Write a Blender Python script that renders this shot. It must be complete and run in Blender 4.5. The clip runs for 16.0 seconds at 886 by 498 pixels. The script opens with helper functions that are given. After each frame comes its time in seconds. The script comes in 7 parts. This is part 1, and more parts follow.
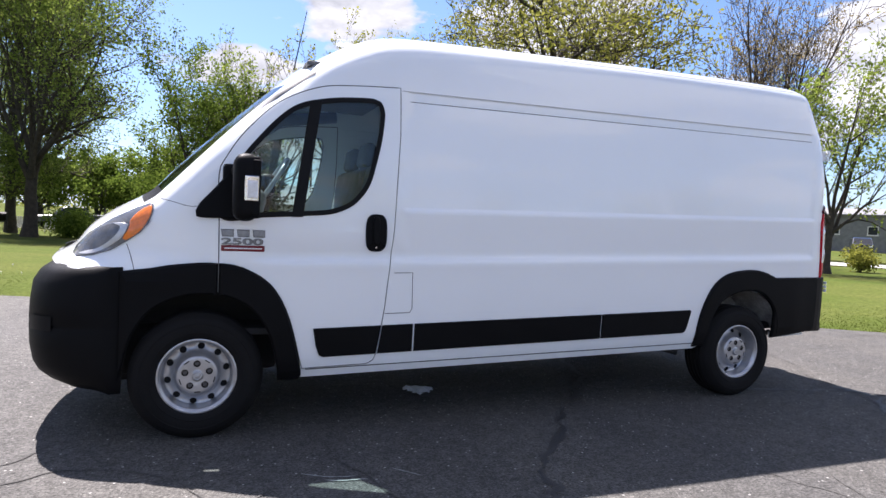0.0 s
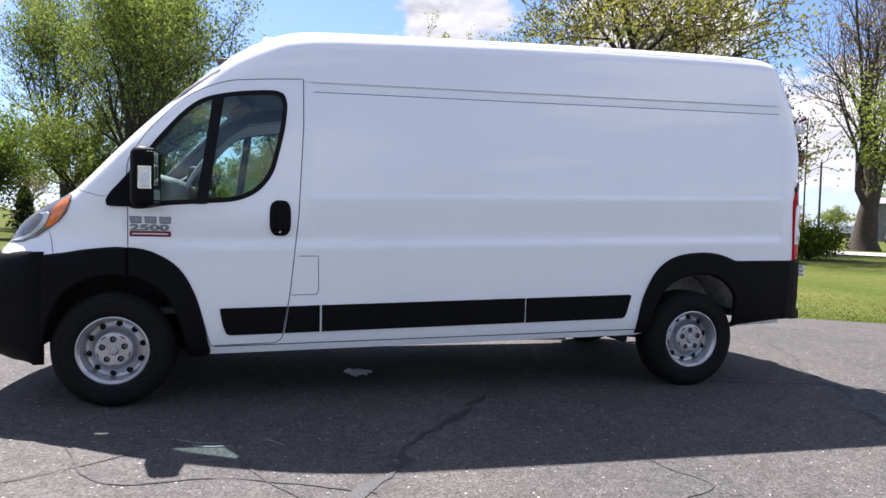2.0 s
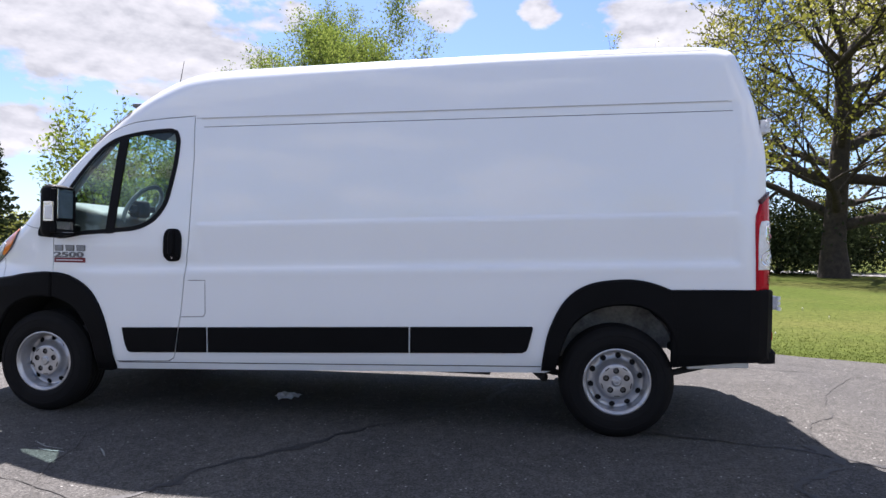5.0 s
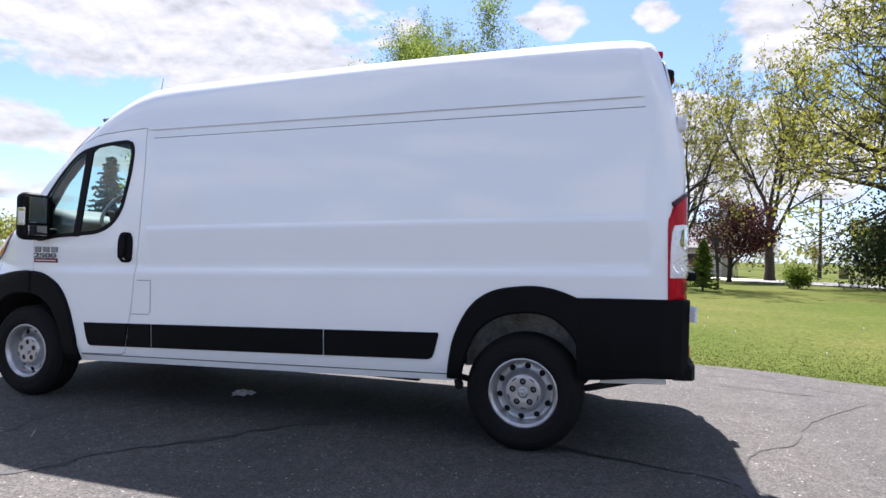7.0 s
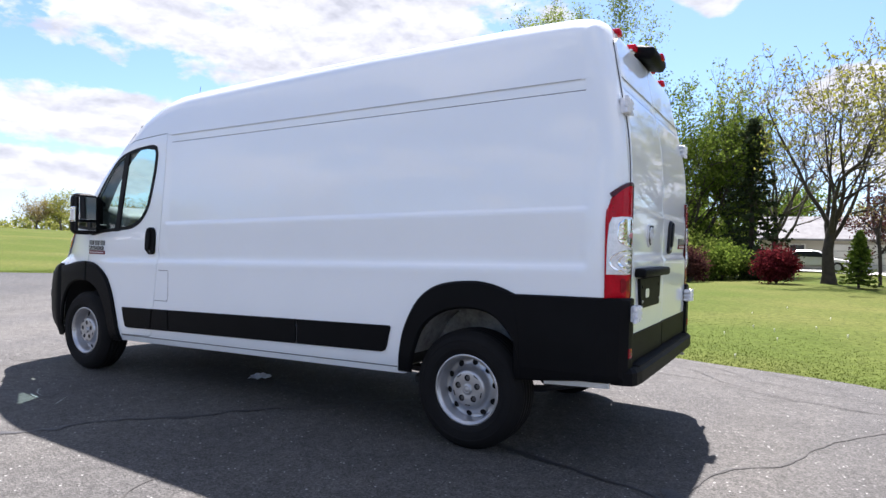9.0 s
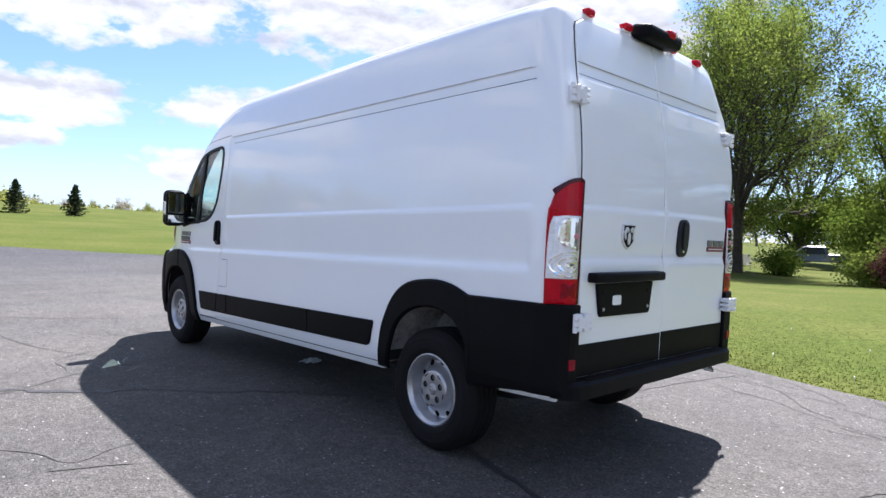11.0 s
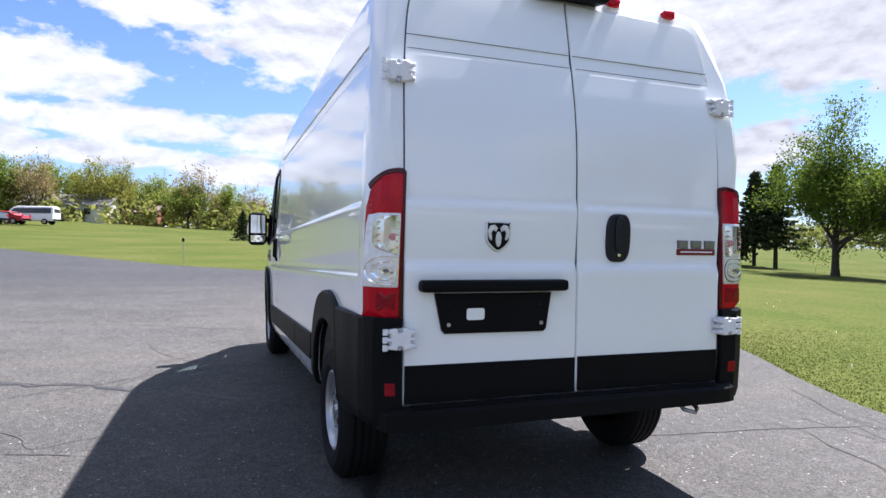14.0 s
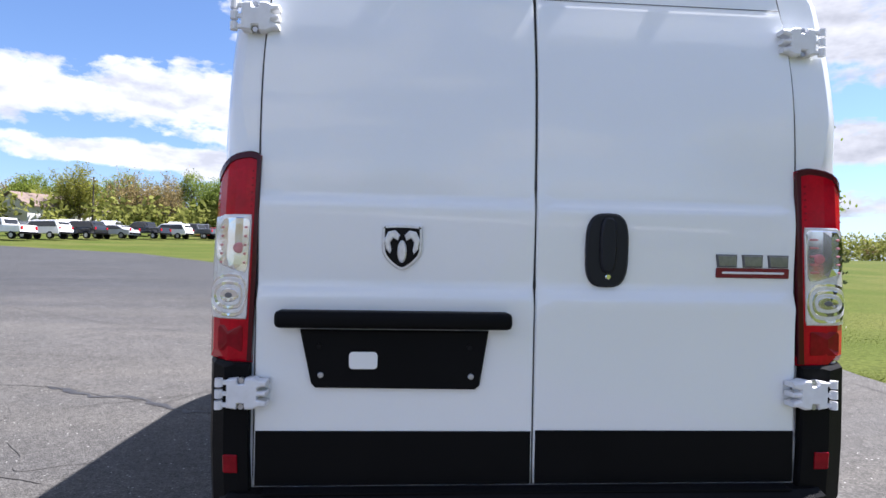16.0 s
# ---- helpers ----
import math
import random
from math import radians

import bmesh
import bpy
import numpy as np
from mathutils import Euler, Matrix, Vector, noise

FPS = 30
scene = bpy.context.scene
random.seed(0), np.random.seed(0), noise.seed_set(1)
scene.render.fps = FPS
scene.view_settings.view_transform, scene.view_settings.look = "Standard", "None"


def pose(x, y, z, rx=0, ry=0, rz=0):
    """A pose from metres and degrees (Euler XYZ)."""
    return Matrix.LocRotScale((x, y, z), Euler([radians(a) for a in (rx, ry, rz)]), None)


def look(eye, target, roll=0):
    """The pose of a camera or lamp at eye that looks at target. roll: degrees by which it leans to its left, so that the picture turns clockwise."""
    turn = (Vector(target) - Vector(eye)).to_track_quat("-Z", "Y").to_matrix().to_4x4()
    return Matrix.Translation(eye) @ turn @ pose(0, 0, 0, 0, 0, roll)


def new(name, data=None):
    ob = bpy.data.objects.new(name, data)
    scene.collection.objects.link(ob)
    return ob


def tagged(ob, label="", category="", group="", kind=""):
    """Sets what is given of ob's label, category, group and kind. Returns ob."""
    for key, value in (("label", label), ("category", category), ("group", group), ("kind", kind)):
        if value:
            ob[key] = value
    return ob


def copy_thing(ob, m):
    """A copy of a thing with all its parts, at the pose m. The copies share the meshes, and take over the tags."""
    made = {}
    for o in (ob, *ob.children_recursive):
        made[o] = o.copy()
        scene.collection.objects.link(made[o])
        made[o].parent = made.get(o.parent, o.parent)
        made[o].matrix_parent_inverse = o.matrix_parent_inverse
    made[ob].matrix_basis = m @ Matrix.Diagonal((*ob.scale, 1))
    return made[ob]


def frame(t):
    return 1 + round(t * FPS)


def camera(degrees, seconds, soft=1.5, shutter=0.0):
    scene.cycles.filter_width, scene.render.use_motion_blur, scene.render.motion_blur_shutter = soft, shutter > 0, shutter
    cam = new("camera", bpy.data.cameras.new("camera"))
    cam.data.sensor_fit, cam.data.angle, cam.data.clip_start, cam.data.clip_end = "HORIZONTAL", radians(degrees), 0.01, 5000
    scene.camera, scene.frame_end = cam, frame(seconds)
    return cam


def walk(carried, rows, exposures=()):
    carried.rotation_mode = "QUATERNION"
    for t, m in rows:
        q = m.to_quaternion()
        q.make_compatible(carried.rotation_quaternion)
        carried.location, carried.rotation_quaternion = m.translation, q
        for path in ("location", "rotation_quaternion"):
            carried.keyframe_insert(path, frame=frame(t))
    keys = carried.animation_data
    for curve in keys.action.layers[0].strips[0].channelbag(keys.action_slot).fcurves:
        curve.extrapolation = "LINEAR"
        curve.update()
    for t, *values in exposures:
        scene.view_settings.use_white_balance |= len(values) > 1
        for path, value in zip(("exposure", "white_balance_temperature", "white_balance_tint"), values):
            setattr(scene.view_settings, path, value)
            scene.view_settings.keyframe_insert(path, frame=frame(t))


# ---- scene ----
cam = camera(71.1, 16.0)
PATH = [
    (0, (-0.007, -3.693, 1.286), (0.724, -1.834, 1.204), 2.5),
    (0.5, (0.248, -3.824, 1.307), (0.882, -1.928, 1.236), 3.3),
    (1, (0.603, -3.898, 1.276), (1.159, -1.978, 1.224), 3.2),
    (1.5, (0.942, -4.023, 1.24), (1.515, -2.107, 1.221), 1.9),
    (2, (1.183, -4.133, 1.211), (1.607, -2.18, 1.123), 1.3),
    (2.5, (1.536, -4.117, 1.146), (1.832, -2.14, 1.082), 1.0),
    (3, (1.94, -4.168, 1.125), (2.18, -2.183, 1.073), -0.7),
    (5.5, (3.758, -3.997, 1.224), (3.443, -2.022, 1.233), 1.5),
    (6, (4.098, -3.94, 1.213), (3.764, -1.968, 1.237), 1.9),
    (6.5, (4.395, -3.879, 1.206), (3.926, -1.935, 1.241), 0.9),
    (7, (4.676, -3.765, 1.194), (4.087, -1.854, 1.217), 1.2),
    (7.5, (4.955, -3.68, 1.186), (4.27, -1.801, 1.213), 1.3),
    (8, (5.273, -3.596, 1.189), (4.432, -1.781, 1.211), 2.6),
    (8.5, (5.521, -3.44, 1.195), (4.596, -1.667, 1.214), 2.9),
    (9, (5.789, -3.261, 1.232), (4.776, -1.537, 1.219), 1.3),
    (9.5, (6.04, -3.137, 1.273), (4.859, -1.523, 1.245), 2.2),
    (12, (7.102, -1.875, 1.302), (5.515, -0.658, 1.279), 1.7),
    (12.5, (7.233, -1.619, 1.29), (5.56, -0.522, 1.292), 1.9),
    (13, (7.341, -1.263, 1.277), (5.581, -0.314, 1.265), 0.7),
    (13.5, (7.429, -0.929, 1.274), (5.608, -0.102, 1.256), 0.5),
    (14, (7.442, -0.599, 1.269), (5.568, 0.099, 1.26), 0.8),
    (14.5, (7.339, -0.303, 1.266), (5.416, 0.248, 1.283), 1.3),
    (15, (7.252, 0.053, 1.27), (5.302, 0.491, 1.328), 1.5),
    (15.5, (7.109, 0.318, 1.283), (5.128, 0.592, 1.33), 1.1),
    (16, (6.839, 0.56, 1.288), (4.845, 0.71, 1.315), 1.1),
]
walk(cam, [(t, look(eye, target, roll)) for t, eye, target, roll in PATH], [(0, 1.75, 6300, 20), (3, 1.65, 6300, 20), (5.5, 1.63, 6300, 20), (7, 1.77, 6250, 19), (9.5, 1.85, 6200, 18), (12, 1.71, 6000, 18), (16, 1.64, 6050, 18)])

# ---- world: spring sky with broken cumulus, sun high behind the van ----
SUN = Vector((-0.195, 0.567, 1.0)).normalized()
world = bpy.data.worlds.new("sky")
scene.world = world
world.use_nodes = True
wn, wl = world.node_tree.nodes, world.node_tree.links
wn.clear()


def wnode(kind, **values):
    n = wn.new(kind)
    for key, value in values.items():
        n.inputs[key].default_value = value
    return n


def wmath(op, a, b=None, clamp=False):
    n = wn.new("ShaderNodeMath")
    n.operation, n.use_clamp = op, clamp
    for i, v in enumerate((a, b)):
        if v is None:
            continue
        if isinstance(v, (int, float)):
            n.inputs[i].default_value = v
        else:
            wl.new(v, n.inputs[i])
    return n.outputs[0]


def wramp(fac, stops):
    n = wn.new("ShaderNodeValToRGB")
    el = n.color_ramp.elements
    el[0].position, el[0].color = stops[0][0], (*stops[0][1], 1)
    el[1].position, el[1].color = stops[-1][0], (*stops[-1][1], 1)
    for p, c in stops[1:-1]:
        e = el.new(p)
        e.color = (*c, 1)
    wl.new(fac, n.inputs[0])
    return n.outputs[0]


def wmix(fac, a, b):
    n = wn.new("ShaderNodeMix")
    n.data_type = "RGBA"
    if isinstance(fac, (int, float)):
        n.inputs[0].default_value = fac
    else:
        wl.new(fac, n.inputs[0])
    for i, v in ((6, a), (7, b)):
        if isinstance(v, tuple):
            n.inputs[i].default_value = (*v, 1)
        else:
            wl.new(v, n.inputs[i])
    return n.outputs[2]


coord = wn.new("ShaderNodeTexCoord")
sep = wn.new("ShaderNodeSeparateXYZ")
wl.new(coord.outputs["Generated"], sep.inputs[0])
sky = wn.new("ShaderNodeTexSky")
sky.sky_type, sky.sun_disc = "NISHITA", False
sky.sun_elevation = math.asin(SUN.z)
sky.sun_rotation = math.atan2(SUN.x, SUN.y)
sky.air_density, sky.dust_density, sky.ozone_density = 1.0, 0.6, 1.5
# clouds lie on a flat layer: direction / height
up = wmath("MAXIMUM", sep.outputs[2], 0.0)
den = wmath("ADD", up, 0.11)
comb = wn.new("ShaderNodeCombineXYZ")
wl.new(wmath("DIVIDE", sep.outputs[0], den), comb.inputs[0])
wl.new(wmath("DIVIDE", sep.outputs[1], den), comb.inputs[1])
comb.inputs[2].default_value = 3.7


def cloud_noise(scale, detail, shift):
    m = wn.new("ShaderNodeMapping")
    m.inputs["Location"].default_value = shift
    wl.new(comb.outputs[0], m.inputs[0])
    n = wnode("ShaderNodeTexNoise", Scale=scale, Detail=detail, Roughness=0.56, Distortion=0.2)
    wl.new(m.outputs[0], n.inputs["Vector"])
    return n.outputs[0]


big = cloud_noise(1.5, 10.0, (1.3, 0.4, 0))
broad = cloud_noise(0.4, 2.0, (4.1, 2.2, 0))
cover = wmath("ADD", big, wmath("MULTIPLY", wmath("SUBTRACT", broad, 0.5), 0.5))
scattered = wramp(cover, [(0.474, (0, 0, 0)), (0.496, (0.5, 0.5, 0.5)), (0.53, (1, 1, 1))])

# the day's cumulus over the horizon: bearing, height, half width and half height in degrees
CUMULUS = [(-80, 18.5, 15, 5), (-95, 20.8, 10, 3.4), (-106, 13.3, 11, 2.7), (-118, 12.3, 7, 2.4), (-82, 9.2, 9, 2.3), (-97, 9.7, 12, 1.4), 
           (-87, 6.2, 9, 1.3), (-99, 7.0, 11, 1.1), (-112, 7.9, 11, 1.2), (-58, 19.4, 7, 4.8), (-33, 16.2, 11, 4.8), (-47, 17.2, 9, 4.2), (-44, 8.2, 6, 2.2), 
           (-40, 20.2, 19, 5.6), (-60, 9.6, 13, 2.3), (-62, 5.0, 13, 1.9), (1.3, 20.6, 2.2, 1.2), (-7.4, 20.9, 3.0, 1.6), (12, 18.4, 6, 3.6), (31, 17.5, 9, 4.5), (10, 8.5, 10, 4.6), (3, 12.6, 6, 1.9), (57, 14, 7, 5.2), (42, 8, 13, 4.5)]
bearing = wmath("DEGREES", wmath("ARCTAN2", sep.outputs[0], sep.outputs[1]))
height = wmath("DEGREES", wmath("ARCSINE", sep.outputs[2]))


def wmadd(a, m, c):
    n = wn.new("ShaderNodeMath")
    n.operation = "MULTIPLY_ADD"
    for i, v in enumerate((a, m, c)):
        if isinstance(v, (int, float)):
            n.inputs[i].default_value = v
        else:
            wl.new(v, n.inputs[i])
    return n.outputs[0]


def billow(rise, scale, detail):
    c = wn.new("ShaderNodeCombineXYZ")
    wl.new(wmath("MULTIPLY", bearing, 0.1), c.inputs[0])
    wl.new(wmadd(height, 0.2, rise), c.inputs[1])
    n = wnode("ShaderNodeTexNoise", Scale=scale, Detail=detail, Roughness=0.58, Distortion=0.1)
    wl.new(c.outputs[0], n.inputs["Vector"])
    return n.outputs[0]


nearest_cloud = None
for az, el, ha, he in CUMULUS:
    u, v = wmadd(bearing, 1 / ha, -az / ha), wmadd(height, 1 / he, -el / he)
    d2 = wmadd(u, u, wmath("MULTIPLY", v, v))
    nearest_cloud = d2 if nearest_cloud is None else wmath("MINIMUM", nearest_cloud, d2)
puff = billow(0.0, 2.1, 9.0)
heap = wmath("ADD", wmath("SUBTRACT", 1.0, wmath("SQRT", nearest_cloud)), wmadd(puff, 2.0, -1.0))
banked = wramp(wmadd(heap, 1.0, 0.08), [(0.06, (0, 0, 0)), (0.22, (0.7, 0.7, 0.7)), (0.36, (1, 1, 1))])
low_sky = wmath("MULTIPLY", wmath("MULTIPLY", wmadd(bearing, 0.125, 16.5), 1.0, True), wmath("MULTIPLY", wmath("MULTIPLY", wmadd(bearing, -0.125, 9.0), 1.0, True), wmath("MULTIPLY", wmadd(height, -0.15, 4.6), 1.0, True)))
mask = wmix(low_sky, scattered, banked)
# tops lit from above, undersides grey
relief = wmath("SUBTRACT", billow(0.0, 1.3, 5.0), billow(0.16, 1.3, 5.0))
tone = wramp(wmadd(relief, 2.1, 0.5), [(0.2, (0.345, 0.362, 0.385)), (0.5, (0.475, 0.49, 0.505)), (0.8, (0.585, 0.592, 0.60))])
blue = wn.new("ShaderNodeVectorMath")
blue.operation = "MULTIPLY"
wl.new(sky.outputs[0], blue.inputs[0])
blue.inputs[1].default_value = (0.051, 0.059, 0.069)
haze = wmath("MULTIPLY", wmath("SUBTRACT", 0.10, up, True), 5.0, True)
clear = wmix(haze, blue.outputs[0], (0.30, 0.39, 0.52))
# clouds opposite the sun are lit from the front, those towards it show their shaded side
toward = wmath("ADD", wmath("MULTIPLY", sep.outputs[1], 0.94), wmath("MULTIPLY", sep.outputs[0], -0.33))
base = wn.new("ShaderNodeVectorMath")
base.operation = "SCALE"
wl.new(tone, base.inputs[0])
wl.new(wmath("SUBTRACT", wmath("SUBTRACT", 0.805, wmath("MULTIPLY", toward, 0.20)), wmath("MULTIPLY", wmath("SUBTRACT", up, 0.35, True), 0.35)), base.inputs["Scale"])
total = wmix(mask, clear, base.outputs[0])
bg = wn.new("ShaderNodeBackground")
wl.new(total, bg.inputs[0])
bg.inputs[1].default_value = 0.88
wo = wn.new("ShaderNodeOutputWorld")
wl.new(bg.outputs[0], wo.inputs[0])

sun = bpy.data.lights.new("sun", "SUN")
sun.energy, sun.angle, sun.color = 5.0, radians(0.6), (1.0, 0.955, 0.88)
new("sun", sun).matrix_world = look(SUN * 50, (0, 0, 0))


# ---- materials ----
def material(name, colour, rough=0.5, metal=0.0, coat=0.0, vary=0.0, scale=4.0, fine=60.0, bump=0.0, second=None, ior=1.5, transmission=0.0, piece=0.0):
    """A surface with variation at two scales: broad stains and fine grain, and a fine relief."""
    m = bpy.data.materials.new(name)
    m.use_nodes = True
    n, l = m.node_tree.nodes, m.node_tree.links
    b = n["Principled BSDF"]
    b.inputs["Base Color"].default_value = (*colour, 1)
    b.inputs["Roughness"].default_value, b.inputs["Metallic"].default_value = rough, metal
    b.inputs["Coat Weight"].default_value, b.inputs["Coat Roughness"].default_value = coat, 0.03
    b.inputs["IOR"].default_value, b.inputs["Transmission Weight"].default_value = ior, transmission
    tc = n.new("ShaderNodeTexCoord")
    if vary or bump or second:
        big = n.new("ShaderNodeTexNoise")
        big.inputs["Scale"].default_value, big.inputs["Detail"].default_value = scale, 5
        l.new(tc.outputs["Object"], big.inputs["Vector"])
        small = n.new("ShaderNodeTexNoise")
        small.inputs["Scale"].default_value, small.inputs["Detail"].default_value = fine, 3
        l.new(tc.outputs["Object"], small.inputs["Vector"])
        mixc = n.new("ShaderNodeMix")
        mixc.data_type = "RGBA"
        mixc.inputs[6].default_value = (*[c * (1 - vary) for c in colour], 1)
        top = second or [min(1, c * (1 + vary)) for c in colour]
        mixc.inputs[7].default_value = (*top, 1)
        add = n.new("ShaderNodeMath")
        add.operation = "MULTIPLY_ADD"
        l.new(small.outputs[0], add.inputs[0])
        add.inputs[1].default_value = 0.55
        l.new(big.outputs[0], add.inputs[2])
        ramp = n.new("ShaderNodeMapRange")
        ramp.inputs[1].default_value, ramp.inputs[2].default_value = 0.55, 1.0
        l.new(add.outputs[0], ramp.inputs[0])
        l.new(ramp.outputs[0], mixc.inputs[0])
        out = mixc.outputs[2]
        if piece:
            info = n.new("ShaderNodeObjectInfo")
            hsv = n.new("ShaderNodeHueSaturation")
            mr = n.new("ShaderNodeMapRange")
            mr.inputs[3].default_value, mr.inputs[4].default_value = 1 - piece, 1 + piece
            l.new(info.outputs["Random"], mr.inputs[0])
            l.new(mr.outputs[0], hsv.inputs["Value"])
            l.new(out, hsv.inputs["Color"])
            out = hsv.outputs[0]
        l.new(out, b.inputs["Base Color"])
        if bump:
            bp = n.new("ShaderNodeBump")
            bp.inputs["Strength"].default_value, bp.inputs["Distance"].default_value = bump, 0.01
            l.new(small.outputs[0], bp.inputs["Height"])
            l.new(bp.outputs[0], b.inputs["Normal"])
    return m


PAINT = material("white_paint", (0.845, 0.872, 0.885), 0.28, coat=1.0, vary=0.015, scale=1.5, fine=300)
PLASTIC = material("black_plastic", (0.005, 0.0052, 0.006), 0.5, vary=0.2, scale=3, fine=900, bump=0.12)
GLOSSBLACK = material("gloss_black", (0.010, 0.010, 0.011), 0.4, vary=0.1)
SATIN = material("satin_black", (0.009, 0.0105, 0.016), 0.42, ior=1.36, vary=0.1, scale=8, fine=300)
SEAM = material("seam_shadow_gap", (0.012, 0.012, 0.014), 0.7, vary=0.1)
for black in (PLASTIC, GLOSSBLACK):
    black.node_tree.nodes["Principled BSDF"].inputs["Specular IOR Level"].default_value = 0.08
RUBBER = material("tyre_rubber", (0.006, 0.006, 0.0065), 0.8, vary=0.25, scale=6, fine=120, bump=0.15)
STEEL = material("silver_wheel_paint", (0.44, 0.447, 0.465), 0.32, metal=0.72, vary=0.14, scale=9, fine=200)
DARKSTEEL = material("dark_steel", (0.035, 0.035, 0.037), 0.6, metal=0.4, vary=0.3, scale=8, fine=90, bump=0.1)
NUTSTEEL = material("wheel_nut_steel", (0.11, 0.11, 0.115), 0.45, metal=0.5, vary=0.25, scale=30, fine=200)
CHROME = material("chrome", (0.78, 0.79, 0.80), 0.09, metal=1.0)
REDPLATE = material("red_badge", (0.16, 0.004, 0.012), 0.4, vary=0.1)
REDLENS = material("red_lens", (0.43, 0.002, 0.012), 0.12, coat=0.0, vary=0.2, scale=14, fine=90)
DARKRED = material("dark_red_lens", (0.055, 0.002, 0.006), 0.15, coat=0.2)
MIDRED = material("ribbed_red_lens", (0.22, 0.002, 0.009), 0.15, vary=0.2, scale=20)
for dim in (REDLENS, DARKRED, MIDRED, RUBBER):
    dim.node_tree.nodes["Principled BSDF"].inputs["Specular IOR Level"].default_value = 0.22
CLEARLENS = material("clear_lens", (0.72, 0.72, 0.73), 0.12, metal=0.35, coat=0.8, vary=0.12, scale=40, fine=160, bump=0.25)
HEADLENS = material("headlamp_lens", (0.15, 0.155, 0.165), 0.22, metal=0.3, coat=0.6, vary=0.25, scale=18, fine=120)
LAMPDARK = material("headlamp_reflector", (0.11, 0.115, 0.125), 0.25, metal=0.5, coat=0.5, vary=0.3, scale=22, fine=120)
LAMPBEZEL = material("headlamp_bezel", (0.50, 0.51, 0.525), 0.25, metal=0.4, coat=0.5, vary=0.1, scale=22)
PINKLENS = material("pinkish_clear_lens", (0.55, 0.22, 0.22), 0.2, coat=0.5, vary=0.15, scale=40)
AMBER = material("amber_lens", (0.75, 0.18, 0.02), 0.15, coat=0.6, vary=0.15, scale=25)
LINER = material("arch_liner_felt", (0.34, 0.34, 0.33), 0.95, vary=0.4, scale=9, fine=45, bump=0.9)
UNDER = material("underbody", (0.015, 0.015, 0.016), 0.8, vary=0.3, scale=5, fine=50, bump=0.2)
SEATCLOTH = material("grey_seat_cloth", (0.10, 0.103, 0.11), 0.9, vary=0.25, scale=8, fine=300, bump=0.3)
TRIM = material("grey_trim", (0.12, 0.12, 0.125), 0.65, vary=0.15, scale=6, fine=200, bump=0.1)
HINGE = material("hinge_paint", (0.74, 0.75, 0.77), 0.35, vary=0.04, scale=30)


def glass_material(name, tint, rough=0.0):
    m = bpy.data.materials.new(name)
    m.use_nodes = True
    n, l = m.node_tree.nodes, m.node_tree.links
    n.clear()
    facing = n.new("ShaderNodeLayerWeight")
    power = n.new("ShaderNodeMath")
    power.operation, power.inputs[1].default_value = "POWER", 4.0
    l.new(facing.outputs["Facing"], power.inputs[0])
    fres = n.new("ShaderNodeMath")
    fres.operation, fres.inputs[1].default_value, fres.inputs[2].default_value = "MULTIPLY_ADD", 0.85, 0.05
    l.new(power.outputs[0], fres.inputs[0])
    tr = n.new("ShaderNodeBsdfTransparent")
    tr.inputs[0].default_value = (*tint, 1)
    gl = n.new("ShaderNodeBsdfGlossy")
    gl.inputs[1].default_value = rough
    mx = n.new("ShaderNodeMixShader")
    out = n.new("ShaderNodeOutputMaterial")
    l.new(fres.outputs[0], mx.inputs[0])
    l.new(tr.outputs[0], mx.inputs[1])
    l.new(gl.outputs[0], mx.inputs[2])
    l.new(mx.outputs[0], out.inputs[0])
    return m


GLASS = glass_material("tinted_glass", (0.66, 0.80, 0.78))
WINDSCREEN = glass_material("windscreen_glass", (0.76, 0.88, 0.87))
BADGESILVER = material("badge_silver", (0.24, 0.245, 0.26), 0.3, metal=0.7, vary=0.1, scale=60)
SILVER = material("bright_silver", (0.72, 0.73, 0.75), 0.35, metal=0.55, vary=0.1, scale=60)
MIRROR = material("mirror_glass", (0.85, 0.87, 0.88), 0.02, metal=1.0)


# ---- mesh helpers ----
def mesh_object(name, verts, faces, mat, parent=None, label="", smooth=True, loc=None):
    me = bpy.data.meshes.new(name)
    me.from_pydata([tuple(map(float, v)) for v in verts], [], [tuple(map(int, f)) for f in faces])
    me.materials.append(mat)
    if smooth:
        me.polygons.foreach_set("use_smooth", [True] * len(me.polygons))
    me.update()
    ob = new(name, me)
    if parent is not None:
        ob.parent = parent
    if label:
        ob["label"] = label
    if loc is not None:
        ob.location = loc
    return ob


def part(name, bm, mat, parent=None, label="", smooth=False):
    """Links a bmesh as one mesh object under a thing or a part."""
    me = bpy.data.meshes.new(name)
    bmesh.ops.recalc_face_normals(bm, faces=bm.faces)
    bm.to_mesh(me)
    bm.free()
    me.materials.append(mat)
    if smooth:
        me.polygons.foreach_set("use_smooth", [True] * len(me.polygons))
    ob = new(name, me)
    if parent is not None:
        ob.parent = parent
    if label:
        ob["label"] = label
    return ob


def empty(name, label, category, group="", m=None):
    ob = new(name)
    ob.empty_display_size = 0.2
    if m is not None:
        ob.matrix_world = m
    return tagged(ob, label, category, group)


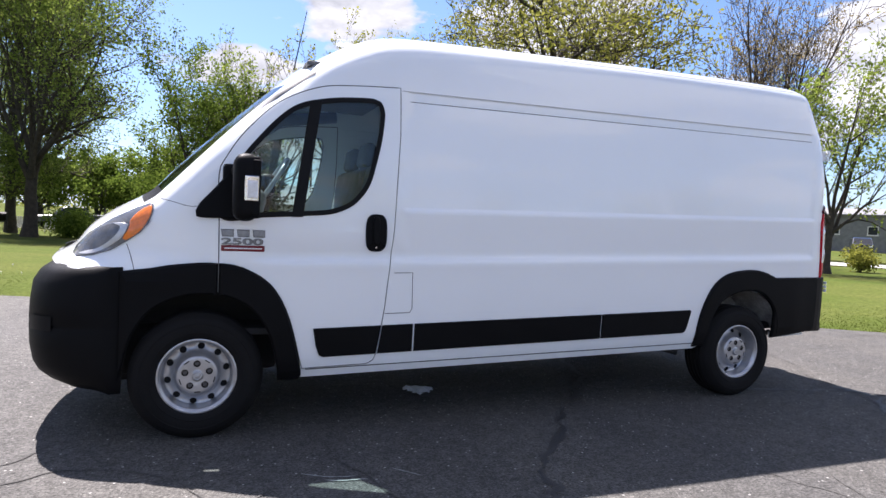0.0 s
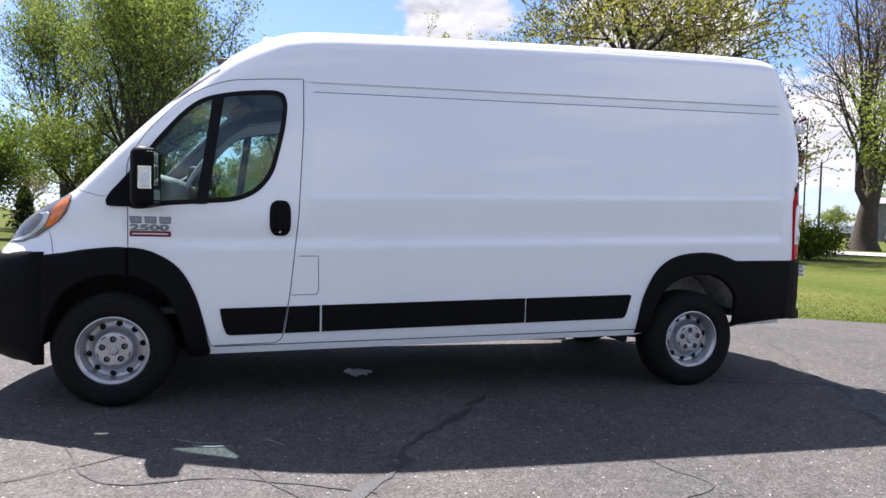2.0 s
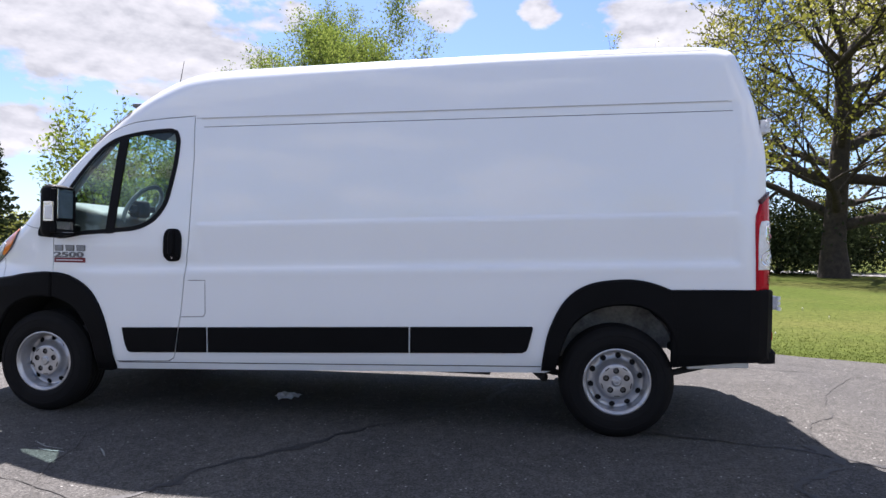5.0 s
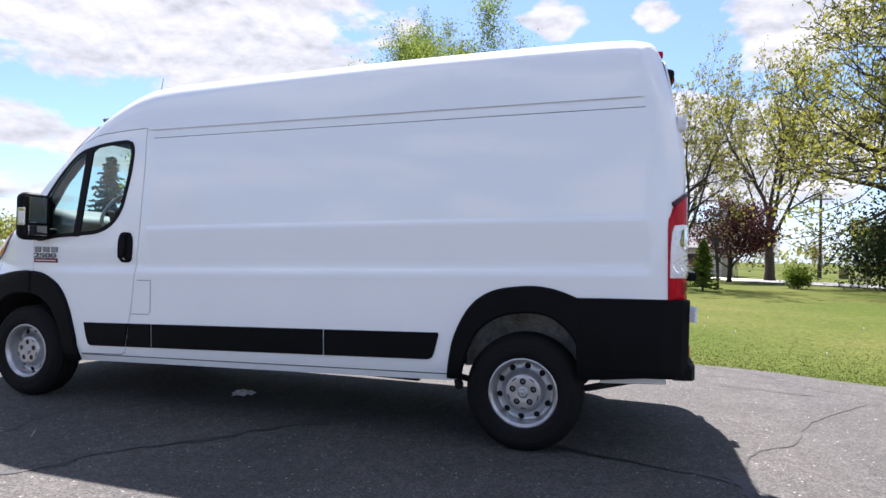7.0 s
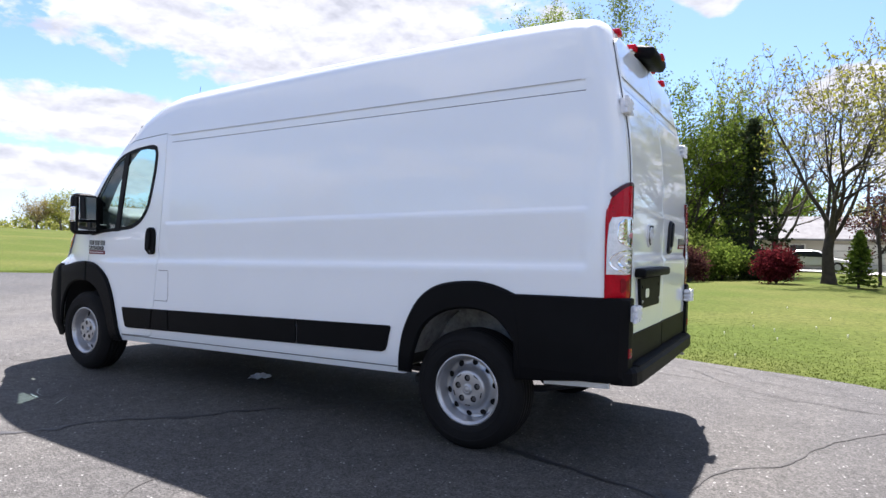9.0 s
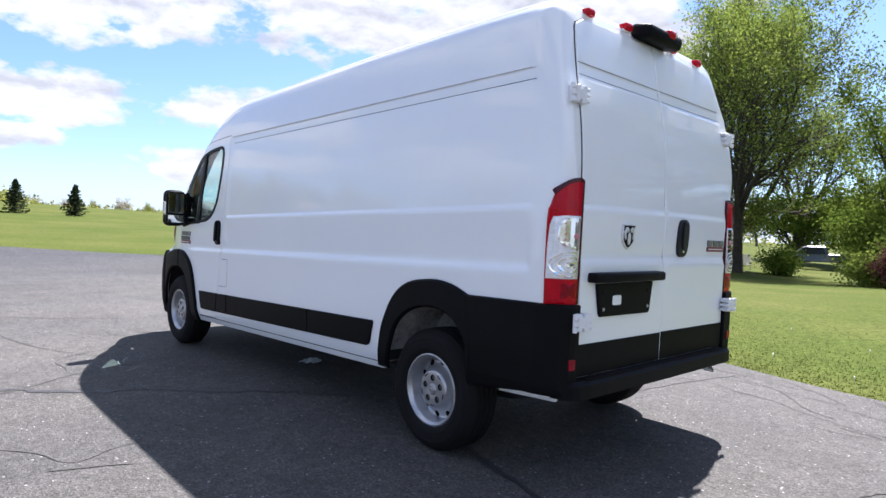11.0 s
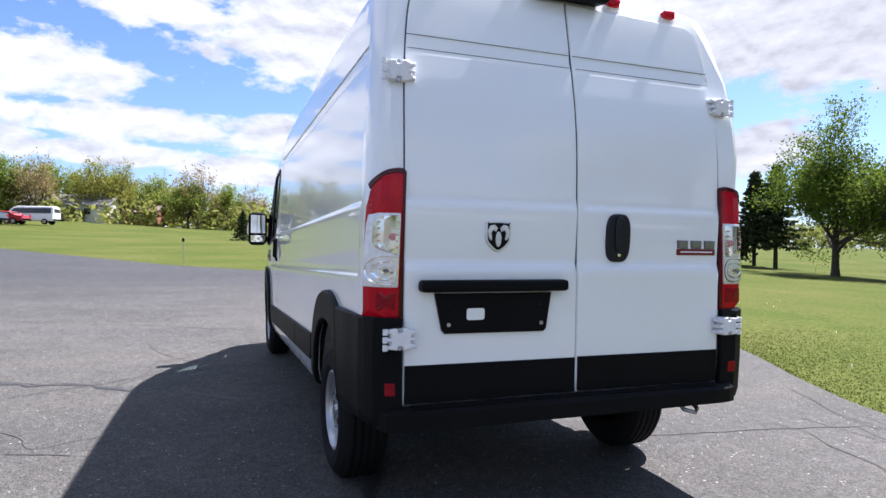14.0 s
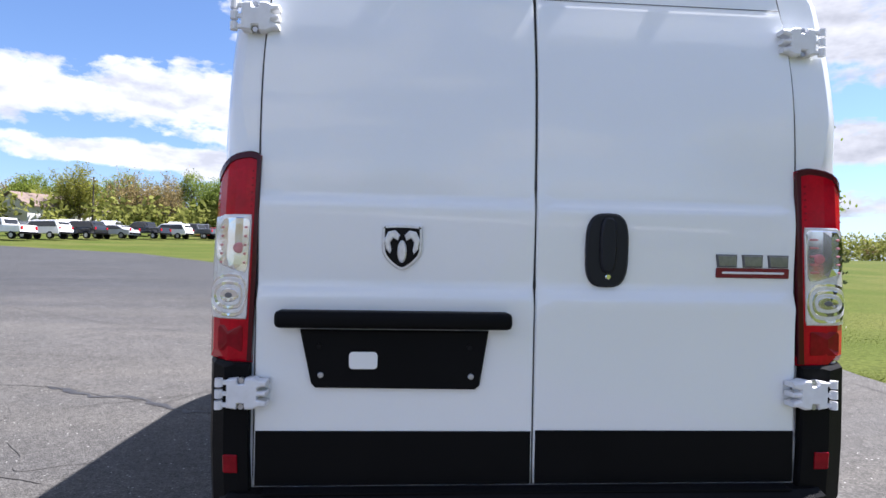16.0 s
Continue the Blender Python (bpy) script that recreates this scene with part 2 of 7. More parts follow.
def box_bm(sx, sy, sz, at=(0, 0, 0), bevel=0.0, rot=None, seg=2):
    bm = bmesh.new()
    bmesh.ops.create_cube(bm, size=1.0, matrix=Matrix.Diagonal((sx, sy, sz, 1)))
    if bevel:
        bmesh.ops.bevel(bm, geom=list(bm.edges), offset=bevel, segments=seg, affect="EDGES", profile=0.5)
    m = Matrix.Translation(at)
    if rot is not None:
        m = m @ rot
    bmesh.ops.transform(bm, matrix=m, verts=bm.verts)
    return bm


def join_bm(*bms):
    """Joins several bmeshes into the first."""
    base = bms[0]
    for other in bms[1:]:
        me = bpy.data.meshes.new("join")
        other.to_mesh(me)
        other.free()
        base.from_mesh(me)
        bpy.data.meshes.remove(me)
    return base


def tube_bm(points, radius, sides=10, closed=False, bm=None):
    """A round bar along points; radius a number or one for each point."""
    bm = bm or bmesh.new()
    pts = [Vector(p) for p in points]
    n = len(pts)
    rings = []
    for i, p in enumerate(pts):
        a = pts[(i - 1) % n] if (i or closed) else p
        b = pts[(i + 1) % n] if (i < n - 1 or closed) else p
        d = (b - a).normalized()
        s = d.orthogonal().normalized() if i == 0 else (side - d * side.dot(d)).normalized()
        side = s
        t = d.cross(s)
        r = radius[i] if hasattr(radius, "__len__") else radius
        rings.append([bm.verts.new(p + (s * math.cos(k * math.tau / sides) + t * math.sin(k * math.tau / sides)) * r) for k in range(sides)])
    for i in range(n if closed else n - 1):
        a, b = rings[i], rings[(i + 1) % n]
        for k in range(sides):
            bm.faces.new((a[k], a[(k + 1) % sides], b[(k + 1) % sides], b[k]))
    if not closed:
        bm.faces.new(list(reversed(rings[0])))
        bm.faces.new(rings[-1])
    return bm


def lathe_bm(profile, segments=48, bm=None):
    """Turns (radius, y) pairs round the y axis."""
    bm = bm or bmesh.new()
    rings = []
    for r, y in profile:
        rings.append([bm.verts.new((r * math.cos(k * math.tau / segments), y, r * math.sin(k * math.tau / segments))) for k in range(segments)])
    for a, b in zip(rings, rings[1:]):
        for k in range(segments):
            bm.faces.new((a[k], a[(k + 1) % segments], b[(k + 1) % segments], b[k]))
    return bm


def smooth_line(points, step=0.04, closed=False):
    """A Catmull-Rom curve through points, resampled."""
    p = np.array(points, float)
    n = len(p)
    out = []
    for i in range(n if closed else n - 1):
        if closed:
            a, b, c, d = p[(i - 1) % n], p[i], p[(i + 1) % n], p[(i + 2) % n]
        else:
            a, b, c, d = p[max(i - 1, 0)], p[i], p[i + 1], p[min(i + 2, n - 1)]
        m = max(1, int(round(np.linalg.norm(c - b) / step)))
        for k in range(m):
            t = k / m
            out.append(0.5 * (2 * b + (c - a) * t + (2 * a - 5 * b + 4 * c - d) * t * t + (3 * b - a - 3 * c + d) * t ** 3))
    if not closed:
        out.append(p[-1])
    return np.array(out)


def resample(points, step=0.04, closed=True):
    p = np.array(points, float)
    out = []
    for i in range(len(p) if closed else len(p) - 1):
        a, b = p[i], p[(i + 1) % len(p)]
        m = max(1, int(round(np.linalg.norm(b - a) / step)))
        out += [a + (b - a) * k / m for k in range(m)]
    if not closed:
        out.append(p[-1])
    return np.array(out)


def inside(pts, poly):
    x, y = pts[:, 0], pts[:, 1]
    res = np.zeros(len(pts), bool)
    for (ax, ay), (bx, by) in zip(poly, np.roll(poly, -1, 0)):
        if ay == by:
            continue
        res ^= ((ay > y) != (by > y)) & (x < (bx - ax) * (y - ay) / (by - ay) + ax)
    return res


def edge_distance(pts, line, closed=True):
    best = np.full(len(pts), 1e9)
    where = np.zeros(len(pts))
    ends = np.roll(line, -1, 0) if closed else line[1:]
    for i, (a, b) in enumerate(zip(line, ends)):
        d = b - a
        t = np.clip(((pts - a) @ d) / max(d @ d, 1e-12), 0, 1)
        q = np.linalg.norm(pts - (a + t[:, None] * d), axis=1)
        near = q < best
        best[near], where[near] = q[near], i + t[near]
    return best, where


from mathutils.geometry import delaunay_2d_cdt


def fill(outer, holes=(), extra=None, margin=0.008):
    """Triangles over an outline with holes; extra points are kept where they lie inside."""
    loops = [np.array(outer, float)] + [np.array(h, float) for h in holes]
    verts, edges = [], []
    for lp in loops:
        s = len(verts)
        verts += list(lp)
        edges += [(s + i, s + (i + 1) % len(lp)) for i in range(len(lp))]
    if extra is not None and len(extra):
        e = np.array(extra, float)
        keep = inside(e, loops[0])
        for h in loops[1:]:
            keep &= ~inside(e, h)
        for lp in loops:
            keep &= edge_distance(e, lp)[0] > margin
        verts += list(e[keep])
    co, _, tri, *_ = delaunay_2d_cdt([Vector(v) for v in verts], edges, [], 0, 1e-6)
    co = np.array([tuple(c) for c in co])
    tri = np.array([t for t in tri if len(t) == 3])
    mid = co[tri].mean(1)
    ok = inside(mid, loops[0])
    for h in loops[1:]:
        ok &= ~inside(mid, h)
    tri = tri[ok]
    a, b, c = co[tri[:, 0]], co[tri[:, 1]], co[tri[:, 2]]
    cross = (b[:, 0] - a[:, 0]) * (c[:, 1] - a[:, 1]) - (b[:, 1] - a[:, 1]) * (c[:, 0] - a[:, 0])
    tri = tri[np.abs(cross) > 1e-9]
    cross = cross[np.abs(cross) > 1e-9]
    tri[cross < 0] = tri[cross < 0][:, ::-1]
    return co, tri


def grid_points(x0, x1, dx, z0, z1, dz):
    xs, zs = np.arange(x0, x1, dx), np.arange(z0, z1, dz)
    return np.array([(x, z) for x in xs for z in zs])


def inset(loop, d):
    """Moves a closed outline inwards by d."""
    p = np.array(loop, float)
    area = np.sum(p[:, 0] * np.roll(p[:, 1], -1) - np.roll(p[:, 0], -1) * p[:, 1])
    t = np.roll(p, -1, 0) - np.roll(p, 1, 0)
    t /= np.maximum(np.linalg.norm(t, axis=1), 1e-9)[:, None]
    n = np.stack((-t[:, 1], t[:, 0]), 1) * (1 if area > 0 else -1)
    return p + n * d


def on(surf, pts, off):
    """Places points (u, v) on a surface, all at once where the surface allows."""
    pts = np.asarray(pts, float)
    if surf in (left, right):
        d = side_depth(pts) - off
        return list(np.column_stack((pts[:, 0], d if surf is left else WIDE - d, pts[:, 1])))
    return [surf(u, v, off) for u, v in pts]


def slab(name, loop, surf, mat, parent, depth=0.01, bevel=0.003, label="", step=0.06, holes=()):
    """A raised plate with an eased rim on a surface; loop in the surface's two coordinates."""
    loop = np.array(loop, float)
    rim = inset(loop, bevel)
    span = np.ptp(rim, axis=0)
    extra = grid_points(rim[:, 0].min(), rim[:, 0].max(), min(step, span[0] / 3 + 1e-4), rim[:, 1].min(), rim[:, 1].max(), min(step, span[1] / 3 + 1e-4))
    co, tri = fill(rim, holes, extra, margin=0.004)
    verts = on(surf, co, depth)
    faces = [tuple(t) for t in tri]
    n = len(loop)
    s = len(verts)
    verts += on(surf, rim, depth) + on(surf, loop, depth - bevel) + on(surf, loop, -0.004)
    for r in (0, 1):
        for i in range(n):
            a, b = s + r * n + i, s + r * n + (i + 1) % n
            faces.append((a, a + n, b + n, b))
    return mesh_object(name, verts, faces, mat, parent, label, smooth=False)


def ribbon(name, line, surf, width, mat, parent, off=0.001, label=""):
    p = np.array(line, float)
    t = np.gradient(p, axis=0)
    t /= np.maximum(np.linalg.norm(t, axis=1), 1e-9)[:, None]
    nrm = np.stack((-t[:, 1], t[:, 0]), 1) * width / 2
    verts = on(surf, p + nrm, off) + on(surf, p - nrm, off)
    n = len(p)
    return mesh_object(name, verts, [(i, i + 1, n + i + 1, n + i) for i in range(n - 1)], mat, parent, label)


# ---- ground: flat round the van, climbing gently to the fields beyond the nose ----
def ground(x, y):
    d = np.maximum(0.0, -np.asarray(x, float) - 0.5)
    d = np.minimum(d, 110.0)
    rise = 0.035 * (d - 1.5 * (1 - np.exp(-d / 1.5)))
    y_at = np.asarray(y, float)
    rise = rise + 0.035 * np.maximum(0.0, d - 22) * (np.interp(y_at, [-40, -20, 0, 20, 60], [1.6, 1.25, 0.95, 0.8, 0.5]) - 1)
    side = np.clip((4 - np.asarray(x, float)) / 8, 0, 1) * np.clip((np.asarray(x, float) + 40) / 20, 0, 1)
    return rise - 0.024 * side * np.clip(np.asarray(y, float) - 9, 0, 32)


LOT = [(60, 14), (20, 4), (12, 1.8), (9.4, 2.1), (8.4, 2.6), (7.2, 3.35), (6.2, 3.75), (5.2, 4.0), (3.7, 4.5), (1.2, 5.85), (-2.3, 6.4), (-5.2, 6.8), (-8.3, 6.5),
       (-10.6, 5.2), (-12.4, 2.2), (-16.0, -2.0), (-26.5, -9.6), (-33.5, -15.5), (-39, -27), (-46, -60), (60, -60)]
rng = np.random.default_rng(5)


def field(n_size, seed):
    return np.random.default_rng(seed).normal(size=n_size)


def asphalt_material():
    m = material("weathered_asphalt", (0.14, 0.14, 0.145), 0.85)
    n, l = m.node_tree.nodes, m.node_tree.links
    b = n["Principled BSDF"]
    tc = n.new("ShaderNodeTexCoord")

    def noise_at(scale, detail, rough=0.5):
        t = n.new("ShaderNodeTexNoise")
        t.inputs["Scale"].default_value, t.inputs["Detail"].default_value, t.inputs["Roughness"].default_value = scale, detail, rough
        l.new(tc.outputs["Object"], t.inputs["Vector"])
        return t.outputs[0]

    def ramp(fac, stops):
        r = n.new("ShaderNodeValToRGB")
        e = r.color_ramp.elements
        e[0].position, e[0].color = stops[0][0], (*[stops[0][1]] * 3, 1)
        e[1].position, e[1].color = stops[-1][0], (*[stops[-1][1]] * 3, 1)
        for p, c in stops[1:-1]:
            x = e.new(p)
            x.color = (c, c, c, 1)
        l.new(fac, r.inputs[0])
        return r.outputs[0]

    def mult(a, b2):
        x = n.new("ShaderNodeMix")
        x.data_type, x.blend_type = "RGBA", "MULTIPLY"
        x.inputs[0].default_value = 1.0
        l.new(a, x.inputs[6])
        l.new(b2, x.inputs[7])
        return x.outputs[2]

    vor = n.new("ShaderNodeTexVoronoi")
    vor.inputs["Scale"].default_value = 115
    l.new(tc.outputs["Object"], vor.inputs["Vector"])
    stones = ramp(vor.outputs["Color"], [(0.1, 0.5), (0.5, 0.9), (0.85, 1.15), (0.93, 1.4), (0.97, 2.2)])
    broad = ramp(noise_at(0.35, 6, 0.6), [(0.3, 0.86), (0.5, 1.0), (0.7, 1.1)])
    mid = ramp(noise_at(3.0, 8, 0.7), [(0.3, 0.82), (0.5, 1.0), (0.7, 1.14)])
    grit = mult(ramp(noise_at(60, 3), [(0.3, 0.7), (0.7, 1.3)]), ramp(noise_at(15, 6, 0.7), [(0.34, 0.72), (0.5, 1.0), (0.66, 1.26)]))
    base = n.new("ShaderNodeRGB")
    base.outputs[0].default_value = (0.090, 0.0865, 0.0812, 1)
    big_stone = n.new("ShaderNodeTexVoronoi")
    big_stone.inputs["Scale"].default_value = 46
    l.new(tc.outputs["Object"], big_stone.inputs["Vector"])
    pale = ramp(big_stone.outputs["Color"], [(0.84, 0.0), (0.88, 1.0)])
    core = ramp(big_stone.outputs["Distance"], [(0.22, 1.0), (0.34, 0.0)])
    spot = mult(pale, core)
    streak_map = n.new("ShaderNodeMapping")
    streak_map.inputs["Rotation"].default_value = (0, 0, 0.35)
    streak_map.inputs["Scale"].default_value = (0.9, 0.16, 1)
    l.new(tc.outputs["Object"], streak_map.inputs[0])
    streak = n.new("ShaderNodeTexNoise")
    streak.inputs["Scale"].default_value, streak.inputs["Detail"].default_value = 0.9, 5
    l.new(streak_map.outputs[0], streak.inputs["Vector"])
    worn = n.new("ShaderNodeValToRGB")
    worn.color_ramp.elements[0].position, worn.color_ramp.elements[0].color = 0.38, (0.91, 0.92, 0.94, 1)
    worn.color_ramp.elements[1].position, worn.color_ramp.elements[1].color = 0.66, (1.10, 1.09, 1.06, 1)
    l.new(streak.outputs[0], worn.inputs[0])
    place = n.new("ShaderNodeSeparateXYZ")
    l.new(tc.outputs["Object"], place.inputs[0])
    # base colour scaled from 0.95 at x -3 down to 0.82 at x 3.5
    x_tone = n.new("ShaderNodeMapRange")
    x_tone.inputs[1].default_value, x_tone.inputs[2].default_value = -3.0, 3.5
    x_tone.inputs[3].default_value, x_tone.inputs[4].default_value = 0.95, 0.82
    l.new(place.outputs[0], x_tone.inputs[0])
    fresh = n.new("ShaderNodeMapRange")
    fresh.inputs[1].default_value, fresh.inputs[2].default_value = -11.0, -3.0
    l.new(place.outputs[0], fresh.inputs[0])
    tone = n.new("ShaderNodeMix")
    tone.data_type = "RGBA"
    tone.inputs[6].default_value, tone.inputs[7].default_value = (0.56, 0.60, 0.68, 1), (1, 1, 1, 1)
    l.new(fresh.outputs[0], tone.inputs[0])
    dark = mult(mult(mult(mult(mult(mult(mult(base.outputs[0], broad), mid), grit), stones), worn.outputs[0]), x_tone.outputs[0]), tone.outputs[2])
    lift = n.new("ShaderNodeMix")
    lift.data_type = "RGBA"
    lift.inputs[7].default_value = (0.34, 0.335, 0.32, 1)
    l.new(spot, lift.inputs[0])
    l.new(dark, lift.inputs[6])
    col = lift.outputs[2]
    b.inputs["Specular IOR Level"].default_value = 0.3
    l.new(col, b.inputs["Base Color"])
    bp = n.new("ShaderNodeBump")
    bp.inputs["Strength"].default_value, bp.inputs["Distance"].default_value = 0.7, 0.006
    l.new(vor.outputs["Distance"], bp.inputs["Height"])
    l.new(bp.outputs[0], b.inputs["Normal"])
    return m


def grass_material(name, dark, light, dry, scale=1.0):
    m = material(name, dark, 0.9)
    n, l = m.node_tree.nodes, m.node_tree.links
    b = n["Principled BSDF"]
    b.inputs["Specular IOR Level"].default_value = 0.03
    tc = n.new("ShaderNodeTexCoord")
    a, c = n.new("ShaderNodeTexNoise"), n.new("ShaderNodeTexNoise")
    a.inputs["Scale"].default_value, a.inputs["Detail"].default_value = 0.22 * scale, 6
    c.inputs["Scale"].default_value, c.inputs["Detail"].default_value = 14 * scale, 6
    l.new(tc.outputs["Object"], a.inputs["Vector"])
    l.new(tc.outputs["Object"], c.inputs["Vector"])
    r1, r2 = n.new("ShaderNodeValToRGB"), n.new("ShaderNodeValToRGB")
    r1.color_ramp.elements[0].position, r1.color_ramp.elements[0].color = 0.38, (*light, 1)
    r1.color_ramp.elements[1].position, r1.color_ramp.elements[1].color = 0.68, (*dry, 1)
    r2.color_ramp.elements[0].position, r2.color_ramp.elements[0].color = 0.3, (*[0.62] * 3, 1)
    r2.color_ramp.elements[1].position, r2.color_ramp.elements[1].color = 0.7, (*[1.3] * 3, 1)
    l.new(a.outputs[0], r1.inputs[0])
    l.new(c.outputs[0], r2.inputs[0])
    x = n.new("ShaderNodeMix")
    x.data_type, x.blend_type = "RGBA", "MULTIPLY"
    x.inputs[0].default_value = 1.0
    l.new(r1.outputs[0], x.inputs[6])
    l.new(r2.outputs[0], x.inputs[7])
    l.new(x.outputs[2], b.inputs["Base Color"])
    bp = n.new("ShaderNodeBump")
    bp.inputs["Strength"].default_value, bp.inputs["Distance"].default_value = 0.45, 0.03
    l.new(c.outputs[0], bp.inputs["Height"])
    l.new(bp.outputs[0], b.inputs["Normal"])
    return m


ASPHALT = asphalt_material()
GRASS = grass_material("mown_grass", (0.068, 0.106, 0.018), (0.058, 0.079, 0.0165), (0.090, 0.097, 0.028))
TAR = material("crack_filler_tar", (0.022, 0.022, 0.024), 0.6, vary=0.2, scale=12, fine=80, bump=0.3)
CRACK = material("crack_dirt", (0.055, 0.053, 0.05), 0.95, vary=0.4, scale=20, fine=90, bump=0.4)

# grass sheet to the horizon: fine near the lot, coarse beyond
axis = np.concatenate([-np.geomspace(2500, 62, 14), np.arange(-60, 61, 3.0), np.geomspace(62, 2500, 14)])
gv = np.array([(x, y, 0.0) for y in axis for x in axis])
gv[:, 2] = ground(gv[:, 0], gv[:, 1]) - 0.035
na = len(axis)
gf = [(j * na + i, j * na + i + 1, (j + 1) * na + i + 1, (j + 1) * na + i) for j in range(na - 1) for i in range(na - 1)]
tagged(mesh_object("ground", gv, gf, GRASS), "mown green lawn with paler dry patches round the lot", "lawn", kind="structure")

# the lot: an asphalt sheet with a ragged edge
edge = resample(LOT, 0.6)
wob = np.random.default_rng(11)
edge = edge + np.stack((np.convolve(wob.normal(size=len(edge)), [0.25, 0.5, 0.25], "same"),) * 2, 1) * 0.05
co, tri = fill(edge, (), np.vstack((grid_points(-18, 12, 0.75, -8, 9, 0.75), grid_points(-46, 60, 4.1, -60, 8, 4.1))), 0.2)
lv = np.column_stack((co, ground(co[:, 0], co[:, 1])))
k = len(lv)
rim = np.column_stack((edge, ground(edge[:, 0], edge[:, 1])))
low = rim - (0, 0, 0.08)
ne = len(edge)
lf = [tuple(t) for t in tri] + [(k + i, k + (i + 1) % ne, k + ne + (i + 1) % ne, k + ne + i) for i in range(ne)]
tagged(mesh_object("road", np.vstack((lv, rim, low)), lf, ASPHALT, smooth=False), "weathered grey asphalt car park with cracks and fine stones", "car park", kind="structure")


def crack(line, width, mat, label, seed, name="crack"):
    """A wandering strip of filler, dirt or painted sunlight along a line on the asphalt."""
    r = np.random.default_rng(seed)
    p = smooth_line(line, 0.05)
    t = np.gradient(p, axis=0)
    t /= np.linalg.norm(t, axis=1)[:, None]
    nrm = np.stack((-t[:, 1], t[:, 0]), 1)
    n = len(p)
    walkr = np.convolve(r.normal(size=n + 8), np.ones(9) / 9, "valid")[:n]
    p = p + nrm * (walkr * width * 1.3)[:, None]
    w = width * np.clip(0.55 + np.convolve(r.normal(size=n + 4), np.ones(5) / 5, "valid")[:n] * 0.5, 0.15, 1.3)
    w[0] = w[-1] = 0.002
    a, b = p + nrm * w[:, None] / 2, p - nrm * w[:, None] / 2
    z = ground(p[:, 0], p[:, 1]) + 0.004
    verts = [(*q, h) for q, h in zip(a, z)] + [(*q, h + 0.002) for q, h in zip(p, z)] + [(*q, h) for q, h in zip(b, z)]
    faces = [(i + s, i + 1 + s, n + i + 1 + s, n + i + s) for s in (0, n) for i in range(n - 1)]
    return tagged(mesh_object(name, verts, faces, mat), label, "crack", "cracks in the asphalt", "structure")


TARLINES = [
    ([(3.4, 1.6), (3.18, 0.85), (2.6, 0.14), (2.15, -0.36), (1.84, -0.68), (1.75, -0.9), (1.7, -1.15), (1.5, -1.4), (1.1, -2.0), (0.75, -2.7)], 0.10),
    ([(3.4, 0.42), (3.7, 0.36), (4.35, 0.15), (4.75, 0.06), (5.2, -0.07), (5.5, -0.3), (5.85, -0.5)], 0.07),
    ([(5.28, 0.06), (5.17, -0.19), (5.04, -0.42), (4.93, -0.7), (4.82, -0.97), (4.64, -1.2), (4.4, -1.4), (4.3, -1.6)], 0.13),
]
DIRTLINES = [
    ([(5.3, 0.1), (5.45, 0.55), (5.7, 0.85), (5.98, 1.53), (6.2, 1.86), (6.6, 2.4)], 0.03),
    ([(3.9, 2.1), (4.05, 2.4), (4.1, 3.1), (4.3, 3.85)], 0.04),
    ([(-6.3, -7.4), (-3.94, -4.15), (-2.98, -2.37), (-2.5, -1.2), (-1.9, 0.0)], 0.04),
    ([(-1.5, -0.45), (-0.83, -0.38), (-0.58, -0.28), (-0.11, -0.51), (0.25, -1.12), (0.76, -1.17), (1.23, -1.33), (1.5, -1.45)], 0.022),
    ([(-1.3, 0.0), (-0.89, -0.12), (-0.72, 0.12), (-0.4, 0.2)], 0.018),
]
DIRTLINES += [
    ([(3.1, -1.75), (3.2, -1.5), (3.27, -1.35)], 0.02),
    ([(2.93, -1.2), (2.96, -1.4), (3.05, -1.62), (2.77, -1.74), (2.5, -2.0)], 0.018),
    ([(0.6, -3.4), (0.74, -2.65), (1.1, -1.95), (1.3, -1.5)], 0.035),
    ([(-9.5, -6.0), (-7.5, -3.5), (-7.2, -0.5), (-8.2, 3.0), (-8.0, 6.0)], 0.05),
    ([(-13.5, -8.0), (-11.6, -4.6), (-12.2, -1.5)], 0.05),
    ([(-5.6, -9.5), (-4.6, -6.6), (-5.2, -4.0), (-4.2, -1.0), (-4.9, 2.8)], 0.03),
    ([(0.36, -0.74), (0.0, -1.0), (-0.7, -1.25), (-1.6, -1.4)], 0.025),
]
for i, (line, w) in enumerate(TARLINES):
    crack(line, w, TAR, "wandering black tar-filled crack in the asphalt", 20 + i)
# fine crazing along the broken edge of the lot
r = np.random.default_rng(17)
for k in range(30):
    i = int(r.integers(3, 11))
    f = r.uniform()
    a, b = np.array(LOT[i], float), np.array(LOT[i + 1], float)
    d = (b - a) / np.linalg.norm(b - a)
    inn = np.array((-d[1], d[0])) * (1 if d[0] < 0 else -1)
    p = a + (b - a) * f + inn * r.uniform(0.12, 1.1)
    turn = r.normal(0, 0.35)
    d = np.array((d[0] * math.cos(turn) - d[1] * math.sin(turn), d[0] * math.sin(turn) + d[1] * math.cos(turn)))
    steps = int(r.integers(3, 8))
    line = [p]
    for s in range(steps):
        line.append(line[-1] + d * r.uniform(0.15, 0.3) + r.normal(size=2) * 0.05)
    DIRTLINES.append((line, r.uniform(0.008, 0.018)))
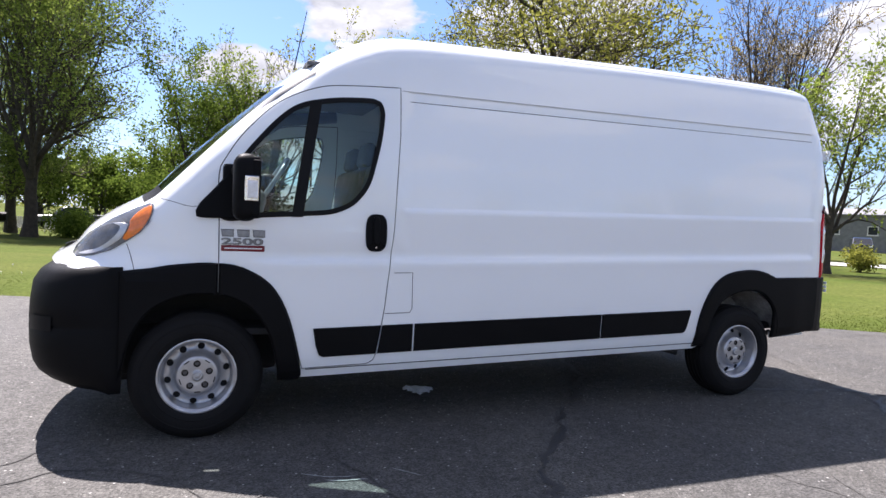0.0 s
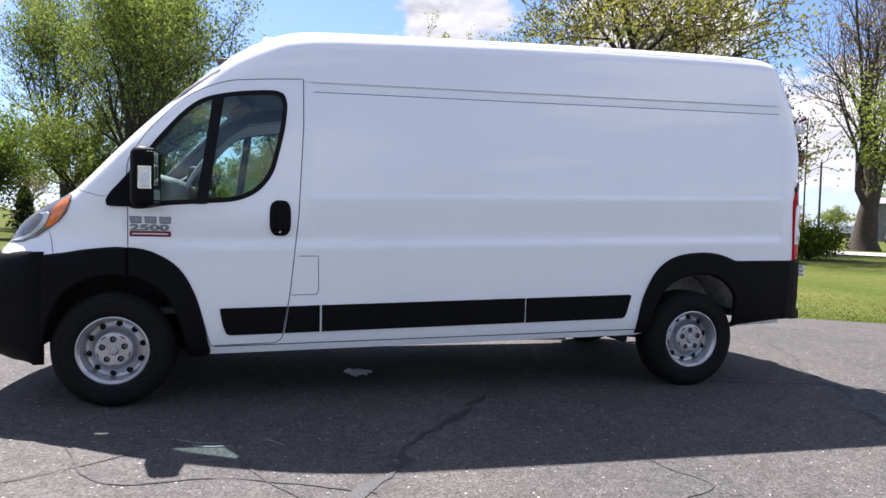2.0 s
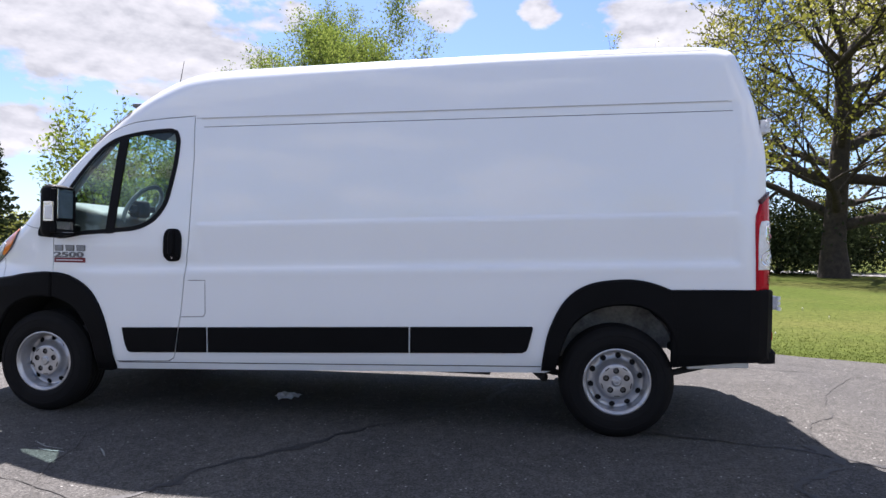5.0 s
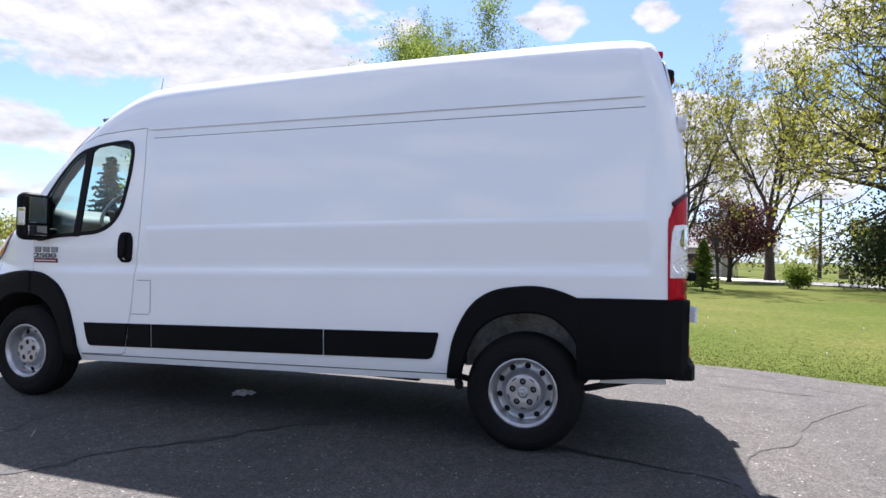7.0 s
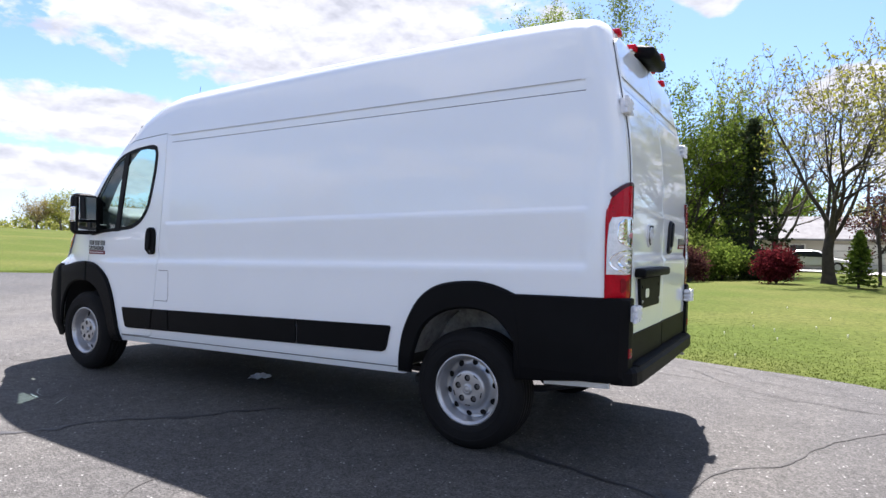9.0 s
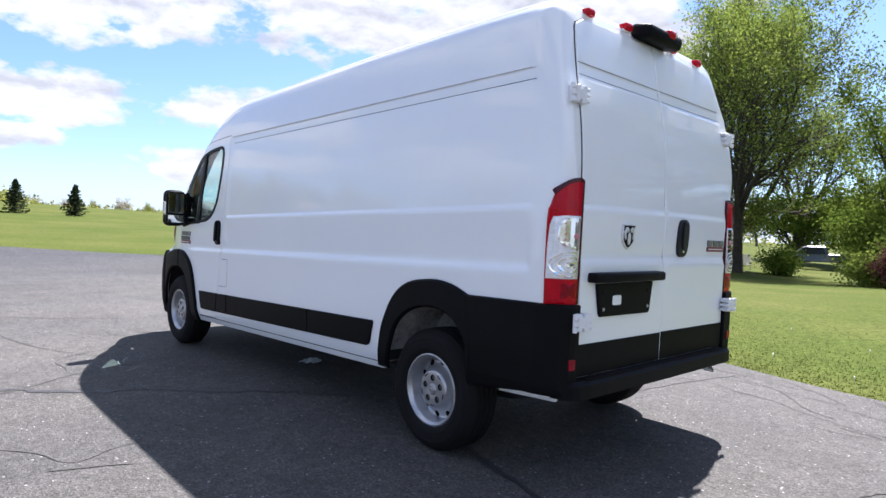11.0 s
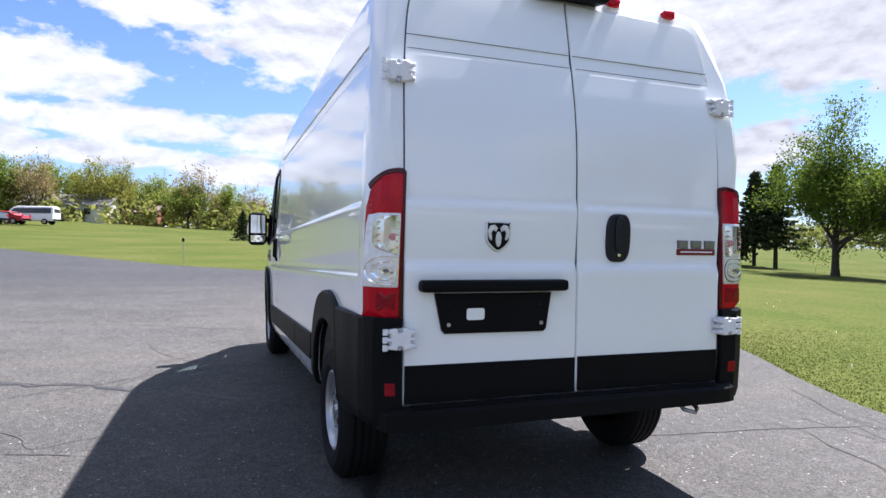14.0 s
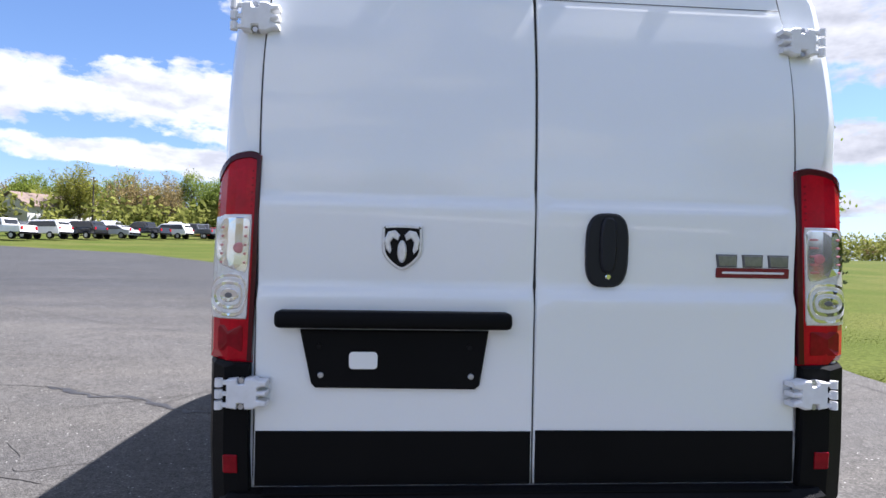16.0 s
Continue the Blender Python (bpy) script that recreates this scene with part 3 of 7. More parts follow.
# longer hairline cracks over the open lot
for k in range(26):
    p = np.array((r.uniform(-12, 4.5), r.uniform(-9, -1.9)))
    turn = r.choice((0.0, 1.4)) + r.normal(0, 0.4)
    d = np.array((math.cos(turn), math.sin(turn)))
    line = [p]
    for s in range(int(r.integers(5, 13))):
        line.append(line[-1] + d * r.uniform(0.2, 0.4) + r.normal(size=2) * 0.05)
    DIRTLINES.append((line, r.uniform(0.010, 0.022)))
for i, (line, w) in enumerate(DIRTLINES):
    crack(line, w, CRACK, "thin open dirt-filled crack in the asphalt", 60 + i)

# ---- the cargo van ----
WIDE = 2.03
RAKE = 0.025
van = empty("cargo_van", "white high-roof cargo van with black plastic trim parked on asphalt", "van")

BASE = np.array([(0.24, 0.09), (0.31, 0.045), (0.36, 0.022), (0.43, 0.008), (0.6, 0.0), (1.0, 0.0), (1.3, 0.01), (1.6, 0.022), (1.9, 0.036), (2.02, 0.044), (2.2, 0.068), (2.35, 0.095), (2.55, 0.14)])
SWAGE = np.array([(0.0, 0.0), (0.93, 0.0), (0.985, -0.003), (1.008, 0.0), (1.03, 0.012), (1.05, 0.014), (1.2, 0.004), (1.316, -0.005), (1.328, -0.003), (1.342, 0.006), (1.36, 0.006), (1.9, 0.004), (2.004, 0.004), (2.010, 0.010), (2.0645, 0.006), (2.0695, 0.0), (3.0, 0.0)])
SIL = smooth_line([(-0.69, 0.94), (-0.685, 1.0), (-0.66, 1.06), (-0.595, 1.15), (-0.467, 1.245), (-0.28, 1.348), (-0.18, 1.44), (0.076, 1.715), (0.248, 1.892), (0.433, 2.07), (0.642, 2.262), (0.84, 2.395), (0.97, 2.452),
                   (1.12, 2.487), (1.43, 2.505), (2.2, 2.528), (3.1, 2.550), (4.1, 2.568), (4.56, 2.566), (4.69, 2.552), (4.772, 2.52), (4.81, 2.45), (4.846, 2.3), (4.893, 2.08), (4.93, 1.9), (4.95, 1.7), (4.955, 1.45), (4.955, 1.0), (4.95, 0.56)], 0.035)
SIL_KEY = [(-0.7, 0.10, 0.10), (0.0, 0.15, 0.15), (0.5, 0.20, 0.17), (0.9, 0.235, 0.20), (1.3, 0.21, 0.18), (2.0, 0.20, 0.16), (3.2, 0.17, 0.14), (4.5, 0.17, 0.14)]


def corner_size(p):
    """Depth and width of the rounding next to the outline at a place of it."""
    if p[0] > 4.6 and p[1] < 2.5:
        f = min(1, max(0, (2.5 - p[1]) / 0.35))
        low = min(1, max(0, (1.75 - p[1]) / 0.15))
        return 0.17 - 0.105 * f + 0.035 * low, 0.14 + 0.01 * f
    xs = [k[0] for k in SIL_KEY]
    return float(np.interp(p[0], xs, [k[1] for k in SIL_KEY])), float(np.interp(p[0], xs, [k[2] for k in SIL_KEY]))


SIZES = np.array([corner_size(p) for p in SIL])


def smoothstep(a, b, x):
    t = np.clip((x - a) / (b - a), 0, 1)
    return t * t * (3 - 2 * t)


def side_depth(xz, flat=False):
    """How far the body side lies in from the widest plane, at points (x, z)."""
    xz = np.atleast_2d(np.array(xz, float))
    x, z = xz[:, 0], xz[:, 1]
    zp = z - RAKE * x
    y = np.interp(zp, BASE[:, 0], BASE[:, 1])
    gate = smoothstep(1.165, 1.2, x) * (1 - smoothstep(4.74, 4.775, x))
    low = smoothstep(0.2, 0.5, x) * (1 - smoothstep(4.74, 4.775, x))
    s = np.interp(zp + np.where(zp > 1.8, 0.0085 * (x - 1.2), 0.0), SWAGE[:, 0], SWAGE[:, 1])
    y = y + s * np.where(zp < 1.1, low, gate)
    y = y + 0.36 * np.maximum(0, 0.2 - x) ** 2.2 * (0.35 + 0.65 * smoothstep(0.9, 1.08, z))
    d, where = edge_distance(xz, SIL, False)
    i = np.clip(where, 0, len(SIL) - 1.001)
    k = i.astype(int)
    f = (i - k)[:, None]
    wr = SIZES[k] * (1 - f) + SIZES[k + 1] * f
    u = np.clip(1 - d / wr[:, 1], 0, 1)
    return y + wr[:, 0] * (1 - np.sqrt(np.maximum(0, 1 - u * u)))


def left(x, z, off=0.0):
    return (x, float(side_depth((x, z))[0]) - off, z)


def right(x, z, off=0.0):
    return (x, WIDE - float(side_depth((x, z))[0]) + off, z)


DOOR = np.vstack((resample([(1.137, 2.118), (1.143, 1.82), (1.12, 1.244), (1.072, 0.741), (1.03, 0.47)], 0.05, False),
                  smooth_line([(1.03, 0.47), (1.012, 0.42), (0.97, 0.397)], 0.02)[1:],
                  resample([(0.97, 0.397), (0.58, 0.385)], 0.05, False)[1:],
                  smooth_line([(0.58, 0.385), (0.566, 0.43), (0.49, 0.704), (0.384, 0.887), (0.226, 0.985), (0.096, 1.008)], 0.04)[1:],
                  smooth_line([(0.096, 1.008), (0.092, 1.257), (0.086, 1.509), (0.124, 1.612), (0.226, 1.77), (0.408, 1.956), (0.63, 2.062), (0.828, 2.095), (1.137, 2.118)], 0.04)[1:-1]))
WINDOW = smooth_line([(0.10, 1.262), (0.12, 1.5), (0.178, 1.581), (0.267, 1.705), (0.411, 1.872), (0.53, 1.958), (0.70, 2.005), (0.864, 2.026), (0.97, 2.03), (1.012, 2.015), (1.036, 1.96), (1.037, 1.90), (1.022, 1.77), (0.985, 1.6), (0.955, 1.5), (0.90, 1.415), (0.83, 1.355), (0.72, 1.312), (0.555, 1.294), (0.334, 1.276)], 0.03, True)
FRONT_ARCH = smooth_line([(-0.43, 0.30), (-0.40, 0.42), (-0.355, 0.60), (-0.26, 0.75), (-0.12, 0.83), (0.03, 0.85), (0.17, 0.83), (0.30, 0.75), (0.40, 0.59), (0.45, 0.38)], 0.04)
FRONT_FLARE = smooth_line([(-0.45, 0.945), (-0.36, 0.96), (-0.25, 0.975), (-0.157, 0.993), (0.0, 1.01), (0.089, 1.008), (0.226, 0.985), (0.384, 0.887), (0.49, 0.704), (0.56, 0.434), (0.566, 0.322), (0.44, 0.318)], 0.04)
REAR_ARCH = smooth_line([(3.63, 0.42), (3.68, 0.60), (3.75, 0.74), (3.88, 0.835), (4.06, 0.872), (4.22, 0.845), (4.34, 0.74), (4.385, 0.63), (4.40, 0.54)], 0.04)
REAR_FLARE = smooth_line([(3.552, 0.42), (3.565, 0.53), (3.602, 0.70), (3.70, 0.885), (3.845, 0.988), (4.06, 1.024), (4.22, 1.01), (4.36, 0.962)], 0.04)

OUTLINE = np.vstack((SIL, resample([(4.95, 0.56), (4.40, 0.54)], 0.1, False)[1:],
                     REAR_ARCH[::-1][1:], resample([(3.63, 0.42), (3.57, 0.403), (0.62, 0.329), (0.45, 0.33)], 0.12, False)[1:],
                     FRONT_ARCH[::-1][1:], resample([(-0.43, 0.30), (-0.47, 0.44), (-0.58, 0.52), (-0.66, 0.62), (-0.69, 0.94)], 0.1, False)[1:-1]))
rows = [0.30, 0.32, 0.335, 0.35, 0.37, 0.40, 0.43, 0.5, 0.58, 0.68, 0.78, 0.88, 0.93, 0.96, 0.985, 0.997, 1.008, 1.018, 1.03, 1.04, 1.05, 1.075, 1.12, 1.2, 1.27, 1.30, 1.316, 1.322, 1.328, 1.335, 1.342, 1.35, 1.37, 1.45, 1.55, 1.65, 1.75, 1.85, 1.95, 1.985, 1.998, 2.003, 2.0045, 2.0095, 2.011, 2.016, 2.03, 2.05, 2.058, 2.0635, 2.065, 2.069, 2.071, 2.078, 2.09, 2.14, 2.22, 2.3, 2.36, 2.42]
cols = np.concatenate((np.arange(-0.66, 0.3, 0.03), np.arange(0.3, 1.1, 0.07), np.arange(1.1, 1.3, 0.035), np.arange(1.3, 4.7, 0.17), np.arange(4.7, 4.95, 0.02)))
PTS = np.array([(x, r + RAKE * x - (0.0085 * (x - 1.2) if 1.9 < r < 2.1 else 0.0)) for r in rows for x in cols])
tang = np.gradient(SIL, axis=0)
tang /= np.linalg.norm(tang, axis=1)[:, None]
innorm = np.stack((tang[:, 1], -tang[:, 0]), 1)
RIM = np.vstack([SIL + innorm * (SIZES[:, 1] * f)[:, None] for f in (0.02, 0.08, 0.2, 0.36, 0.56, 0.78, 1.0)])
dist_pts = edge_distance(PTS, SIL, False)[0]
PTS = np.vstack((PTS[dist_pts > 0.15], RIM))


def flip(verts):
    v = np.array(verts, float)
    v[:, 1] = WIDE - v[:, 1]
    return v


def both(name, co, tri, mat, parent, label="", off=0.0):
    """A panel on the driver's side and its mirror image on the far side."""
    y = side_depth(co) - off
    v = np.column_stack((co[:, 0], y, co[:, 1]))
    # inner skin 12 mm in, and a rim along the open edges with corners of its own
    count = {}
    for t in tri:
        for e in ((t[0], t[1]), (t[1], t[2]), (t[2], t[0])):
            key = (min(e), max(e))
            count[key] = None if key in count else e
    n = len(v)
    verts = np.vstack((v, v + (0, 0.012, 0)))
    faces = [tuple(t) for t in tri] + [tuple(int(i) + n for i in t[::-1]) for t in tri]
    rimv = []
    rim_on = edge_distance(co, SIL, False)[0] < 1e-4
    for e in count.values():
        if e is not None and not (rim_on[e[0]] and rim_on[e[1]]):
            k = 2 * n + len(rimv)
            rimv += [verts[e[1]], verts[e[0]], verts[e[0] + n], verts[e[1] + n]]
            faces.append((k, k + 1, k + 2, k + 3))
    verts = np.vstack((verts, rimv))
    return mesh_object(name, verts, faces, mat, parent, label), mesh_object(name, flip(verts), [f[::-1] for f in faces], mat, parent, label)


body_hole = inset(DOOR, -0.003)
# body side: everything but the front door; the door's outline with its window is a panel of its own
co, tri = fill(OUTLINE, [body_hole], PTS, 0.006)
both("body_side", co, tri, PAINT, van)
co, tri = fill(inset(DOOR, 0.003), [inset(WINDOW, 0.02)], PTS, 0.006)
doors = both("front_door", co, tri, PAINT, van, "white front door with a black-framed window")

# band across the van along the outline: nose, windscreen, roof and tail
SIL_IN = np.array([side_depth(p)[0] for p in SIL])


def band(name, i0, i1, bulge_x, bulge_z, mat, label="", lift=0.0, cut=0.0, n=30):
    vs = np.linspace(0, 1, n + 1)
    vs = 0.5 - 0.5 * np.cos(np.pi * vs) * (0.35 + 0.65 * np.abs(np.cos(np.pi * vs)) ** 0.3)
    vs[0], vs[-1] = 0, 1
    vs = cut + vs * (1 - 2 * cut)
    verts, faces = [], []
    for i in range(i0, i1 + 1):
        yl = SIL_IN[i]
        for v in vs:
            g = 1 - abs(2 * v - 1) ** 2.4
            bx, bz = bulge_x(SIL[i]), bulge_z(SIL[i])
            verts.append((SIL[i][0] - bx * g - lift * innorm[i][0], yl + (WIDE - 2 * yl) * v, SIL[i][1] + bz * g - lift * innorm[i][1]))
    m = n + 1
    for i in range(i1 - i0):
        for k in range(n):
            faces.append((i * m + k, (i + 1) * m + k, (i + 1) * m + k + 1, i * m + k + 1))
    return mesh_object(name, verts, faces, mat, van, label)


def nearest(x, z):
    return int(np.argmin(np.linalg.norm(SIL - (x, z), axis=1)))


def bx_of(p):
    if p[0] > 4.5:
        return 0.0
    return float(np.interp(p[0], [-0.69, -0.687, -0.68, -0.655, -0.5, -0.28, -0.1, 0.6, 1.0, 1.4], [0.17, 0.10, 0.06, 0.04, 0.04, 0.05, 0.07, 0.08, 0.03, 0.0]))


def bz_of(p):
    return float(np.interp(p[0], [-0.7, -0.3, 0.5, 1.0, 4.5, 4.8], [0.05, 0.06, 0.02, 0.03, 0.035, 0.0]))


i_hood, i_glass0, i_glass1, i_top, i_end = nearest(-0.30, 1.335), nearest(-0.2, 1.42), nearest(0.46, 2.095), nearest(4.775, 2.48), len(SIL) - 1
band("hood", 0, i_hood, bx_of, bz_of, PAINT, "short white bonnet")
band("cowl", i_hood, i_glass0, bx_of, bz_of, PLASTIC, "black windscreen cowl")
band("windscreen", i_glass0, i_glass1, bx_of, bz_of, WINDSCREEN, "tinted windscreen glass")
band("roof", i_glass1, i_top, bx_of, bz_of, PAINT, "white high roof")
band("tail_panel", i_top, i_end, bx_of, bz_of, PAINT, "white tail frame round the rear doors")

# ---- tail: surfaces for the rear face and the wrapped corners ----
TAIL = SIL[(SIL[:, 0] > 4.7) & (SIL[:, 1] < 2.5)]
TAIL = TAIL[np.argsort(TAIL[:, 1])]
DOORS = np.array([(0.5, 0.0), (0.99, 0.0), (1.09, 0.0), (1.150, 0.004), (1.168, 0.003), (1.20, -0.012), (1.222, -0.011), (1.3, -0.006), (1.432, 0.001), (1.445, 0.001), (1.47, -0.012), (1.49, -0.011), (2.0, -0.005), (2.098, -0.005), (2.122, -0.0095), (2.172, -0.0095), (2.188, -0.004), (2.5, 0.0)])


def tail_x(z):
    return float(np.interp(z, TAIL[:, 1], TAIL[:, 0]))


SHIFT = 0.055  # rear outlines are drawn 55 mm outboard of the near side
DRAWN = 2.08


def tail(y, z, off=0.0):
    return (tail_x(z) + off, y - SHIFT, z)


def rear_door(y, z, off=0.0):
    return (tail_x(z) + off + float(np.interp(z, DOORS[:, 0], DOORS[:, 1])), y - SHIFT, z)


def corner(u, z, off=0.0, flat=0.4):
    """Round the rear corner: u runs along the side (below 0), the bend (to 0.16) and the tail."""
    xr = tail_x(min(z, 1.6))
    yl = float(np.interp(z, BASE[:, 0] + 0.12, BASE[:, 1]))
    r, w = 0.15, 0.10
    if u < 0:
        return (xr - r + u, yl - off, z)
    if u < 0.16:
        a = u / 0.16 * math.pi / 2
        return (xr - r + (r + off) * math.sin(a), yl + w - (w + off) * math.cos(a), z)
    return (xr + off, yl + w + (u - 0.16) * flat, z)


def corner_far(u, z, off=0.0):
    """The far corner, with a broader flat between the bend and the door."""
    xr = tail_x(min(z, 1.6))
    yl = float(np.interp(z, BASE[:, 0] + 0.12, BASE[:, 1]))
    r, w = 0.15, 0.10
    q = (corner(u, z)[1] - yl) * 1.43
    if u < 0:
        return (xr - r + u, WIDE - yl + off, z)
    if q < w:
        a = math.acos(max(-1, 1 - q / w))
        return (xr - r + (r + off) * math.sin(a), WIDE - yl - w + (w + off) * math.cos(a), z)
    return (xr + off, WIDE - yl - q, z)


def rounded(x0, z0, x1, z1, r, n=5):
    out = []
    for cx, cz, a0 in ((x1 - r, z0 + r, -90), (x1 - r, z1 - r, 0), (x0 + r, z1 - r, 90), (x0 + r, z0 + r, 180)):
        out += [(cx + r * math.cos(radians(a0 + 90 * k / n)), cz + r * math.sin(radians(a0 + 90 * k / n))) for k in range(n + 1)]
    return np.array(out)


def oval(cx, cz, a, b, power=2.0, n=32):
    t = np.linspace(0, math.tau, n, endpoint=False)
    c, s = np.cos(t), np.sin(t)
    return np.stack((cx + a * np.sign(c) * np.abs(c) ** (2 / power), cz + b * np.sign(s) * np.abs(s) ** (2 / power)), 1)


# seams of the driver's door, fuel flap and bonnet; dark lines along side groove and sill crease
for s_name, surf in (("near", left), ("far", right)):
    ribbon("door_seam", np.vstack((DOOR, DOOR[:1])), surf, 0.02, SEAM, van, -0.009, "dark gap round the front door")
ribbon("fuel_flap_seam", resample([(1.125, 0.966), (1.247, 0.968), (1.252, 0.74), (1.236, 0.716), (1.078, 0.712)], 0.03, False), left, 0.004, SEAM, van, 0.0012, "thin gap round the fuel flap")
# thin dark lines drawn on both edges of the pressed side groove
ribbon("side_seam", resample([(1.205, 2.0385), (4.73, 2.0965)], 0.08, False), left, 0.005, SEAM, van, 0.0012)
ribbon("side_seam", resample([(1.145, 2.1005), (4.70, 2.158)], 0.08, False), left, 0.0025, TRIM, van, 0.0012)
ribbon("sill_crease", resample([(0.6, 0.379), (3.55, 0.447)], 0.1, False), left, 0.006, SEAM, van, 0.001)
ribbon("fender_seam", smooth_line([(-0.335, 0.962), (-0.352, 1.02), (-0.38, 1.1)], 0.03), left, 0.004, SEAM, van, 0.0012)
ribbon("bonnet_seam", smooth_line([(0.05, 1.34), (-0.05, 1.32), (-0.14, 1.34), (-0.22, 1.36)], 0.03), left, 0.003, SEAM, van, 0.0012)
ribbon("roof_seam", resample([(1.2, 2.455), (4.66, 2.51)], 0.1, False), left, 0.004, TRIM, van, 0.001)

# side mouldings: four black pieces in a row
top = lambda x: 0.627 + 0.0283 * (x - 0.636)
bot = lambda x: 0.452 + 0.0295 * (x - 0.66)
for x0, x1 in ((0.655, 1.032), (1.058, 1.264), (1.274, 2.681), (2.692, 3.49)):
    lo0, lo1 = x0, x1
    if x0 < 0.7:
        loop = [(0.636, top(0.636)), (0.655, 0.52), (0.675, bot(0.7) + 0.012), (0.70, bot(0.7)), (1.024, bot(1.02)), (1.052, top(1.05))]
    elif x0 < 1.1:
        loop = [(1.062, top(1.06)), (1.036, bot(1.04)), (1.261, bot(1.264)), (1.261, top(1.264))]
    elif x1 > 3:
        loop = [(2.692, top(2.69)), (2.692, bot(2.69)), (3.43, bot(3.43)), (3.455, bot(3.44) + 0.012), (3.468, 0.575), (3.498, top(3.498) - 0.012), (3.49, top(3.49))]
    else:
        loop = [(x0, top(x0)), (x0, bot(x0)), (x1, bot(x1)), (x1, top(x1))]
    for surf in (left, right):
        slab("side_moulding", resample(loop[::-1], 0.08), surf, PLASTIC, van, 0.014, 0.004, "black plastic side moulding", step=0.1)

# wheel arch flares
def toward_hub(line, hub, f):
    return np.array(hub) + (line - np.array(hub)) * f


FRONT_LIP, REAR_LIP = toward_hub(FRONT_ARCH, (0.02, 0.36), 0.965), toward_hub(REAR_ARCH, (4.03, 0.40), 0.97)
front_a = np.vstack((FRONT_FLARE[FRONT_FLARE[:, 0] < 0.088][1:], [(0.0945, 1.008), (0.0945, 0.833)], FRONT_LIP[FRONT_LIP[:, 0] < 0.088][::-1]))
cut_b = FRONT_FLARE[np.argmax(FRONT_FLARE[:, 0] > 0.1):]
front_b = np.vstack(([(0.0975, 1.008)], cut_b, FRONT_LIP[FRONT_LIP[:, 0] > 0.1][::-1], [(0.0975, 0.833)]))
rear_a = np.vstack((REAR_FLARE, [(4.405, 0.72), (4.41, 0.50)], REAR_LIP[::-1][1:]))
for surf in (left, right):
    for lp in (front_a, front_b, rear_a):
        slab("wheel_arch_flare", lp, surf, PLASTIC, van, 0.026, 0.012, "black plastic wheel arch flare", step=0.05)


# rear bumper corners, step and reflectors
def bumper_surf(base):
    def surf(u, z, off):
        return base(u, z, off - 0.012 * float(smoothstep(-0.25, 0.0, u)) + 0.026 * float(smoothstep(0.05, 0.14, u)))
    return surf


CORNER = resample([(0.262, 0.968), (0.1, 0.972), (-0.3, 0.966), (-0.47, 0.962), (-0.455, 0.85), (-0.445, 0.72), (-0.44, 0.47), (-0.05, 0.512), (0.12, 0.515), (0.262, 0.515)], 0.05)
for base in (corner, corner_far):
    slab("rear_bumper_corner", CORNER, bumper_surf(base), PLASTIC, van, 0.024, 0.008, "black plastic rear bumper corner", step=0.04)
    slab("reflector", rounded(0.135, 0.65, 0.183, 0.703, 0.004, 2), bumper_surf(base), MIDRED, van, 0.028, 0.002, "small red reflector")
STEP = np.array([(4.90, 0.045)] + [(4.962, 0.055), (5.007, 0.075), (5.024, 0.115), (5.032, 0.2), (5.037, 0.985), (5.032, 1.77), (5.024, 1.855), (5.007, 1.90), (4.962, 1.92), (4.90, 1.93)])
slab("rear_step", resample(STEP, 0.06), lambda x, y, off: (x, y, 0.51 + off), PLASTIC, van, 0.085, 0.022, "black plastic rear step bumper", step=0.1)
for k in range(6):
    part("tread_rib", box_bm(0.006, 1.6, 0.006, (4.966 + 0.010 * k, 0.985, 0.597), 0.002), PLASTIC, van)

# rear doors with the black lower band, seams, handle, bar and plate holder
DOOR_L = smooth_line([(0.207, 0.603), (0.206, 1.0), (0.206, 1.5), (0.208, 1.9), (0.225, 2.15), (0.25, 2.33), (0.275, 2.402), (0.33, 2.43)], 0.05)
DOOR_L = np.vstack((DOOR_L, resample([(0.33, 2.43), (1.035, 2.452), (1.037, 1.5), (1.037, 0.603), (0.207, 0.603)], 0.06, False)[1:-1]))
DOOR_R = DOOR_L.copy()
DOOR_R[:, 0] = DRAWN - DOOR_R[:, 0]
GRIDROWS = np.concatenate((DOORS[1:-1, 0], np.array([0.62, 0.66, 0.7, 0.765, 0.85, 1.13, 1.16, 1.19, 1.25, 1.36, 1.42, 1.452, 1.48, 1.55, 1.65, 1.75, 1.85, 1.95, 2.05, 2.09, 2.11, 2.119, 2.125, 2.14, 2.16, 2.175, 2.181, 2.19, 2.21, 2.26, 2.32, 2.38, 2.42])))


def tail_door(loop, label):
    extra = np.array([(y, z) for z in GRIDROWS for y in np.arange(0.22, 1.9, 0.08)])
    rim = inset(loop, 0.004)
    co, tri = fill(rim, (), extra, 0.004)
    verts = [rear_door(y, z, 0.018) for y, z in co]
    faces = [tuple(t) for t in tri]
    n, s = len(loop), len(co)
    verts += [rear_door(y, z, 0.018) for y, z in rim] + [rear_door(y, z, 0.014) for y, z in loop] + [tail(y, z, 0.001) for y, z in loop]
    for r in (0, 1):
        faces += [(s + r * n + i, s + r * n + n + i, s + r * n + n + (i + 1) % n, s + r * n + (i + 1) % n) for i in range(n)]
    return mesh_object("rear_door", verts, faces, PAINT, van, label)


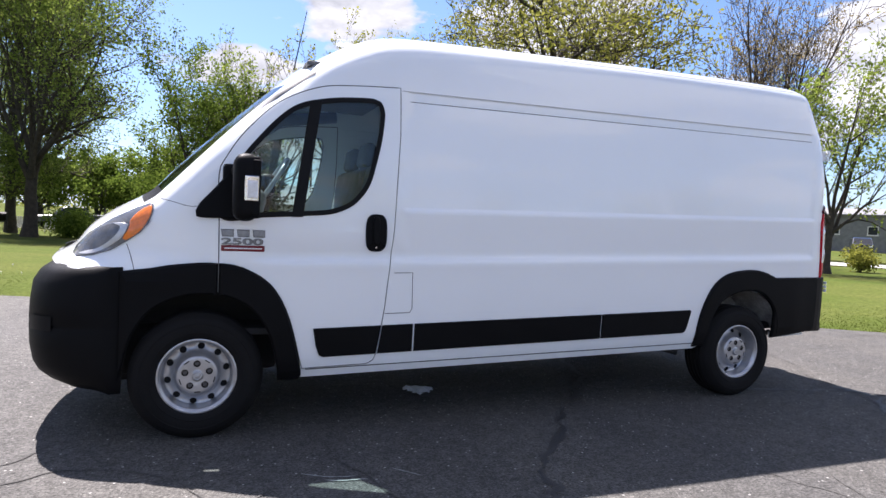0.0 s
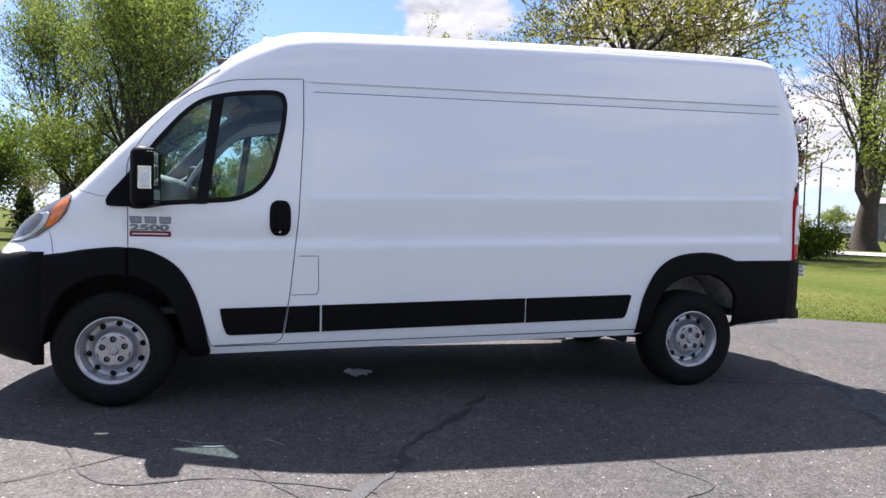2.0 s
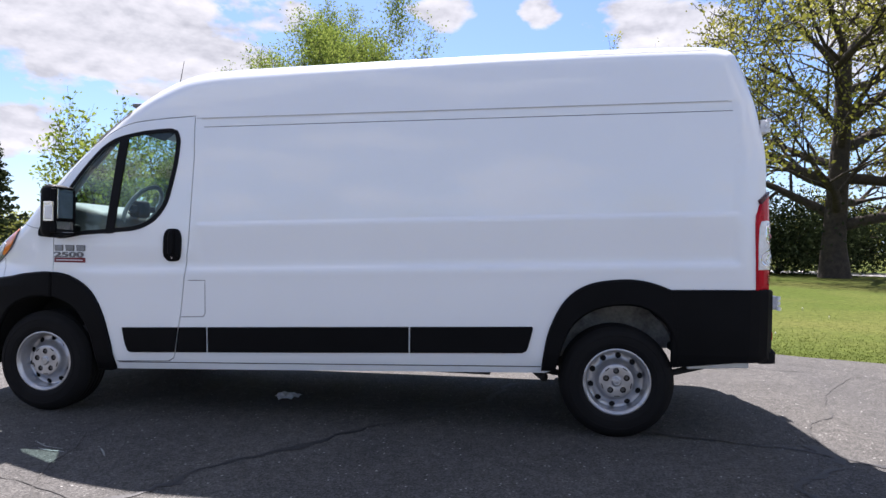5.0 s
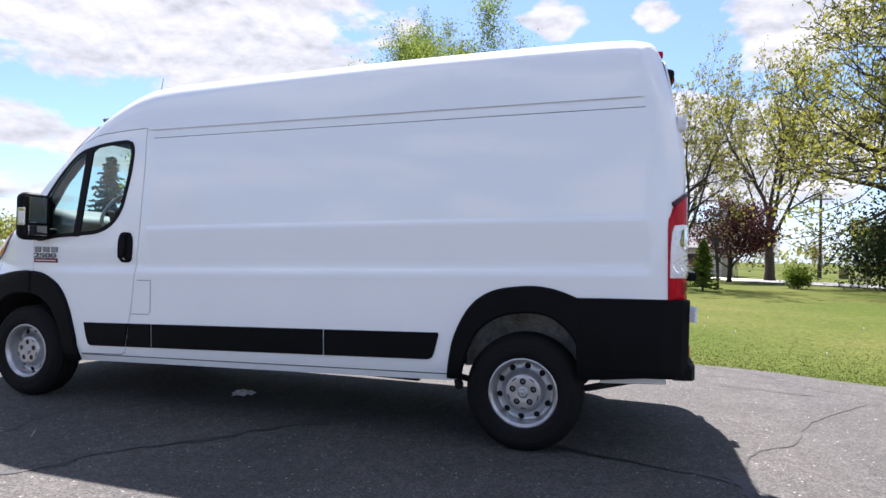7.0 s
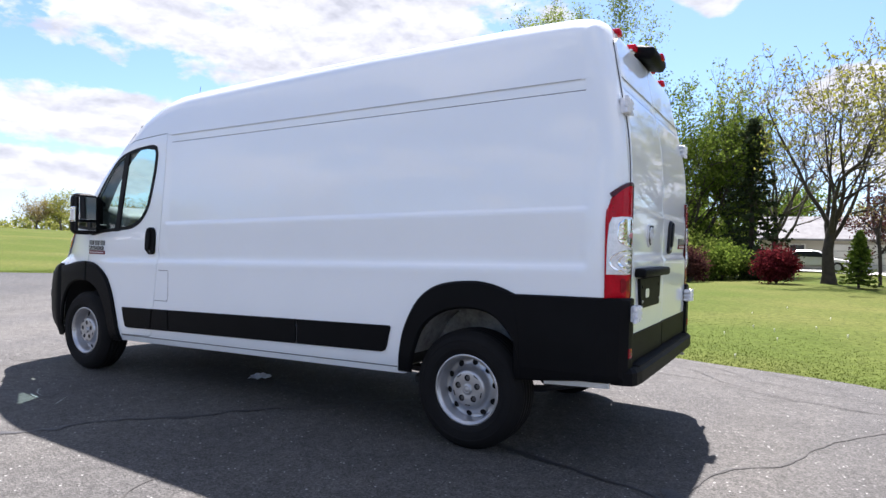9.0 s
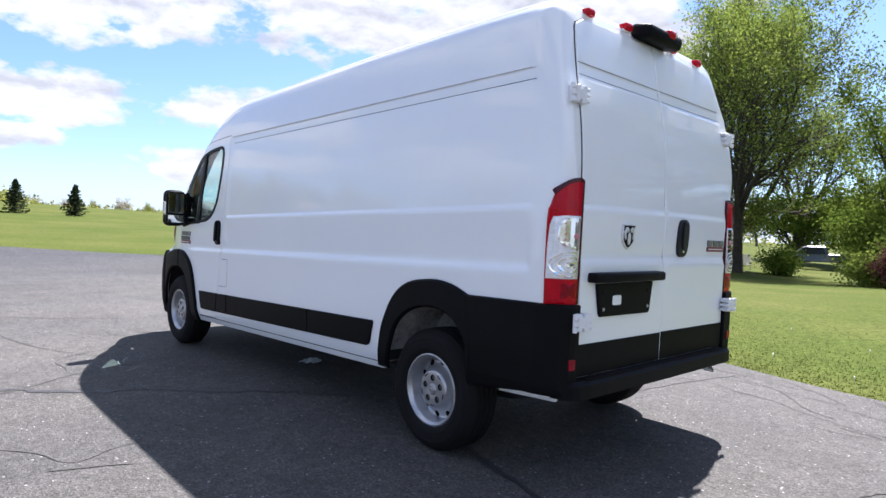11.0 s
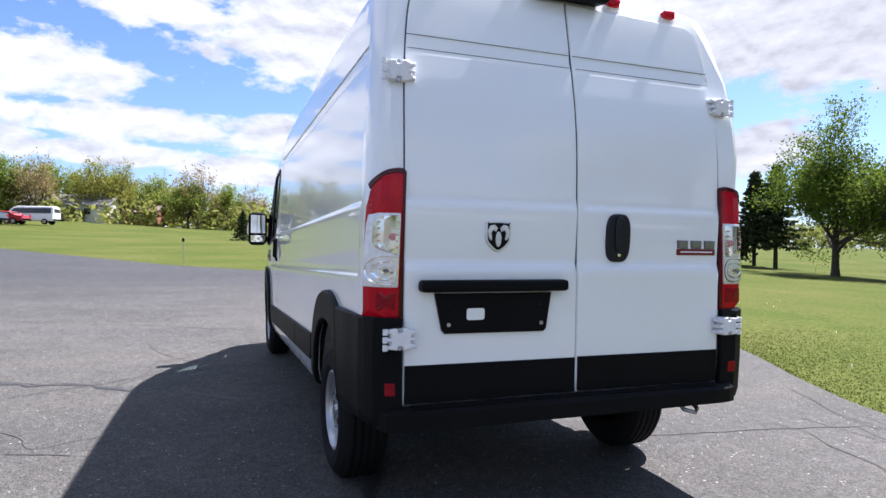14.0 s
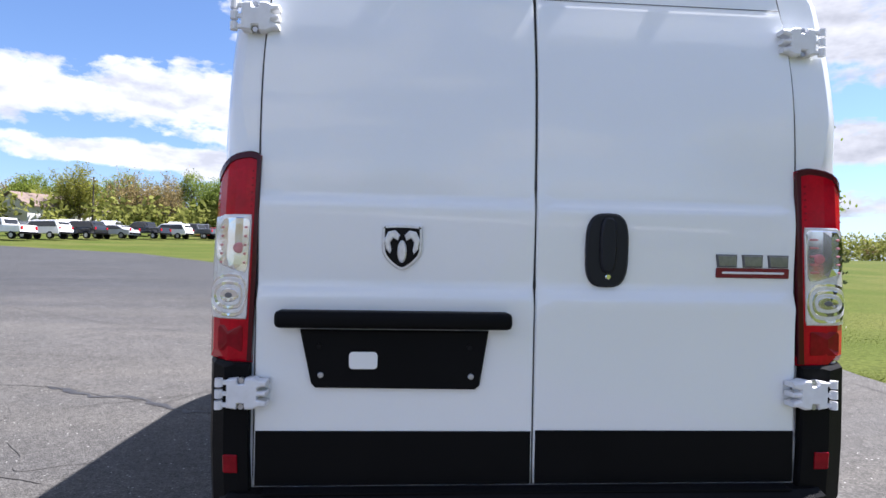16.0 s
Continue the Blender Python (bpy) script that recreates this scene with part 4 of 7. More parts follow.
slab("door_jamb", inset(np.vstack((DOOR_L[: np.argmax(DOOR_L[:, 0] > 1.0)], DOOR_R[: np.argmax(DOOR_L[:, 0] > 1.0)][::-1])), -0.005), tail, SEAM, van, 0.004, 0.001, "dark gap round the rear doors", step=0.15)
door_l = tail_door(DOOR_L, "white rear door with an empty plate holder")
door_r = tail_door(DOOR_R, "white rear door with a black handle")
for lo, d in (((0.212, 1.033), door_l), ((1.047, 1.868), door_r)):
    slab("lower_trim", resample([(lo[0], 0.606), (lo[1], 0.606), (lo[1], 0.764), (lo[0], 0.767)], 0.08), rear_door, PLASTIC, d, 0.024, 0.003, "black lower trim")
for z in (2.119, 2.181):
    for y0, y1, d in ((0.226, 1.03, door_l), (1.05, DRAWN - 0.226, door_r)):
        ribbon("groove_line", resample([(y0, z), (y1, z)], 0.1, False), rear_door, 0.0035, TRIM, d, 0.0195)
slab("door_handle", oval(1.261, 1.319, 0.067, 0.114, 3.2), rear_door, SATIN, door_r, 0.034, 0.006, "black recessed door handle")
slab("grip", oval(1.261, 1.335, 0.026, 0.085, 3.0), rear_door, SATIN, door_r, 0.046, 0.006)
slab("lock", oval(1.264, 1.238, 0.009, 0.009, 2, 16), rear_door, CHROME, door_r, 0.038, 0.002)
part("plate_light_bar", box_bm(0.075, 0.694, 0.05, (4.998, 0.560, 1.101), 0.014), PLASTIC, door_l, "black bar with plate lamps", True)
slab("plate_holder", resample([(0.337, 1.068), (0.372, 0.91), (0.385, 0.897), (0.858, 0.893), (0.872, 0.905), (0.897, 1.068)], 0.05), rear_door, PLASTIC, door_l, 0.034, 0.004, "empty black plate holder")
slab("plate_hole", rounded(0.482, 0.953, 0.566, 1.004, 0.012), rear_door, PAINT, door_l, 0.036, 0.001, "white panel showing through the holder")
for y, z in ((0.40, 0.955), (0.845, 0.952), (0.395, 1.04), (0.84, 1.04)):
    slab("screw", oval(y, z - 0.02, 0.009, 0.009, 2, 14), rear_door, STEEL if z < 1 else GLOSSBLACK, door_l, 0.039, 0.002)
SHIELD = smooth_line([(0.575, 1.381), (0.632, 1.384), (0.690, 1.381)], 0.02)
SHIELD = np.vstack((SHIELD, smooth_line([(0.692, 1.38), (0.693, 1.33), (0.684, 1.285), (0.632, 1.247), (0.580, 1.285), (0.571, 1.33), (0.572, 1.38)], 0.015)))[::-1]
badge = slab("emblem", SHIELD, rear_door, SILVER, door_l, 0.028, 0.003, "chrome shield emblem on a black field")
slab("field", inset(SHIELD, 0.009), rear_door, GLOSSBLACK, badge, 0.030, 0.001)
for sgn in (-1, 1):
    slab("horn", [(0.632 + sgn * a * 1.05, b) for a, b in ((0.006, 1.352), (0.02, 1.366), (0.04, 1.362), (0.05, 1.34), (0.046, 1.31), (0.034, 1.296), (0.03, 1.306), (0.034, 1.33), (0.026, 1.343), (0.012, 1.335))], rear_door, SILVER, badge, 0.036, 0.003)
slab("muzzle", oval(0.632, 1.303, 0.014, 0.034, 2.0, 20), rear_door, SILVER, badge, 0.036, 0.004)


def block_badge(parent, surf, x0, x1, z_top, height, gap, n, depth, aspect=1.0):
    """Plain chrome blocks in place of a maker's name."""
    w = (x1 - x0 - gap * (n - 1)) / n
    for k in range(n):
        a = x0 + k * (w + gap)
        slab("badge_edge", [(a + 0.003, z_top - height - 0.003), (a + w + 0.003, z_top - height - 0.003), (a + w + 0.003, z_top + 0.003), (a - 0.003, z_top + 0.003)], surf, TRIM, parent, depth - 0.003, 0.001, step=0.05)
        slab("badge_block", [(a + 0.006, z_top - height), (a + w, z_top - height), (a + w, z_top), (a, z_top)], surf, BADGESILVER, parent, depth, 0.002, step=0.05)


block_badge(door_r, rear_door, 1.615, 1.845, 1.311, 0.034, 0.022, 3, 0.026)
slab("badge_plate", rounded(1.614, 1.241, 1.852, 1.272, 0.004, 2), rear_door, REDPLATE, door_r, 0.024, 0.002, "red name plate with a chrome edge")
slab("badge_bar", rounded(1.632, 1.2535, 1.834, 1.2605, 0.002, 2), rear_door, HINGE, door_r, 0.026, 0.001)


def hinge(parent, y, z, sgn, out=0.0):
    """A white two-leaf hinge with knuckles over the seam."""
    at = tail_x(z) + out
    half = [(-0.040, 0.012), (-0.040, 0.040), (-0.012, 0.044), (-0.009, 0.028), (0.009, 0.028), (0.012, 0.044), (0.034, 0.045), (0.050, 0.037), (0.072, 0.037), (0.072, 0.023), (0.046, 0.016), (0.046, 0.007), (0.072, 0.007)]
    loop = np.array([(y + sgn * a, z + b) for a, b in half] + [(y + sgn * a, z - b) for a, b in half[::-1]])
    h = slab("hinge", loop if sgn < 0 else loop[::-1], lambda u, v, off: (at + off, u, v), HINGE, parent, 0.044, 0.005, "white painted door hinge with cut-out leaf", step=0.05)
    for dz in (-0.032, 0.0, 0.032):
        part("knuckle", tube_bm([(at + 0.036, y - sgn * 0.062, z + dz - 0.012), (at + 0.036, y - sgn * 0.062, z + dz + 0.012)], 0.0115, 10), HINGE, h)
        part("arm", box_bm(0.014, 0.034, 0.012, (at + 0.034, y - sgn * 0.045, z + dz), 0.002), HINGE, h)
    for dz in (-0.038, 0.038):
        part("bolt", tube_bm([(at + 0.02, y, z + dz), (at + 0.034, y, z + dz)], 0.008, 8), STEEL, h)
    return h


for z, dx in ((2.002, 0.0), (0.886, 0.028)):
    hinge(van, 0.123, z, 1, dx)
    hinge(van, DRAWN - 2 * SHIFT - 0.118, z, -1, dx)

# tail lamps
def flush(base):
    return lambda u, z, off: base(u, z, off - 0.002 * (1 - float(smoothstep(0.08, 0.17, u))))


for base in (flush(corner), flush(corner_far)):
    lamp = slab("tail_lamp", np.vstack((smooth_line([(0.042, 0.968), (0.038, 1.38), (0.046, 1.45), (0.07, 1.535), (0.11, 1.575), (0.17, 1.592), (0.262, 1.58)], 0.04), [(0.262, 1.4), (0.262, 1.2), (0.262, 0.966), (0.13, 0.966)]))[::-1], base, REDLENS, van, 0.016, 0.006, "red and clear tail lamp", step=0.03)
    slab("lamp_edge", [(0.226, 0.972), (0.2615, 0.972), (0.2615, 1.578), (0.228, 1.584)], base, DARKRED, lamp, 0.020, 0.003, "dark red lamp edge")
    slab("lamp_edge", smooth_line([(0.05, 1.527), (0.11, 1.577), (0.17, 1.592), (0.243, 1.585), (0.243, 1.566), (0.17, 1.572), (0.11, 1.556), (0.06, 1.505)], 0.02, True)[::-1], base, DARKRED, lamp, 0.019, 0.002)
    slab("reflex", rounded(0.10, 1.0, 0.195, 1.075, 0.01, 3), base, MIDRED, lamp, 0.0185, 0.001, "darker square reflector")
    for k in range(6):
        slab("lens_rib", rounded(0.06, 1.425 + 0.021 * k, 0.215, 1.431 + 0.021 * k, 0.002, 2), base, MIDRED, lamp, 0.0185, 0.001)
    clear = slab("clear_window", resample([(0.045, 1.095), (0.045, 1.25), (0.05, 1.36), (0.06, 1.398), (0.10, 1.404), (0.218, 1.404), (0.222, 1.38), (0.222, 1.11), (0.215, 1.095)], 0.03)[::-1], base, CLEARLENS, lamp, 0.020, 0.003, "clear lamp window", step=0.02)
    slab("bulb_bowl", smooth_line([(0.09, 1.265), (0.08, 1.30), (0.085, 1.37), (0.105, 1.392), (0.20, 1.392), (0.212, 1.36), (0.21, 1.25), (0.18, 1.232), (0.13, 1.245)], 0.02, True)[::-1], base, CHROME, clear, 0.023, 0.003, "chromed indicator bowl", step=0.02)
    slab("bulb", oval(0.155, 1.305, 0.016, 0.016, 2, 16), base, PINKLENS, clear, 0.028, 0.004)
    for r, mt in ((0.064, CHROME), (0.054, CLEARLENS), (0.042, CHROME), (0.031, CLEARLENS), (0.020, CHROME), (0.008, TRIM)):
        slab("reversing_ring", oval(0.135, 1.165, r * 1.3, r, 2, 28), base, mt, clear, 0.0215 + (0.064 - r) * 0.12, 0.0015)
    for k in range(5):
        slab("lens_flute", rounded(0.100, 1.258 + k * 0.026, 0.196, 1.265 + k * 0.026, 0.002, 2), base, PINKLENS, clear, 0.026, 0.0015)

# roof marker lamps and the camera housing
for y, z in ((0.36, 2.488), (0.74, 2.508), (1.275, 2.500), (1.615, 2.488)):
    m = part("marker_lamp", box_bm(0.06, 0.07, 0.042, (4.80, y, z), 0.012), REDLENS, van, "red roof marker lamp", True)
    part("base", box_bm(0.05, 0.085, 0.012, (4.785, y, z - 0.02), 0.004), PAINT, m)
brake = part("brake_light_housing", box_bm(0.14, 0.40, 0.085, (4.855, 0.995, 2.50), 0.03, Matrix.Rotation(radians(12), 4, "Y")), PLASTIC, van, "black centre brake light and camera housing", True)
part("marker_lamp", box_bm(0.05, 0.085, 0.045, (4.912, 1.045, 2.515), 0.014), REDLENS, brake, "red marker lamp", True)

# badge on the front door
bd = empty("door_badge", "", "")
bd.parent = van
block_badge(bd, left, 0.106, 0.34, 1.199, 0.036, 0.022, 3, 0.008)
slab("badge_plate", rounded(0.106, 1.078, 0.343, 1.112, 0.004, 2), left, REDPLATE, bd, 0.006, 0.002, step=0.02, label="red name plate with a chrome edge")
slab("badge_bar", rounded(0.122, 1.0915, 0.328, 1.0985, 0.002, 2), left, HINGE, bd, 0.0095, 0.001, step=0.02)
txt = bpy.data.curves.new("badge_number", "FONT")
txt.body, txt.size, txt.extrude, txt.align_x = "2500", 0.052, 0.003, "LEFT"
txt.materials.append(BADGESILVER)
dark_txt = bpy.data.curves.new("badge_edge", "FONT")
dark_txt.body, dark_txt.size, dark_txt.extrude, dark_txt.offset, dark_txt.align_x = "2500", 0.052, 0.002, 0.0016, "LEFT"
dark_txt.materials.append(TRIM)
dark = new("badge_edge", dark_txt)
dark.parent = bd
dark.matrix_local = Matrix.Translation((0.105, -0.0015, 1.117)) @ pose(0, 0, 0, 90, 0, 0) @ Matrix.Diagonal((2.2, 0.98, 1, 1))
tob = new("badge_number", txt)
tob.parent = bd
tob.matrix_local = Matrix.Translation((0.104, -0.004, 1.118)) @ pose(0, 0, 0, 90, 0, 0) @ Matrix.Diagonal((2.2, 0.98, 1, 1))

# windows of the doors: rubber frame, bar, panes
for surf, door in ((left, doors[0]), (right, doors[1])):
    slab("window_frame", WINDOW[::-1], surf, GLOSSBLACK, door, 0.006, 0.003, "black window frame", step=0.03, holes=[inset(WINDOW, 0.03)])
    slab("window_bar", resample([(0.490, 1.285), (0.556, 1.288), (0.652, 1.99), (0.582, 1.975)], 0.05), surf, GLOSSBLACK, door, 0.008, 0.004, "black bar between the panes", step=0.04)
    p1 = inset(WINDOW, 0.018)
    co, tri = fill(p1, (), grid_points(0.1, 1.05, 0.06, 1.27, 2.03, 0.06), 0.02)
    g = mesh_object("window_pane", on(surf, co, -0.004), [t for t in tri], GLASS, door, "tinted door glass")
    slab("window_corner", smooth_line([(-0.028, 1.268), (-0.016, 1.335), (0.03, 1.39), (0.09, 1.462), (0.17, 1.57), (0.21, 1.60), (0.25, 1.55), (0.245, 1.40), (0.235, 1.275), (0.10, 1.262)], 0.03, True)[::-1], surf, PLASTIC, door, 0.022, 0.008, "black mirror corner")
    h = slab("door_handle", oval(1.003, 1.21, 0.067, 0.115, 3.2), surf, PLASTIC, door, 0.016, 0.006, "black door handle")
    slab("grip", oval(1.0, 1.225, 0.024, 0.088, 3.0), surf, PLASTIC, h, 0.032, 0.008)
    slab("lock", oval(1.003, 1.122, 0.008, 0.008, 2, 14), surf, CHROME, h, 0.019, 0.002)


# mirrors: tall black housing on two arms, glass to the rear, a clear indicator outside
def door_mirror(sgn):
    fy = (lambda y: y) if sgn < 0 else (lambda y: WIDE - y)
    m = part("door_mirror", box_bm(0.13, 0.20, 0.365, (0.219, fy(-0.125), 1.435), 0.055, seg=5), PLASTIC, van, "black door mirror on two arms", True)
    part("arm", box_bm(0.08, 0.16, 0.05, (0.19, fy(0.0), 1.53), 0.015), PLASTIC, m, "", True)
    part("arm", box_bm(0.09, 0.16, 0.06, (0.21, fy(0.0), 1.32), 0.015), PLASTIC, m, "", True)
    part("foot", box_bm(0.13, 0.06, 0.30, (0.17, fy(0.03), 1.42), 0.02), PLASTIC, m, "", True)
    part("mirror_glass", box_bm(0.006, 0.155, 0.2, (0.287, fy(-0.125), 1.485), 0.002, Matrix.Rotation(radians(3 if sgn < 0 else -3), 4, "Z")), MIRROR, m, "mirror glass")
    part("wide_glass", box_bm(0.006, 0.155, 0.075, (0.285, fy(-0.125), 1.325), 0.002, Matrix.Rotation(radians(-2 if sgn < 0 else 2), 4, "Z")), MIRROR, m, "small wide-angle mirror glass")
    part("rim", join_bm(box_bm(0.045, 0.018, 0.30, (0.270, fy(-0.212), 1.435), 0.008), box_bm(0.045, 0.018, 0.30, (0.270, fy(-0.038), 1.435), 0.008), box_bm(0.045, 0.16, 0.022, (0.270, fy(-0.125), 1.592), 0.01), box_bm(0.045, 0.16, 0.020, (0.270, fy(-0.125), 1.279), 0.009), box_bm(0.02, 0.17, 0.014, (0.281, fy(-0.125), 1.374), 0.004)), PLASTIC, m, "black rim round the mirror glass")
    part("bezel", box_bm(0.075, 0.014, 0.135, (0.245, fy(-0.226), 1.43), 0.005), CHROME, m, "silver indicator bezel")
    part("indicator", box_bm(0.055, 0.014, 0.095, (0.25, fy(-0.231), 1.423), 0.005), CLEARLENS, m, "clear indicator lens")


door_mirror(-1)
door_mirror(1)

# headlamps
HEAD = np.array([(-0.672, 1.035), (-0.655, 1.075), (-0.59, 1.148), (-0.467, 1.236), (-0.34, 1.302), (-0.268, 1.332), (-0.25, 1.325), (-0.25, 1.285), (-0.268, 1.219), (-0.31, 1.165), (-0.378, 1.115), (-0.459, 1.062), (-0.55, 1.03), (-0.64, 1.02)])
for surf in (left, right):
    lamp = slab("headlamp", resample(HEAD[::-1], 0.04), surf, HEADLENS, van, 0.012, 0.004, "clear headlamp with an amber indicator", step=0.03)
    slab("bowl", smooth_line([(-0.645, 1.056), (-0.60, 1.12), (-0.535, 1.178), (-0.46, 1.21), (-0.40, 1.208), (-0.425, 1.15), (-0.47, 1.105), (-0.53, 1.066), (-0.60, 1.045)], 0.02, True)[::-1], surf, LAMPDARK, lamp, 0.0145, 0.002, "dark silver lamp bowl", step=0.02)
    slab("bezel", smooth_line([(-0.455, 1.208), (-0.40, 1.216), (-0.374, 1.208), (-0.400, 1.140), (-0.455, 1.090), (-0.53, 1.048), (-0.60, 1.034), (-0.63, 1.036), (-0.60, 1.048), (-0.53, 1.070), (-0.472, 1.110), (-0.430, 1.156), (-0.416, 1.196)], 0.02, True)[::-1], surf, LAMPBEZEL, lamp, 0.017, 0.002, "pale silver lamp bezel", step=0.02)
    slab("amber_indicator", smooth_line([(-0.262, 1.318), (-0.33, 1.276), (-0.366, 1.225), (-0.366, 1.200), (-0.385, 1.160), (-0.402, 1.128), (-0.385, 1.120), (-0.325, 1.160), (-0.283, 1.215), (-0.258, 1.275)], 0.02, True), surf, AMBER, lamp, 0.016, 0.003, "amber indicator lens", step=0.02)
    for piece in (lamp, *lamp.children):
        for face in piece.data.polygons:
            face.use_smooth = True

# front bumper, lofted round the nose
PLAN = smooth_line([(-0.385, 0.045), (-0.44, 0.024), (-0.5, 0.026), (-0.665, 0.078), (-0.785, 0.155), (-0.86, 0.27), (-0.905, 0.45), (-0.935, 0.72), (-0.945, WIDE / 2)], 0.04)
PLAN = np.vstack((PLAN, (PLAN * (1, -1) + (0, WIDE))[::-1][1:]))
pt = np.gradient(PLAN, axis=0)
pt /= np.linalg.norm(pt, axis=1)[:, None]
pin = np.stack((pt[:, 1], -pt[:, 0]), 1)
ramp_in = np.clip(np.minimum(np.arange(len(PLAN)), np.arange(len(PLAN))[::-1]) / (0.17 * len(PLAN)), 0.05, 1)


def loft(name, levels, mat, label, lo=0, hi=None, parent=van):
    idx = range(lo, hi or len(PLAN))
    verts, faces = [], []
    for z, d in levels:
        for i in idx:
            q = PLAN[i] - pin[i] * (-d * ramp_in[i])
            verts.append((q[0], q[1], z))
    n = len(idx)
    for r in range(len(levels) - 1):
        faces += [(r * n + k, r * n + k + 1, (r + 1) * n + k + 1, (r + 1) * n + k) for k in range(n - 1)]
    return mesh_object(name, verts, faces, mat, parent, label)


mid = len(PLAN) // 2
if (PLAN[mid] + pin[mid] * 0.1)[0] < PLAN[mid][0]:
    pin = -pin
bumper = loft("front_bumper", [(0.975, 0.20), (0.968, 0.14), (0.952, 0.085), (0.925, 0.05), (0.87, 0.018), (0.76, 0.004), (0.66, 0.0), (0.645, 0.012), (0.63, 0.0), (0.52, 0.004), (0.43, 0.02), (0.38, 0.045), (0.33, 0.10), (0.30, 0.17), (0.28, 0.30)], PLASTIC, "black plastic front bumper")
n3 = len(PLAN) // 3
loft("lower_grille", [(0.60, -0.006), (0.56, -0.008), (0.50, -0.006)], GLOSSBLACK, "dark lower air intake", n3, len(PLAN) - n3, bumper)
loft("grille", [(1.07, 0.17), (1.0, 0.11), (0.96, 0.09)], GLOSSBLACK, "dark front grille", n3 + 6, len(PLAN) - n3 - 6, bumper)
for z, d in ((0.985, 0.09), (1.02, 0.115), (1.055, 0.145)):
    loft("grille_bar", [(z + 0.008, d), (z, d - 0.012), (z - 0.008, d)], CHROME, "", n3 + 7, len(PLAN) - n3 - 7, bumper)
k0 = int(np.argmin(np.linalg.norm(PLAN[:mid] - (-0.80, 0.14), axis=1)))
loft("fog_slot", [(0.70, -0.004), (0.66, -0.006), (0.62, -0.004)], GLOSSBLACK, "dark fog lamp recess", k0 - 2, k0 + 4, bumper)

# wheel wells, underbody, axle and springs
for hub, r, lin in ((0.02, 0.46, UNDER), (4.035, 0.47, LINER)):
    for y0, y1 in ((0.05, 0.42), (WIDE - 0.42, WIDE - 0.05)):
        a = np.linspace(0.3, math.pi - 0.08, 30) if hub > 1 else np.linspace(0.0, math.pi, 26)
        verts, faces = [], []
        for k, t in enumerate(a):
            rr = r + (0.006 * math.sin(9 * t) + 0.004 * math.sin(23 * t + 1)) * (hub > 1)
            for y in (y0, (y0 + y1) / 2, y1):
                verts.append((hub + rr * math.cos(t), y, 0.40 + rr * math.sin(t)))
        for k in range(len(a) - 1):
            for j in (0, 1):
                q = k * 3 + j
                faces.append((q, q + 1, q + 4, q + 3))
        c = len(verts)
        yb = y1 if y0 < 1 else y0
        verts += [(hub + r * math.cos(t), yb, 0.40 + r * math.sin(t)) for t in a]
        faces.append(tuple(range(c, c + len(a))))
        o = mesh_object("wheel_well", verts, faces, lin, van, "grey felt wheel well liner" if hub > 1 else "dark wheel well liner")
part("floor_pan", join_bm(box_bm(2.94, 1.84, 0.10, (2.11, 0.985, 0.46), 0.02, Matrix.Rotation(radians(-1.4), 4, "Y")), box_bm(0.5, 1.7, 0.06, (4.68, 0.985, 0.55), 0.02), box_bm(0.9, 1.25, 0.3, (0.02, 0.985, 0.46), 0.03), box_bm(0.9, 1.06, 0.06, (4.04, 0.985, 0.60), 0.01)), UNDER, van, "dark underbody")
part("rear_axle", tube_bm([(4.035, 0.2, 0.34), (4.035, 0.6, 0.30), (4.035, 1.37, 0.30), (4.035, 1.77, 0.34)], 0.045, 12), DARKSTEEL, van, "dark rear axle beam")
for y in (0.36, WIDE - 0.36):
    part("leaf_spring", tube_bm([(3.30, y, 0.42), (3.65, y, 0.35), (4.035, y, 0.32), (4.4, y, 0.36), (4.75, y, 0.45)], 0.022, 8), DARKSTEEL, van, "dark leaf spring")
for y in (0.14, WIDE - 0.14):
    part("rear_flange", box_bm(0.38, 0.025, 0.055, (4.68, y, 0.480), 0.006, Matrix.Rotation(radians(-3), 4, "Y")), PAINT, van, "white lower body flange")
part("muffler", join_bm(tube_bm([(2.6, 0.55, 0.36), (3.2, 0.5, 0.36)], 0.075, 14), tube_bm([(3.2, 0.5, 0.36), (3.5, 0.45, 0.36), (3.58, 0.22, 0.34)], 0.03, 10)), DARKSTEEL, van, "dark exhaust silencer", True)
part("fuel_tank", box_bm(1.0, 0.55, 0.2, (1.75, 1.35, 0.34), 0.05), UNDER, van, "dark fuel tank", True)
part("front_subframe", join_bm(box_bm(0.12, 1.5, 0.08, (0.05, 0.985, 0.28), 0.02), box_bm(0.5, 0.9, 0.2, (-0.3, 0.985, 0.33), 0.04)), UNDER, van, "dark front subframe", True)
part("tow_hook", tube_bm([(4.88, 1.62, 0.52), (4.97, 1.62, 0.47), (5.0, 1.66, 0.46), (4.97, 1.70, 0.47), (4.88, 1.70, 0.52)], 0.011, 8), STEEL, van, "steel tie-down loop", True)


